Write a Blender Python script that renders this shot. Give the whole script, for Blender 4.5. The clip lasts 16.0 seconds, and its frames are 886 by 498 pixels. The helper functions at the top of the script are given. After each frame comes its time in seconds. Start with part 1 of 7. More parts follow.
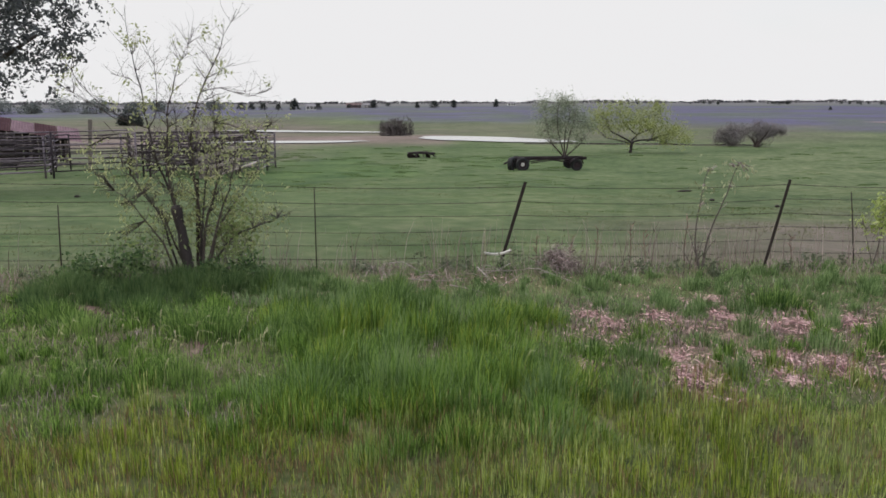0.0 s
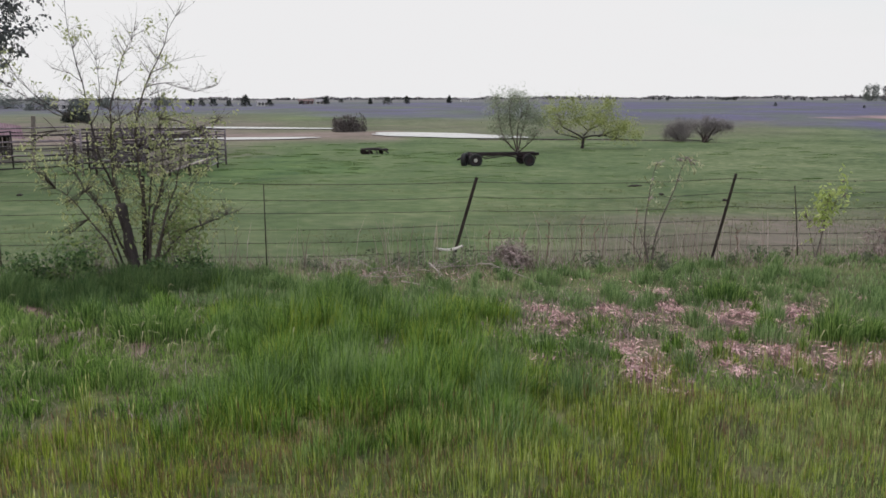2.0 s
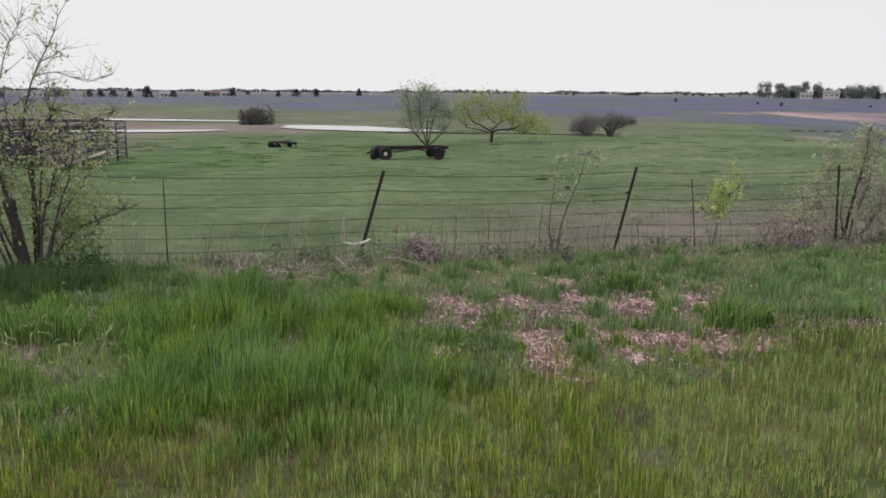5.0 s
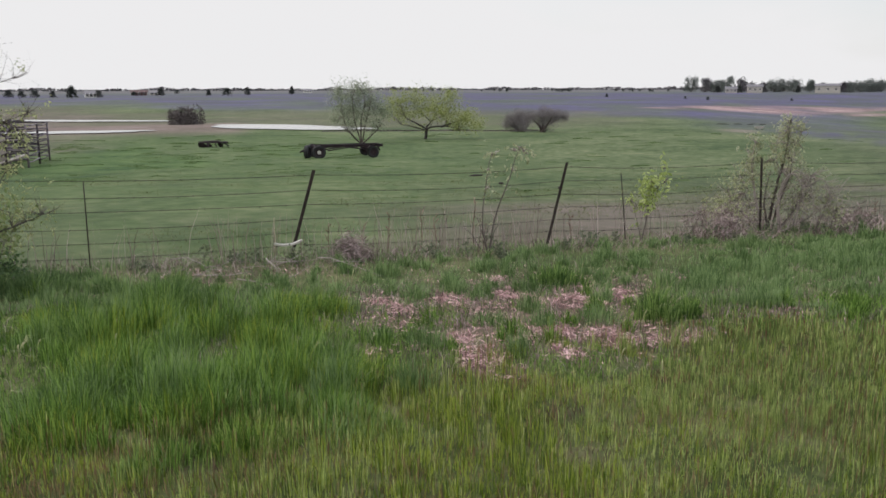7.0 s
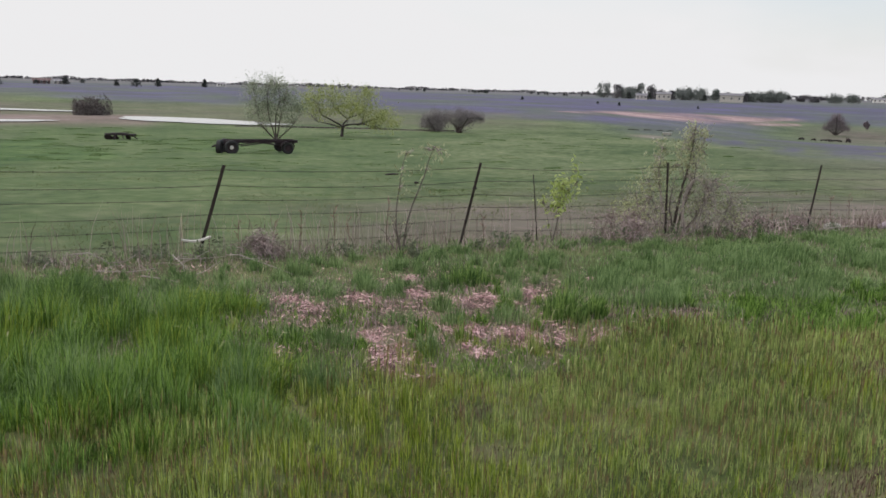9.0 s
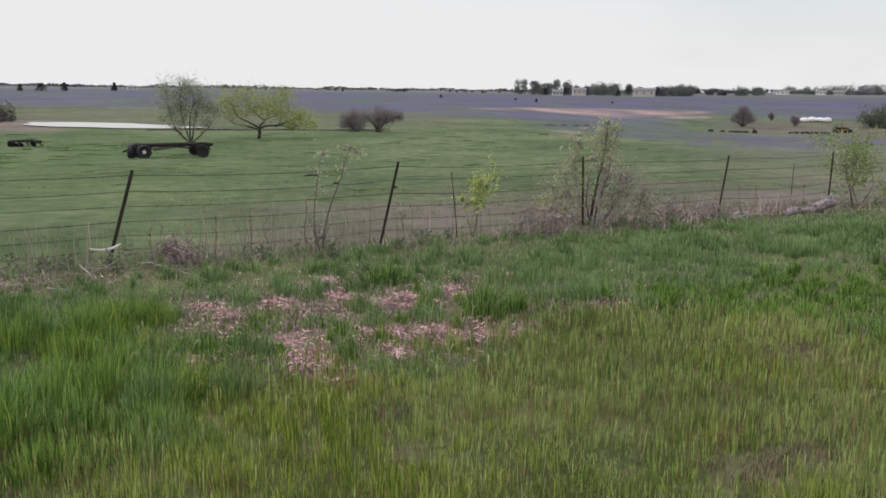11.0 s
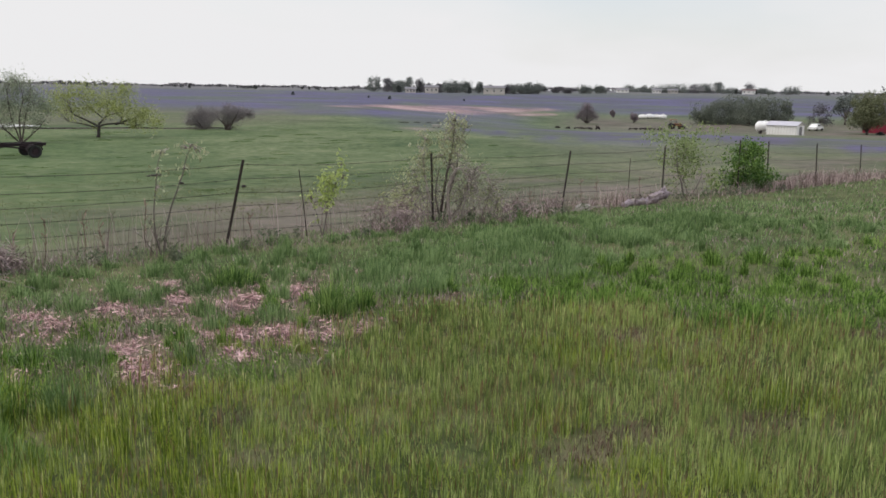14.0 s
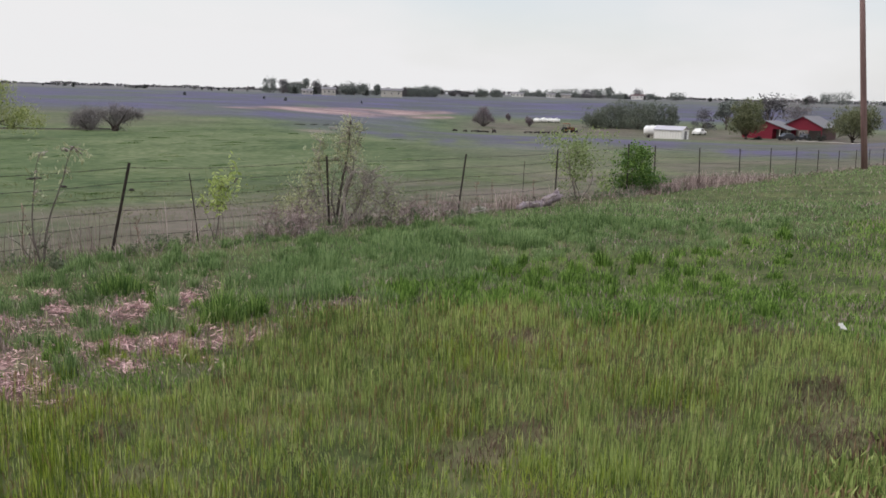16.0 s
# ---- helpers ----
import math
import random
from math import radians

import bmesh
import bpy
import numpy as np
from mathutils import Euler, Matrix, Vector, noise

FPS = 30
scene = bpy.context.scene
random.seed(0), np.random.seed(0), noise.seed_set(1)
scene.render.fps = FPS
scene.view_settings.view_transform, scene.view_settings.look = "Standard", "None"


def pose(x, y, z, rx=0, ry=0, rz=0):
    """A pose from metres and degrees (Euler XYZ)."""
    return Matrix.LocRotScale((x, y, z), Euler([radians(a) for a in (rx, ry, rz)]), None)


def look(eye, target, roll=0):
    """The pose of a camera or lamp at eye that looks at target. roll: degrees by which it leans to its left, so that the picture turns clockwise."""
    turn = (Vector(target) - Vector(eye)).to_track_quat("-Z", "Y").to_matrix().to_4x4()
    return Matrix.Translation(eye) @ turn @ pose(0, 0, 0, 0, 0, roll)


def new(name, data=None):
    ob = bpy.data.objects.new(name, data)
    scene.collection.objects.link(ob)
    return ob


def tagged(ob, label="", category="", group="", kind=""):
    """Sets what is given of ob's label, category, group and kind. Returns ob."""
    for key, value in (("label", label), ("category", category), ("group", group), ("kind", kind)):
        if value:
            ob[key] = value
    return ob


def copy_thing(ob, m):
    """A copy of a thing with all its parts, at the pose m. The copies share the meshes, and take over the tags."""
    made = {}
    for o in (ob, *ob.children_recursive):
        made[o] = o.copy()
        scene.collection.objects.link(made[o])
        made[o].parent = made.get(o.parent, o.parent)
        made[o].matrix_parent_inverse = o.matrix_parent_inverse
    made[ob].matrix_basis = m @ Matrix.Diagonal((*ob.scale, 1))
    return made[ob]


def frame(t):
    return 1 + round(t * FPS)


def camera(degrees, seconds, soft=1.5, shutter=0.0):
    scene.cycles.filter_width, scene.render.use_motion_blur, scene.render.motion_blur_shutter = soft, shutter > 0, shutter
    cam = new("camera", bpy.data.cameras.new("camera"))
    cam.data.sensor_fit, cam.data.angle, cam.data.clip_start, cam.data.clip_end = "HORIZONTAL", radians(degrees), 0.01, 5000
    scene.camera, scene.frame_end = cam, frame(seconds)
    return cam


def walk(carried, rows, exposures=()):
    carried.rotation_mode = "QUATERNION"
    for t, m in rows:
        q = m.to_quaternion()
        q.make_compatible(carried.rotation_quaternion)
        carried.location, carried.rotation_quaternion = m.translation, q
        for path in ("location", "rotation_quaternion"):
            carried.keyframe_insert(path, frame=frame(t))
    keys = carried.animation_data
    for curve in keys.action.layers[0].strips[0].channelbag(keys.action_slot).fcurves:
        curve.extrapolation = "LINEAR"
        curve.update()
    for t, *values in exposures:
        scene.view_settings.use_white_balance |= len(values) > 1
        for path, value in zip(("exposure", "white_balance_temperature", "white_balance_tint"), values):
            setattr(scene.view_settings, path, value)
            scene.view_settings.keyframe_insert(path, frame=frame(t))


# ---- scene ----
cam = camera(55.74, 16.0, soft=1.65)
PATH = [
    (0, (-0.182, -0.054, 1.628), (-0.168, 9.797, -0.092), -0.17),
    (0.5, (-0.175, -0.046, 1.621), (0.070, 9.785, -0.197), 0.34),
    (1, (-0.163, -0.028, 1.620), (0.214, 9.812, -0.124), 0.08),
    (1.5, (-0.153, -0.022, 1.618), (0.391, 9.807, -0.144), 0.08),
    (2, (-0.148, -0.026, 1.619), (0.406, 9.802, -0.147), -0.19),
    (2.5, (-0.140, -0.033, 1.617), (0.502, 9.779, -0.199), -0.49),
    (3, (-0.136, -0.037, 1.617), (0.743, 9.749, -0.244), -0.10),
    (3.5, (-0.134, -0.035, 1.618), (0.830, 9.759, -0.156), 0.18),
    (4, (-0.124, -0.044, 1.615), (1.043, 9.728, -0.164), 0.17),
    (6.5, (-0.047, 0.043, 1.619), (2.088, 9.621, -0.305), 0.21),
    (7, (-0.030, 0.036, 1.619), (2.296, 9.580, -0.253), -0.17),
    (7.5, (-0.021, 0.037, 1.622), (2.567, 9.512, -0.259), 0.07),
    (8, (-0.010, 0.025, 1.621), (2.858, 9.430, -0.201), 0.93),
    (8.5, (-0.004, 0.032, 1.617), (3.091, 9.362, -0.220), 1.47),
    (11, (0.067, 0.062, 1.607), (4.196, 8.977, -0.258), 0.66),
    (11.5, (0.086, 0.065, 1.611), (4.480, 8.861, -0.214), 0.60),
    (12, (0.092, 0.056, 1.606), (4.667, 8.761, -0.205), 0.87),
    (12.5, (0.111, 0.047, 1.601), (4.876, 8.626, -0.320), 0.35),
    (13, (0.128, 0.035, 1.603), (5.207, 8.417, -0.383), 0.61),
    (13.5, (0.137, 0.023, 1.600), (5.473, 8.272, -0.266), 0.61),
    (14, (0.164, 0.021, 1.602), (5.759, 8.095, -0.271), 0.88),
    (14.5, (0.175, 0.017, 1.607), (5.996, 7.934, -0.247), 1.30),
    (15, (0.181, 0.007, 1.603), (6.223, 7.767, -0.204), 1.63),
    (15.5, (0.188, 0.003, 1.605), (6.451, 7.597, -0.156), 1.23),
    (16, (0.199, 0.004, 1.614), (6.742, 7.345, -0.205), 1.54),
]
walk(cam, [(t, look(eye, target, roll)) for t, eye, target, roll in PATH])

# ---------------- sky and sun ----------------
SUN_AZ, SUN_EL = -42.0, 46.0
world = bpy.data.worlds.new("sky")
scene.world = world
world.use_nodes = True
wn, wl = world.node_tree.nodes, world.node_tree.links
wn.clear()
w_out = wn.new("ShaderNodeOutputWorld")
w_bg = wn.new("ShaderNodeBackground")
w_sky = wn.new("ShaderNodeTexSky")
w_sky.sky_type, w_sky.sun_disc = "NISHITA", False
w_sky.sun_elevation, w_sky.sun_rotation = radians(SUN_EL), radians(SUN_AZ)
w_sky.air_density, w_sky.dust_density = 1.0, 2.0
w_dim = wn.new("ShaderNodeMix")
w_dim.data_type, w_dim.blend_type = "RGBA", "MULTIPLY"
w_dim.inputs["Factor"].default_value = 1.0
w_dim.inputs["B"].default_value = (0.17, 0.17, 0.17, 1)
w_geo = wn.new("ShaderNodeTexCoord")
w_noise = wn.new("ShaderNodeTexNoise")
w_noise.inputs["Scale"].default_value, w_noise.inputs["Detail"].default_value = 1.6, 5
w_map = wn.new("ShaderNodeMapping")
w_map.inputs["Scale"].default_value = (1, 1, 3)
w_dot = wn.new("ShaderNodeVectorMath")
w_dot.operation = "DOT_PRODUCT"
w_dot.inputs[1].default_value = (0.72, 0.30, 0.95)
w_add = wn.new("ShaderNodeMath")
w_add.operation = "ADD"
w_ramp = wn.new("ShaderNodeMapRange")
w_ramp.inputs["From Min"].default_value, w_ramp.inputs["From Max"].default_value = 1.20, 1.68
w_ramp.inputs["To Min"].default_value, w_ramp.inputs["To Max"].default_value = 0.0, 0.92
w_cloud = wn.new("ShaderNodeMix")
w_cloud.data_type = "RGBA"
w_cloud.inputs["A"].default_value = (0.84, 0.835, 0.845, 1)
wl.new(w_geo.outputs["Generated"], w_map.inputs["Vector"])
wl.new(w_map.outputs["Vector"], w_noise.inputs["Vector"])
wl.new(w_geo.outputs["Generated"], w_dot.inputs[0])
wl.new(w_dot.outputs["Value"], w_add.inputs[0])
wl.new(w_noise.outputs["Fac"], w_add.inputs[1])
wl.new(w_add.outputs["Value"], w_ramp.inputs["Value"])
wl.new(w_ramp.outputs["Result"], w_cloud.inputs["Factor"])
wl.new(w_sky.outputs["Color"], w_dim.inputs["A"])
wl.new(w_dim.outputs["Result"], w_cloud.inputs["B"])
w_sep = wn.new("ShaderNodeSeparateXYZ")
w_zen = wn.new("ShaderNodeMapRange")
w_zen.inputs["From Min"].default_value, w_zen.inputs["From Max"].default_value = 0.17, 0.9
w_zen.inputs["To Min"].default_value, w_zen.inputs["To Max"].default_value = 1.0, 2.15
wl.new(w_geo.outputs["Generated"], w_sep.inputs[0])
wl.new(w_sep.outputs["Z"], w_zen.inputs["Value"])
wl.new(w_zen.outputs["Result"], w_bg.inputs["Strength"])
wl.new(w_cloud.outputs["Result"], w_bg.inputs["Color"])
wl.new(w_bg.outputs["Background"], w_out.inputs["Surface"])

sun = new("sun", bpy.data.lights.new("sun", "SUN"))
sun.data.energy, sun.data.angle, sun.data.color = 1.5, radians(18), (1.0, 0.95, 0.88)
_a, _e = radians(SUN_AZ), radians(SUN_EL)
sun.matrix_world = look((0, 0, 30), (-30 * math.sin(_a) * math.cos(_e), -30 * math.cos(_a) * math.cos(_e), 30 - 30 * math.sin(_e)))


# ---------------- materials ----------------
def mat(name, cols, scale=4.0, rough=0.8, bump=0.15, metal=0.0, rnd="", spread=0.25, translucent=0.0, stretch=(1, 1, 1), spec=0.3, fine=9.0):
    """A surface whose colour runs over cols by coarse and fine noise; rnd varies it by island or by object."""
    m = bpy.data.materials.new(name)
    m.use_nodes = True
    n, l = m.node_tree.nodes, m.node_tree.links
    b = n["Principled BSDF"]
    b.inputs["Roughness"].default_value, b.inputs["Metallic"].default_value = rough, metal
    b.inputs["Specular IOR Level"].default_value = spec
    co, mp = n.new("ShaderNodeTexCoord"), n.new("ShaderNodeMapping")
    mp.inputs["Scale"].default_value = stretch
    l.new(co.outputs["Object"], mp.inputs["Vector"])
    big, small = n.new("ShaderNodeTexNoise"), n.new("ShaderNodeTexNoise")
    big.inputs["Scale"].default_value, big.inputs["Detail"].default_value = scale, 5
    small.inputs["Scale"].default_value, small.inputs["Detail"].default_value = scale * fine, 4
    mixv = n.new("ShaderNodeMix")
    mixv.inputs["Factor"].default_value = 0.4
    for t in (big, small):
        l.new(mp.outputs["Vector"], t.inputs["Vector"])
    l.new(big.outputs["Fac"], mixv.inputs["A"])
    l.new(small.outputs["Fac"], mixv.inputs["B"])
    value = mixv.outputs["Result"]
    if rnd:
        src = n.new("ShaderNodeNewGeometry" if rnd == "island" else "ShaderNodeObjectInfo")
        ra = n.new("ShaderNodeMapRange")
        ra.inputs["To Min"].default_value, ra.inputs["To Max"].default_value = -spread, spread
        ad = n.new("ShaderNodeMath")
        l.new(src.outputs["Random Per Island" if rnd == "island" else "Random"], ra.inputs["Value"])
        l.new(ra.outputs["Result"], ad.inputs[0])
        l.new(value, ad.inputs[1])
        value = ad.outputs["Value"]
    ramp = n.new("ShaderNodeValToRGB")
    el = ramp.color_ramp.elements
    while len(el) < len(cols):
        el.new(0.5)
    for k, c in enumerate(cols):
        el[k].position = 0.28 + 0.44 * k / max(1, len(cols) - 1)
        el[k].color = (*c, 1)
    l.new(value, ramp.inputs["Fac"])
    l.new(ramp.outputs["Color"], b.inputs["Base Color"])
    if bump:
        bp = n.new("ShaderNodeBump")
        bp.inputs["Strength"].default_value, bp.inputs["Distance"].default_value = bump, 0.02
        l.new(small.outputs["Fac"], bp.inputs["Height"])
        l.new(bp.outputs["Normal"], b.inputs["Normal"])
    if translucent:
        tr, ms = n.new("ShaderNodeBsdfTranslucent"), n.new("ShaderNodeMixShader")
        ms.inputs["Fac"].default_value = translucent
        l.new(ramp.outputs["Color"], tr.inputs["Color"])
        l.new(b.outputs["BSDF"], ms.inputs[1])
        l.new(tr.outputs["BSDF"], ms.inputs[2])
        l.new(ms.outputs["Shader"], n["Material Output"].inputs["Surface"])
    return m


M = {
    "lush": mat("lush_grass", [(0.044, 0.092, 0.016), (0.118, 0.215, 0.039), (0.25, 0.38, 0.092)], 1.3, 0.5, 0, rnd="island", spread=0.42, translucent=0.34, spec=0.1),
    "road_grass": mat("roadside_grass", [(0.072, 0.118, 0.013), (0.188, 0.260, 0.029), (0.375, 0.44, 0.082)], 0.7, 0.5, 0, rnd="island", spread=0.36, translucent=0.32, spec=0.1),
    "stem": mat("brown_stem", [(0.11, 0.065, 0.034), (0.20, 0.125, 0.068), (0.31, 0.225, 0.125)], 0.6, 0.7, 0, rnd="island", translucent=0.25),
    "head": mat("green_seed_head", [(0.10, 0.135, 0.032), (0.25, 0.295, 0.082), (0.50, 0.52, 0.21)], 0.8, 0.6, 0, rnd="island", spread=0.3, translucent=0.4),
    "mulch": mat("trampled_brown_grass", [(0.045, 0.027, 0.020), (0.088, 0.053, 0.039), (0.155, 0.102, 0.076)], 1.5, 0.9, 0, rnd="island", spread=0.3),
    "seed": mat("seed_head", [(0.30, 0.29, 0.15), (0.42, 0.40, 0.24)], 1.0, 0.8, 0, rnd="island", translucent=0.3),
    "pasture": mat("pasture_blades", [(0.088, 0.107, 0.040), (0.130, 0.146, 0.060), (0.182, 0.188, 0.092)], 0.10, 0.6, 0, rnd="island", spread=0.08, translucent=0.45),
    "tussock": mat("rank_grass", [(0.072, 0.122, 0.040), (0.108, 0.165, 0.058), (0.15, 0.205, 0.084)], 0.3, 0.6, 0, rnd="island", spread=0.10, translucent=0.45),
    "dry": mat("dry_stalk", [(0.12, 0.086, 0.080), (0.25, 0.188, 0.178), (0.43, 0.345, 0.325)], 2.0, 0.85, 0, rnd="island", spread=0.3),
    "cool": mat("cool_green_grass", [(0.066, 0.120, 0.036), (0.156, 0.238, 0.088), (0.285, 0.385, 0.172)], 1.3, 0.5, 0, rnd="island", spread=0.26, translucent=0.34, spec=0.25),
    "pale_bark": mat("pale_dead_bark", [(0.17, 0.145, 0.135), (0.29, 0.25, 0.235), (0.42, 0.37, 0.35)], 6.0, 0.85, 0.4, stretch=(1, 1, 0.3)),
    "soft": mat("soft_roadside_grass", [(0.090, 0.136, 0.038), (0.232, 0.304, 0.084), (0.42, 0.49, 0.175)], 0.7, 0.5, 0, rnd="island", spread=0.32, translucent=0.34, spec=0.25),
    "deep": mat("deep_green_tuft", [(0.036, 0.080, 0.018), (0.115, 0.205, 0.048), (0.27, 0.38, 0.11)], 1.3, 0.5, 0, rnd="island", spread=0.32, translucent=0.34, spec=0.25),
    "weed": mat("grey_green_weed", [(0.075, 0.095, 0.055), (0.125, 0.145, 0.090), (0.19, 0.205, 0.14)], 2.0, 0.7, 0, rnd="island", translucent=0.35),
    # verge green darkened in its colour for the young tree's shade
    "rank": mat("tree_shaded_green", [(0.038, 0.078, 0.027), (0.076, 0.134, 0.046), (0.15, 0.215, 0.08)], 1.3, 0.55, 0, rnd="island", spread=0.3, translucent=0.4),
    "bramble": mat("dead_bramble", [(0.11, 0.078, 0.078), (0.24, 0.18, 0.175), (0.42, 0.33, 0.32)], 2.0, 0.85, 0, rnd="island", spread=0.3),
    "dock": mat("red_brown_stalk", [(0.10, 0.055, 0.045), (0.19, 0.11, 0.092), (0.29, 0.19, 0.165)], 3.0, 0.85, 0.1, rnd="object"),
    "straw": mat("bleached_straw", [(0.26, 0.21, 0.15), (0.40, 0.34, 0.25)], 3.0, 0.8, 0.1, rnd="island"),
    "chip": mat("wood_chip", [(0.085, 0.038, 0.036), (0.30, 0.160, 0.152), (0.68, 0.46, 0.44)], 6.0, 0.85, 0, rnd="island", spread=0.28),
    "bark": mat("bark", [(0.035, 0.027, 0.025), (0.072, 0.057, 0.052), (0.125, 0.10, 0.09)], 6.0, 0.9, 0.6, stretch=(1, 1, 0.3)),
    "bark_dark": mat("dark_grey_bark", [(0.022, 0.019, 0.019), (0.045, 0.037, 0.037), (0.085, 0.07, 0.069)], 6.0, 0.9, 0.6, stretch=(1, 1, 0.3)),
    "bark_grey": mat("grey_bark", [(0.07, 0.058, 0.054), (0.125, 0.105, 0.097), (0.19, 0.16, 0.15)], 6.0, 0.9, 0.6, stretch=(1, 1, 0.3)),
    "leaf_spring": mat("spring_leaf", [(0.23, 0.26, 0.11), (0.34, 0.365, 0.175), (0.47, 0.48, 0.265)], 2.0, 0.6, 0, rnd="island", translucent=0.5),
    "leaf_fresh": mat("fresh_green_leaf", [(0.14, 0.19, 0.065), (0.21, 0.27, 0.10), (0.30, 0.36, 0.155)], 2.0, 0.6, 0, rnd="island", translucent=0.45),
    "leaf_yellow": mat("yellow_green_leaf", [(0.21, 0.25, 0.075), (0.30, 0.335, 0.11), (0.39, 0.42, 0.165)], 2.0, 0.6, 0, rnd="island", translucent=0.45),
    "leaf_cream": mat("cream_green_leaf", [(0.24, 0.26, 0.14), (0.35, 0.365, 0.22), (0.47, 0.475, 0.31)], 2.0, 0.6, 0, rnd="island", translucent=0.45),
    "leaf_lime": mat("lime_leaf", [(0.25, 0.32, 0.08), (0.36, 0.43, 0.14), (0.48, 0.54, 0.22)], 2.0, 0.6, 0, rnd="island", translucent=0.45),
    "leaf_green": mat("green_leaf", [(0.03, 0.09, 0.016), (0.06, 0.14, 0.025), (0.10, 0.19, 0.04)], 2.0, 0.55, 0, rnd="island", translucent=0.35),
    "leaf_bright": mat("bright_leaf", [(0.045, 0.10, 0.020), (0.092, 0.172, 0.032), (0.175, 0.275, 0.06)], 2.0, 0.55, 0, rnd="island", translucent=0.35),
    "leaf_willow": mat("willow_leaf", [(0.19, 0.225, 0.155), (0.265, 0.30, 0.205), (0.35, 0.375, 0.265)], 0.6, 0.6, 0, rnd="island", translucent=0.5),
    "leaf_dark": mat("dark_leaf", [(0.016, 0.021, 0.020), (0.032, 0.038, 0.034), (0.055, 0.062, 0.052)], 0.8, 0.6, 0, rnd="island", translucent=0.2),
    "leaf_tall": mat("grey_green_tree_leaf", [(0.055, 0.059, 0.066), (0.096, 0.102, 0.106), (0.15, 0.156, 0.156)], 0.8, 0.6, 0, rnd="island", translucent=0.25),
    "leaf_olive": mat("olive_leaf", [(0.088, 0.100, 0.052), (0.138, 0.150, 0.078), (0.19, 0.20, 0.11)], 0.5, 0.6, 0, rnd="island", translucent=0.3),
    "twig_brown": mat("brown_twigs", [(0.13, 0.115, 0.12), (0.19, 0.172, 0.176), (0.26, 0.235, 0.235)], 1.0, 0.9, 0, rnd="island"),
    "twig_pale": mat("pale_dry_twigs", [(0.17, 0.135, 0.125), (0.27, 0.225, 0.21), (0.40, 0.34, 0.32)], 3.0, 0.9, 0, rnd="island", spread=0.3),
    "twig_dark": mat("dark_brown_twigs", [(0.075, 0.064, 0.064), (0.112, 0.097, 0.094), (0.155, 0.137, 0.13)], 1.0, 0.9, 0, rnd="island"),
    "twig_red": mat("reddish_twigs", [(0.12, 0.098, 0.112), (0.165, 0.135, 0.152), (0.215, 0.175, 0.19)], 1.0, 0.9, 0, rnd="island"),
    "post": mat("rusted_post", [(0.014, 0.012, 0.012), (0.03, 0.022, 0.02), (0.065, 0.042, 0.036)], 9.0, 0.8, 0.3, 0.1),
    "wire": mat("weathered_wire", [(0.02, 0.017, 0.016), (0.045, 0.036, 0.032)], 8.0, 0.7, 0, 0.2),
    # the ramp's pale end paints highlights on some of the rusted pipes
    "pipe": mat("rusted_highlit_pipe", [(0.020, 0.015, 0.019), (0.055, 0.040, 0.050), (0.20, 0.165, 0.19)], 2.5, 0.7, 0.2, 0.1, rnd="object", spread=0.25),
    "rust": mat("rusted_iron", [(0.014, 0.010, 0.013), (0.027, 0.018, 0.022), (0.05, 0.031, 0.035)], 3.0, 0.8, 0.3, 0.1),
    "rubber": mat("old_tyre", [(0.015, 0.015, 0.016), (0.03, 0.03, 0.032)], 5.0, 0.8, 0.2),
    "hub": mat("pale_wheel", [(0.35, 0.33, 0.32), (0.55, 0.53, 0.5)], 6.0, 0.5, 0.1),
    "roof_red": mat("rusted_roof_sheet", [(0.026, 0.014, 0.018), (0.050, 0.024, 0.029), (0.085, 0.050, 0.056)], 1.2, 0.95, 0.2, 0.0, stretch=(1, 0.3, 1), spec=0.03),
    "roof_mauve": mat("faded_roof_sheet", [(0.085, 0.052, 0.065), (0.15, 0.098, 0.115), (0.22, 0.155, 0.175)], 1.2, 0.95, 0.2, 0.0, stretch=(1, 0.3, 1), spec=0.03),
    "timber": mat("grey_timber", [(0.10, 0.085, 0.075), (0.18, 0.155, 0.14), (0.28, 0.25, 0.23)], 3.0, 0.85, 0.4, stretch=(1, 1, 0.2)),
    "dark_wood": mat("dark_timber", [(0.02, 0.016, 0.015), (0.05, 0.04, 0.036)], 2.0, 0.9, 0.3),
    "drift": mat("bleached_log", [(0.10, 0.08, 0.09), (0.24, 0.195, 0.215), (0.44, 0.38, 0.41)], 7.0, 0.9, 0.8, stretch=(0.3, 1, 1)),
    "white": mat("white_paint", [(0.62, 0.61, 0.60), (0.78, 0.77, 0.76)], 1.2, 0.5, 0.05),
    "offwhite": mat("chalky_white", [(0.32, 0.30, 0.28), (0.54, 0.51, 0.47)], 3.0, 0.6, 0.1),
    "red_wall": mat("red_siding", [(0.14, 0.009, 0.024), (0.20, 0.015, 0.034)], 1.5, 0.6, 0.1),
    "roof_pale": mat("dull_pale_metal", [(0.36, 0.345, 0.38), (0.48, 0.46, 0.50)], 1.0, 0.6, 0.05),
    "brick_red": mat("brick_wall", [(0.07, 0.042, 0.042), (0.11, 0.066, 0.064)], 3.0, 0.8, 0.2),
    "shingle": mat("grey_shingles", [(0.13, 0.125, 0.135), (0.20, 0.19, 0.20)], 3.0, 0.85, 0.3),
    "glass": mat("dark_window_glass", [(0.02, 0.025, 0.03), (0.035, 0.04, 0.05)], 1.0, 0.08, 0, spec=0.6),
    "pole": mat("creosoted_pole", [(0.09, 0.052, 0.052), (0.16, 0.098, 0.095), (0.24, 0.165, 0.155)], 4.0, 0.85, 0.4, stretch=(1, 1, 0.08)),
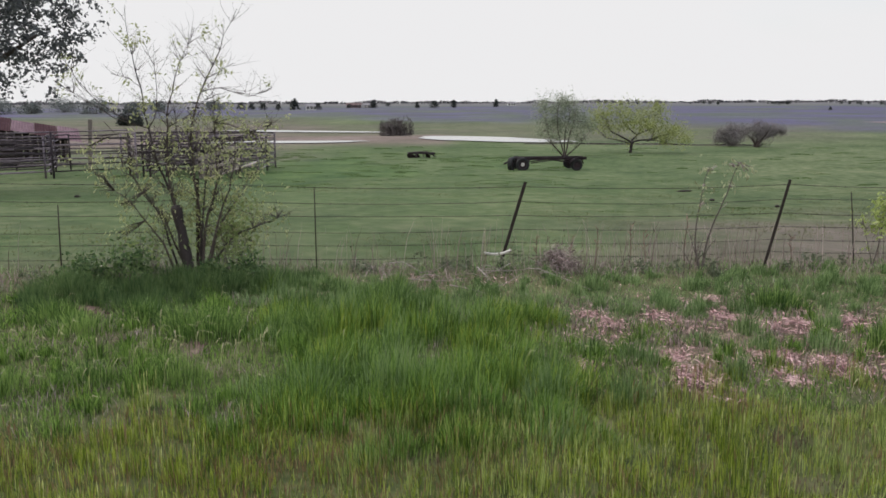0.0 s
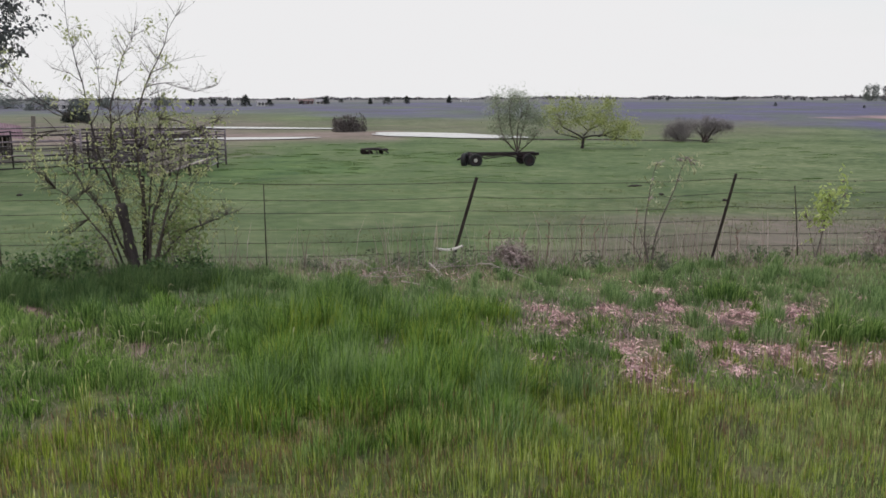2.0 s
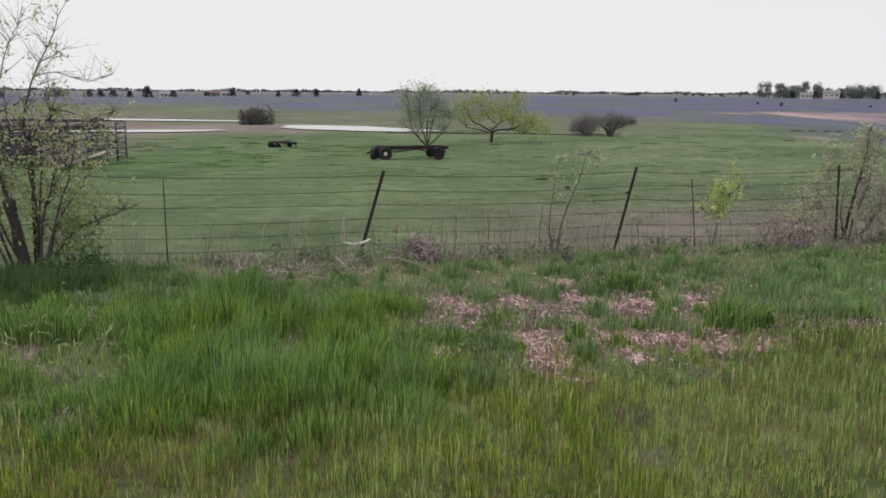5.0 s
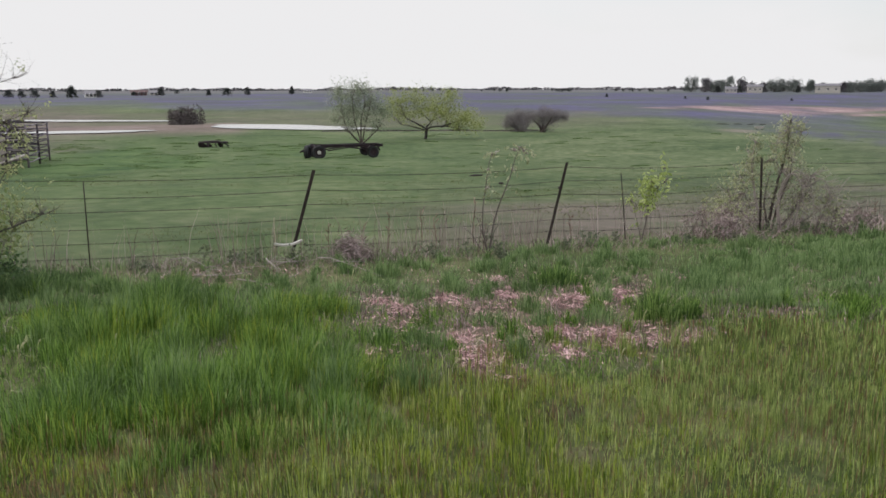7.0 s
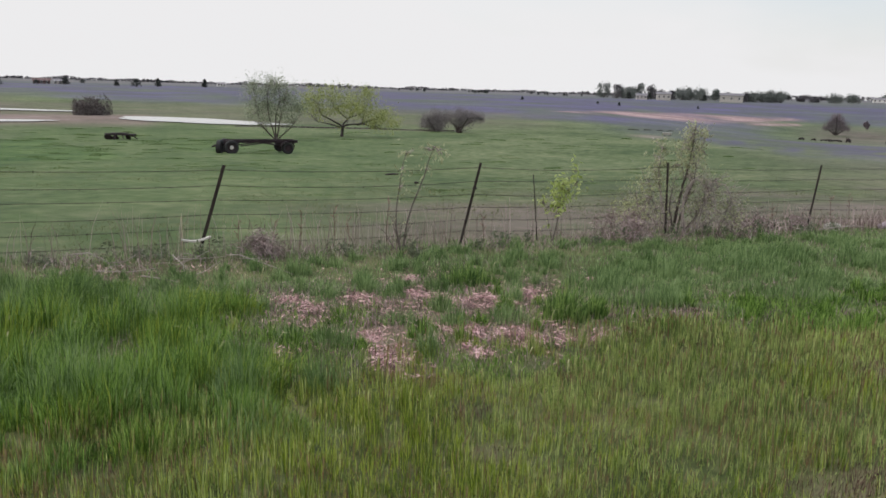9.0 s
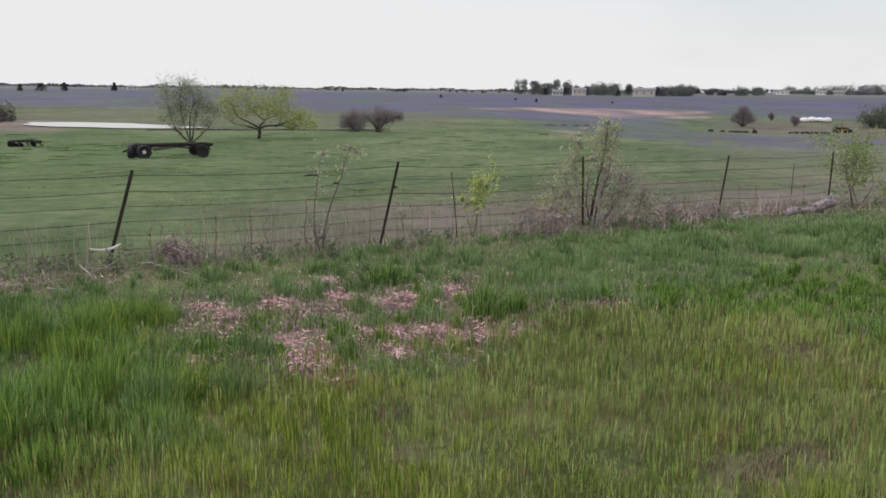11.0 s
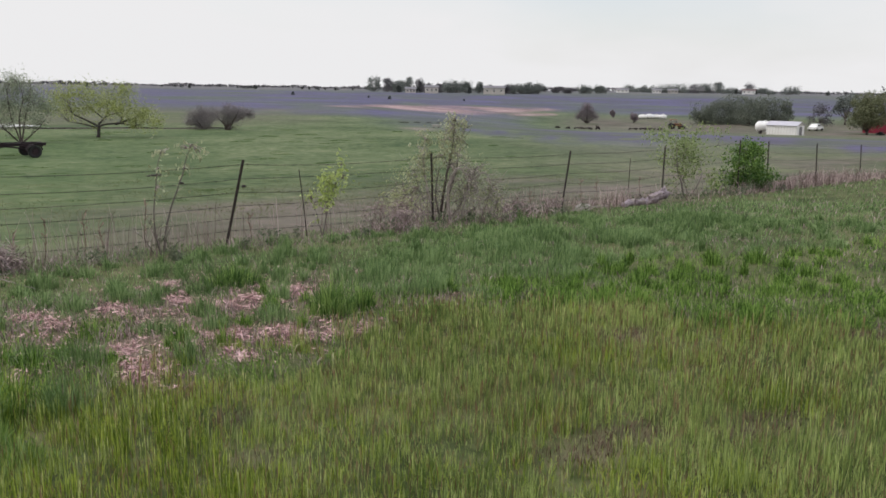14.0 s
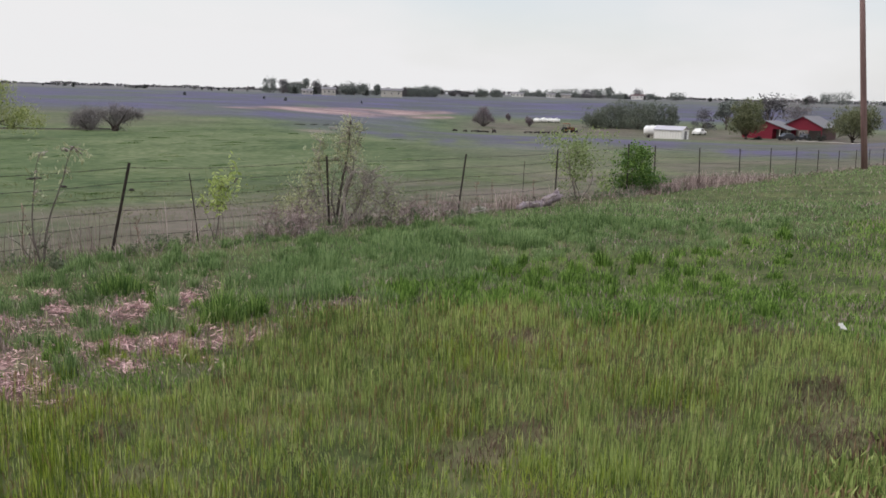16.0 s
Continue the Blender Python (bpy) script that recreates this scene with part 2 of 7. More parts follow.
    "orange": mat("orange_paint", [(0.20, 0.085, 0.045), (0.30, 0.13, 0.06)], 3.0, 0.5, 0.1),
    "car_dark": mat("dark_car_paint", [(0.02, 0.022, 0.028), (0.04, 0.042, 0.05)], 1.0, 0.3, 0, spec=0.5),
    "gravel": mat("pale_gravel", [(0.40, 0.36, 0.33), (0.55, 0.51, 0.47)], 1.0, 0.9, 0.3),
    # these three carry distance haze in their colour, paled and greyed
    "far_green": mat("hazed_foliage", [(0.100, 0.114, 0.108), (0.145, 0.162, 0.150), (0.20, 0.215, 0.197)], 0.05, 0.9, 0, rnd="island", spread=0.12),
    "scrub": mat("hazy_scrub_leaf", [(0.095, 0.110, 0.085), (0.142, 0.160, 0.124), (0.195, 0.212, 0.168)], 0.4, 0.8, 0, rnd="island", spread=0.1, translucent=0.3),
    "far_grey": mat("hazed_bare_wood", [(0.075, 0.075, 0.085), (0.11, 0.105, 0.115), (0.15, 0.14, 0.145)], 0.03, 0.9, 0, rnd="island", spread=0.2),
}


# ---------------- building helpers ----------------
def link_mesh(name, verts, faces, material, parent=None, label="", smooth=False):
    me = bpy.data.meshes.new(name)
    me.from_pydata(verts, [], faces)
    me.materials.append(material)
    if smooth:
        me.polygons.foreach_set("use_smooth", [True] * len(me.polygons))
    ob = new(name, me)
    ob.parent = parent
    if label:
        ob["label"] = label
    return ob


def part(name, bm, material, parent, label=""):
    me = bpy.data.meshes.new(name)
    bm.to_mesh(me)
    bm.free()
    me.materials.append(material)
    ob = new(name, me)
    ob.parent = parent
    if label:
        ob["label"] = label
    return ob


def thing(name, x, y, z=None, rz=0.0, label="", category="", group="", kind="", scale=1.0):
    ob = new(name)
    ob.matrix_basis = pose(x, y, gz(x, y) if z is None else z, 0, 0, rz) @ Matrix.Scale(scale, 4)
    return tagged(ob, label, category, group, kind)


def box(bm, x0, y0, z0, x1, y1, z1, bevel=0.0, m=None):
    r = bmesh.ops.create_cube(bm, size=1, matrix=Matrix.Translation(((x0 + x1) / 2, (y0 + y1) / 2, (z0 + z1) / 2)) @ Matrix.Diagonal((x1 - x0, y1 - y0, z1 - z0, 1)))
    if bevel:
        ed = list({e for v in r["verts"] for e in v.link_edges})
        r2 = bmesh.ops.bevel(bm, geom=ed, offset=bevel, segments=1, affect="EDGES")
        r = {"verts": list({v for f in r2["faces"] for v in f.verts} | {v for v in r["verts"] if v.is_valid})}
    if m is not None:
        bmesh.ops.transform(bm, matrix=m, verts=r["verts"])
    return r["verts"]


def tube(points, radii, sides=6):
    """Vertices and faces of a tapered tube along points."""
    vs, fs = [], []
    pts = [Vector(p) for p in points]
    for i, p in enumerate(pts):
        d = (pts[min(i + 1, len(pts) - 1)] - pts[max(i - 1, 0)]).normalized()
        side = d.cross(Vector((0.31, 0.87, 0.21))).normalized()
        up = d.cross(side)
        for k in range(sides):
            a = 2 * math.pi * k / sides
            vs.append(tuple(p + (side * math.cos(a) + up * math.sin(a)) * radii[i]))
    for i in range(len(pts) - 1):
        for k in range(sides):
            a, b = i * sides + k, i * sides + (k + 1) % sides
            fs.append((a, b, b + sides, a + sides))
    fs.append(tuple(range(sides - 1, -1, -1)))
    fs.append(tuple(range((len(pts) - 1) * sides, len(pts) * sides)))
    return vs, fs


def tubes(name, list_of, material, parent=None, label="", sides=6):
    vs, fs = [], []
    for points, radii in list_of:
        v, f = tube(points, radii, sides)
        n = len(vs)
        vs += v
        fs += [tuple(i + n for i in q) for q in f]
    return link_mesh(name, vs, fs, material, parent, label, smooth=True)


def sheet_mesh(name, co, quads, tris, material, parent=None):
    """A large mesh from arrays: corners, four-sided faces, three-sided faces."""
    me = bpy.data.meshes.new(name)
    nq, nt = len(quads), len(tris)
    loops = np.concatenate([np.asarray(quads, np.int32).ravel(), np.asarray(tris, np.int32).ravel()]).astype(np.int32)
    me.vertices.add(len(co))
    me.vertices.foreach_set("co", np.asarray(co, np.float32).ravel())
    me.loops.add(len(loops))
    me.loops.foreach_set("vertex_index", loops)
    me.polygons.add(nq + nt)
    starts = np.concatenate([np.arange(nq) * 4, nq * 4 + np.arange(nt) * 3]).astype(np.int32)
    me.polygons.foreach_set("loop_start", starts)
    me.update(calc_edges=True)
    me.materials.append(material)
    ob = new(name, me)
    ob.parent = parent
    return ob


def blades(name, xyz, height, width, lean, material, parent=None, rng=None, bend=0.5, wind=(0.0, 0.0), heading=None):
    """Grass: bent blades of two pieces on the given roots."""
    n = len(xyz)
    a = rng.uniform(0, 2 * np.pi, n)
    b = rng.uniform(0, 2 * np.pi, n) if heading is None else heading
    h, w = height, width
    side = np.stack([np.cos(a), np.sin(a), np.zeros(n)], -1) * (w / 2)[:, None]
    off = np.stack([np.cos(b), np.sin(b), np.zeros(n)], -1) * (h * lean)[:, None]
    off[:, 0] += wind[0] * h
    off[:, 1] += wind[1] * h
    up = np.stack([np.zeros(n), np.zeros(n), h], -1)
    mid = xyz + up * 0.55 + off * (0.55 * (1 - bend))
    tip = xyz + up * (1 - 0.35 * (lean * bend)[:, None]) + off
    co = np.stack([xyz - side, xyz + side, mid - side * 0.8, mid + side * 0.8, tip], 1).reshape(-1, 3)
    k = np.arange(n)[:, None] * 5
    return sheet_mesh(name, co, k + np.array([0, 1, 3, 2]), k + np.array([2, 3, 4]), material, parent)


def polar(az, r):
    a = radians(az)
    return r * math.sin(a), r * math.cos(a)


# ---------------- the lie of the land ----------------
LEFT_FALL = ((0, 0.0), (10, -0.45), (28, -1.35), (46, -2.0), (70, -2.4), (90, -2.62), (125, -2.62), (150, -2.35), (300, -1.5), (700, -0.25), (1500, 0.25), (5000, 0.6))
RIGHT_FALL = ((0, 0.0), (10, -0.45), (28, -1.15), (46, -1.75), (100, -3.4), (180, -6.0), (200, -6.2), (300, -4.7), (450, -2.2), (700, 0.9), (1000, 2.2), (1500, 3.0), (5000, 6.5))
ALONG, ACROSS, FENCE_AT = (0.985, 0.174), (-0.174, 0.985), 10.2


def smooth01(x):
    x = np.clip(x, 0, 1)
    return x * x * (3 - 2 * x)


def value_noise(x, y, s, seed=0):
    """Smooth noise from 0 to 1 with features s metres wide."""
    g = np.random.RandomState(seed).rand(64, 64)
    a, b = np.asarray(x, float) / s + 1000, np.asarray(y, float) / s + 1000
    i, j = np.floor(a).astype(int), np.floor(b).astype(int)
    fa, fb = smooth01(a - i), smooth01(b - j)
    p = lambda k, m: g[k % 64, m % 64]
    return (p(i, j) * (1 - fa) + p(i + 1, j) * fa) * (1 - fb) + (p(i, j + 1) * (1 - fa) + p(i + 1, j + 1) * fa) * fb


def bumps(x, y):
    return 1.4 * (value_noise(x, y, 2.3, 71) - 0.5) + 0.7 * (value_noise(x, y, 0.9, 72) - 0.5)


def height(x, y):
    x, y = np.asarray(x, float), np.asarray(y, float)
    u, v = ALONG[0] * x + ALONG[1] * y, ACROSS[0] * x + ACROSS[1] * y
    r, az = np.hypot(x, y), np.degrees(np.arctan2(x, np.maximum(y, -1e9)))
    zf = -0.40 - 0.026 * np.clip(u, -15, 60)
    near = zf * np.clip(v / FENCE_AT, 0, 1) + 0.03 * bumps(x * 2, y * 2) * np.clip(v / 3, 0, 1)
    q = smooth01((az - 26) / 20) * (az < 150)
    far = (1 - q) * np.interp(r, *zip(*LEFT_FALL)) + q * np.interp(r, *zip(*RIGHT_FALL))
    far = far + 0.06 * bumps(x * 0.5, y * 0.5) * np.clip((r - 15) / 20, 0, 1) * np.clip((90 - r) / 20, 0, 1)
    w = smooth01((v - FENCE_AT) / 30)
    return np.where(v <= FENCE_AT, near, (zf - 0.03 * (v - FENCE_AT)) * (1 - w) + far * w)


def gz(x, y):
    return float(height(x, y))


# bare patches: centre, half widths in metres and how bare they are
BARE = ((1.84, 7.35, 0.19, 0.42, 1.0), (1.57, 5.7, 0.19, 0.60, 1.0), (2.25, 5.78, 0.20, 0.42, 1.0), (2.6, 5.62, 0.24, 0.36, 1.0), (3.55, 7.3, 0.16, 0.46, 1.0), (1.18, 7.55, 0.14, 0.42, 0.7), (1.35, 7.0, 0.17, 0.32, 0.75), (2.45, 8.4, 0.22, 0.40, 0.7), (2.5, 7.6, 0.15, 0.40, 0.75), (2.92, 7.3, 0.25, 0.42, 0.75), (3.36, 7.75, 0.20, 0.25, 0.65), (0.84, 5.3, 0.08, 0.36, 0.75), (3.2, 5.75, 0.26, 0.34, 0.65), (4.55, 6.1, 0.13, 0.22, 0.6))
BARE_LEFT = ((-3.15, 7.6, 0.24, 0.25, 0.75), (-2.7, 6.8, 0.12, 0.5, 0.5), (-2.88, 5.5, 0.09, 0.4, 0.7), (-2.12, 6.0, 0.10, 0.5, 0.5), (-3.6, 7.6, 0.2, 0.2, 0.6))


def bareness(x, y):
    """How bare the roadside soil is, from 0 to 1."""
    best = np.zeros(np.shape(x))
    for x0, y0, rx, ry, much in BARE + BARE_LEFT:
        best = np.maximum(best, much * np.clip(1.55 - np.hypot((x - x0) / rx, (y - y0) / ry), 0, 1))
    return np.clip(best * 1.25 + 2.4 * (value_noise(x, y, 0.22, 5) - 0.63) + 1.5 * (value_noise(x, y, 0.08, 6) - 0.5), 0, 1) * np.clip(best * 4, 0, 1)


# trampled brown patches in the roadside grass: centre and half widths
BROWN = ((3.05, 2.74, 0.30, 0.14), (2.85, 2.68, 0.22, 0.10), (4.4, 1.62, 0.40, 0.2), (4.9, 2.03, 0.35, 0.14), (3.86, 2.41, 0.25, 0.14), (6.06, 2.98, 0.3, 0.16), (4.66, 4.07, 0.22, 0.14), (1.55, 3.52, 0.12, 0.12), (1.68, 4.16, 0.12, 0.12), (3.72, 4.97, 0.14, 0.12), (6.38, 6.45, 0.5, 0.16), (-0.3, 3.9, 0.12, 0.08), (4.5, 6.08, 0.2, 0.14))


def trampled(x, y):
    """How brown and beaten down the grass is, from 0 to 1."""
    best = np.zeros(np.shape(x))
    for x0, y0, rx, ry in BROWN:
        best = np.maximum(best, np.clip(1.6 - np.hypot((x - x0) / rx, (y - y0) / ry), 0, 1))
    return np.clip(best * (0.35 + 1.2 * value_noise(x, y, 0.14, 41)), 0, 1)


def sparse(x, y):
    """How thin the grass stands round the bare patches, from 0 to 1."""
    q = np.clip(1.35 - np.hypot((x - 2.6) / 2.1, (y - 6.9) / 1.55), 0, 1)
    q = np.maximum(q, 0.35 * np.clip(1.3 - np.hypot((x + 2.6) / 1.0, (y - 6.4) / 1.0), 0, 1))
    q = np.maximum(q, 0.7 * np.clip(1.3 - np.hypot((x + 0.2) / 1.1, (y - 9.45) / 0.5), 0, 1))
    return np.clip(q * (0.35 + 1.2 * value_noise(x, y, 0.35, 42)), 0, 1)


# ---------------- ground ----------------
def build_ground():
    rad = np.concatenate([[0.0], np.geomspace(0.6, 5000, 330)])
    ang_deg = np.concatenate([np.arange(-180, -36, 6.0), np.arange(-36, 80, 0.4), np.arange(80, 180, 6.0)])
    na, nr = len(ang_deg), len(rad)
    R, A = np.meshgrid(rad, np.radians(ang_deg), indexing="ij")
    X, Y = R * np.sin(A), R * np.cos(A)
    Z = height(X, Y)
    co = np.stack([X, Y, Z], -1).reshape(-1, 3)
    i, j = np.meshgrid(np.arange(nr - 1), np.arange(na), indexing="ij")
    j2 = (j + 1) % na
    quads = np.stack([i * na + j, (i + 1) * na + j, (i + 1) * na + j2, i * na + j2], -1).reshape(-1, 4)[:, ::-1]
    az = np.degrees(A)
    V = ACROSS[0] * X + ACROSS[1] * Y
    fuzz = value_noise(X, Y, 18, 1) - 0.5
    fuzz2 = value_noise(X, Y, 5, 2) - 0.5
    streak = value_noise(R * 0.6, az * 6, 14, 3) - 0.5
    # share of bluebonnets
    edge = np.interp(az, [-40, -6, -2, 8, 18, 26, 34, 44, 60, 80], [190, 180, 150, 140, 120, 112, 84, 80, 60, 50])
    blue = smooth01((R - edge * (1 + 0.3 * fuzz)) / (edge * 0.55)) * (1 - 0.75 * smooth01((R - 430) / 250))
    near_band = smooth01((az - 30) / 6) * np.exp(-(((R - np.interp(az, [34, 36, 38.4, 42, 48, 53.5, 60.7, 65.7], [103, 100, 93, 88, 98, 110, 77, 72])) / np.interp(az, [36, 38.4, 42, 48, 53.5, 60.7, 66], [8, 14, 19, 28, 28, 13, 9])) ** 2)) * np.interp(az, [30, 36, 48, 51, 57, 60, 70], [0.3, 1.0, 1.0, 0.4, 0.5, 0.8, 0.9])
    gap = smooth01((R - 120) / 14) * (1 - smooth01((R - 250) / 50)) * smooth01((az - 36) / 6)
    near_band = near_band * np.clip(2.8 * (value_noise(R * 0.5, az * 7, 6, 45) * 0.6 + value_noise(X, Y, 3, 46) * 0.4) - 0.45, 0, 1)
    blue = np.clip(np.maximum(blue * (1 - 0.9 * gap), 1.25 * near_band) * (0.9 + 0.5 * fuzz + 0.9 * streak), 0, 1)
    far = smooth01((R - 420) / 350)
    # bare soil: a long strip in the field, the pond's banks, and the farmyard
    strip_r, strip_w = np.interp(az, [27, 30, 35.3, 38.5, 41.6], [177, 193, 227, 254, 286]) + 8 * fuzz, np.interp(az, [26, 30, 35.3, 39, 42], [5, 16, 34, 28, 13])
    strip = np.clip(1.5 - 1.2 * np.abs(R - strip_r) / strip_w, 0, 1) * smooth01((az - 26) / 2) * (1 - smooth01((az - 41.3) / 1.5)) * np.clip(1.15 + 0.9 * streak - 0.75 * smooth01((value_noise(R, az * 2.5, 9, 47) - 0.5) * 4), 0, 1)
    piece = np.clip(1.5 - np.abs(R - np.interp(az, [39.2, 42.2], [226, 250])) / 7, 0, 1) * smooth01((az - 38.9) / 0.7) * (1 - smooth01((az - 41.9) / 0.5))
    strip = np.maximum(strip, 0.9 * piece)
    bank = np.clip(1.3 - np.abs(R - (100 + 6 * fuzz)) / 17, 0, 1) * smooth01((1.5 - az) / 2) * smooth01((az + 30) / 6) * 0.85
    yard = np.clip(1.5 - np.abs(R - 196) / 44, 0, 1) * smooth01((az - 41) / 4) * np.clip(0.8 + 0.8 * fuzz2, 0.35, 0.92)
    shore = np.clip(1.3 - np.abs(R - (87.5 + 1.5 * fuzz2)) / 1.6, 0, 1) * smooth01((az - 5) / 2) * (1 - smooth01((az - 18.5) / 1.5)) * 0.9
    dull = 0.55 * smooth01((R - 52) / 10) * (1 - smooth01((R - 190) / 40)) * (1 - smooth01((az + 12) / 6)) + 0.4 * smooth01((R - 92) / 8) * (1 - smooth01((R - 150) / 20)) * (1 - smooth01((az - 22) / 8))
    dull = dull + 0.26 * smooth01((az - 34) / 14) * smooth01((R - 14) / 12) * (1 - smooth01((R - 120) / 20)) * (V > FENCE_AT)
    dull = dull + 0.66 * np.exp(-((V - 12) / 6) ** 2) * (V > FENCE_AT) * np.clip(1.6 * value_noise(X, Y, 1.8, 44) - 0.15, 0, 1) * (0.25 + 0.75 * smooth01((az - 2) / 12))
    dull = np.clip(dull * (1 + 1.2 * fuzz2), 0, 0.8) * (1 - 0.8 * near_band)
    tan = np.clip(1.2 - np.hypot((R - 95) / 6, (az - 33) / 1.4), 0, 1) * 0.4
    soil = np.maximum(bareness(X, Y), np.maximum(0.5 * sparse(X, Y), 0.15 * trampled(X, Y)))
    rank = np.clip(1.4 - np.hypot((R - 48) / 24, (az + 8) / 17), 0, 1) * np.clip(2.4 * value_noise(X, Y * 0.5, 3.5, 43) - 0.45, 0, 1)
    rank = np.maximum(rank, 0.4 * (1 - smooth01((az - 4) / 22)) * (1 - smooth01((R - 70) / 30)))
    fenceline = np.exp(-((V - FENCE_AT) / 0.9) ** 2) * np.clip(0.75 + 0.8 * fuzz2, 0, 1) * (R < 70)
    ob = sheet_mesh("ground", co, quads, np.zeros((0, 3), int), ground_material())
    me = ob.data
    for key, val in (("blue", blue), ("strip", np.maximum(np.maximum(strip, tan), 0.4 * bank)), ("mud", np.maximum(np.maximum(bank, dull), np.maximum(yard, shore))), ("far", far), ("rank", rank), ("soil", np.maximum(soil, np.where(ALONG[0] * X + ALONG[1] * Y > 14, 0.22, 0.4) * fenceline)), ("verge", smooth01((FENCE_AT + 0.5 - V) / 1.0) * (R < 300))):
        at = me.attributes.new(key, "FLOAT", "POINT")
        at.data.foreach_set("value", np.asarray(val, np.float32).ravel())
    me.polygons.foreach_set("use_smooth", [True] * len(me.polygons))
    tagged(ob, "grassy pasture and roadside verge sloping to a valley", "ground", kind="structure")


def ground_material():
    m = bpy.data.materials.new("ground")
    m.use_nodes = True
    n, l = m.node_tree.nodes, m.node_tree.links
    b = n["Principled BSDF"]
    b.inputs["Roughness"].default_value, b.inputs["Specular IOR Level"].default_value = 0.95, 0.1
    co = n.new("ShaderNodeTexCoord")

    def noise_tex(s, d=6):
        t = n.new("ShaderNodeTexNoise")
        t.inputs["Scale"].default_value, t.inputs["Detail"].default_value = s, d
        l.new(co.outputs["Object"], t.inputs["Vector"])
        return t.outputs["Fac"]

    def ramp(fac, cols):
        r = n.new("ShaderNodeValToRGB")
        el = r.color_ramp.elements
        while len(el) < len(cols):
            el.new(0.5)
        for k, c in enumerate(cols):
            el[k].position, el[k].color = 0.37 + 0.26 * k / (len(cols) - 1), (*c, 1)
        l.new(fac, r.inputs["Fac"])
        return r.outputs["Color"]

    def mix(a, c, fac):
        x = n.new("ShaderNodeMix")
        x.data_type = "RGBA"
        l.new(a, x.inputs["A"])
        l.new(c, x.inputs["B"])
        l.new(fac, x.inputs["Factor"])
        return x.outputs["Result"]

    def attr(key):
        t = n.new("ShaderNodeAttribute")
        t.attribute_name = key
        return t.outputs["Fac"]

    def half(a, c):
        x = n.new("ShaderNodeMix")
        x.inputs["Factor"].default_value = 0.45
        l.new(a, x.inputs["A"])
        l.new(c, x.inputs["B"])
        return x.outputs["Result"]

    mott = half(half(noise_tex(0.07), noise_tex(0.45)), noise_tex(2.4))
    green = ramp(mott, [(0.028, 0.052, 0.018), (0.083, 0.110, 0.048), (0.176, 0.184, 0.102)])
    far_blue = ramp(half(noise_tex(0.035), noise_tex(0.5)), [(0.072, 0.076, 0.080), (0.082, 0.077, 0.122), (0.104, 0.092, 0.172)])
    pink = ramp(half(noise_tex(0.12), noise_tex(1.0)), [(0.14, 0.095, 0.095), (0.25, 0.170, 0.165), (0.38, 0.28, 0.27)])
    mud = ramp(half(noise_tex(0.2), noise_tex(2.0)), [(0.070, 0.064, 0.043), (0.112, 0.092, 0.078), (0.17, 0.130, 0.120)])
    # greyed colours paint distance haze onto the far ground
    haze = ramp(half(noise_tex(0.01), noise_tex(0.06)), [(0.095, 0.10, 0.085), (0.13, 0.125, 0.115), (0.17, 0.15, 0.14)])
    thatch = ramp(half(noise_tex(1.2), noise_tex(14)), [(0.034, 0.046, 0.015), (0.068, 0.080, 0.030), (0.125, 0.120, 0.058)])
    soil = ramp(half(noise_tex(2.5), noise_tex(30)), [(0.050, 0.030, 0.027), (0.132, 0.083, 0.076), (0.27, 0.18, 0.168)])
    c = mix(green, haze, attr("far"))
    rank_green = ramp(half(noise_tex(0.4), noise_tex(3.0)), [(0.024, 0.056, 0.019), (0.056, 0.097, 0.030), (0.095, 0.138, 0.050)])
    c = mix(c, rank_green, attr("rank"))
    c = mix(c, far_blue, attr("blue"))
    c = mix(c, mud, attr("mud"))
    c = mix(c, pink, attr("strip"))
    c = mix(c, thatch, attr("verge"))
    c = mix(c, soil, attr("soil"))
    l.new(c, b.inputs["Base Color"])
    bp = n.new("ShaderNodeBump")
    bp.inputs["Strength"].default_value, bp.inputs["Distance"].default_value = 0.5, 0.05
    l.new(half(noise_tex(3.0), noise_tex(25)), bp.inputs["Height"])
    l.new(bp.outputs["Normal"], b.inputs["Normal"])
    return m


build_ground()


# ---------------- the pond ----------------
def water_material():
    m = bpy.data.materials.new("still_water")
    m.use_nodes = True
    n, l = m.node_tree.nodes, m.node_tree.links
    b = n["Principled BSDF"]
    b.inputs["Base Color"].default_value = (0.05, 0.05, 0.04, 1)
    b.inputs["Roughness"].default_value = 0.06
    co, t, bp = n.new("ShaderNodeTexCoord"), n.new("ShaderNodeTexNoise"), n.new("ShaderNodeBump")
    t.inputs["Scale"].default_value = 1.5
    bp.inputs["Strength"].default_value, bp.inputs["Distance"].default_value = 0.02, 0.01
    l.new(co.outputs["Object"], t.inputs["Vector"])
    l.new(t.outputs["Fac"], bp.inputs["Height"])
    l.new(bp.outputs["Normal"], b.inputs["Normal"])
    return m


WATER = water_material()


def pond(cx, cy, length, width, turn, z, seed, label):
    rng = random.Random(seed)
    ph = [rng.uniform(0, 6.28) for _ in range(4)]
    vs, k = [(0, 0, 0)], 72
    for i in range(k):
        a = 2 * math.pi * i / k
        s = 1 + 0.07 * math.sin(3 * a + ph[0]) + 0.05 * math.sin(5 * a + ph[1]) + 0.03 * math.sin(9 * a + ph[2])
        vs.append((length / 2 * math.cos(a) * s, width / 2 * math.sin(a) * s, 0))
    fs = [(0, 1 + i, 1 + (i + 1) % k) for i in range(k)]
    ob = link_mesh("water", vs, fs, WATER)
    ob.matrix_basis = pose(cx, cy, z, 0, 0, turn)
    tagged(ob, label, "pond", kind="structure")


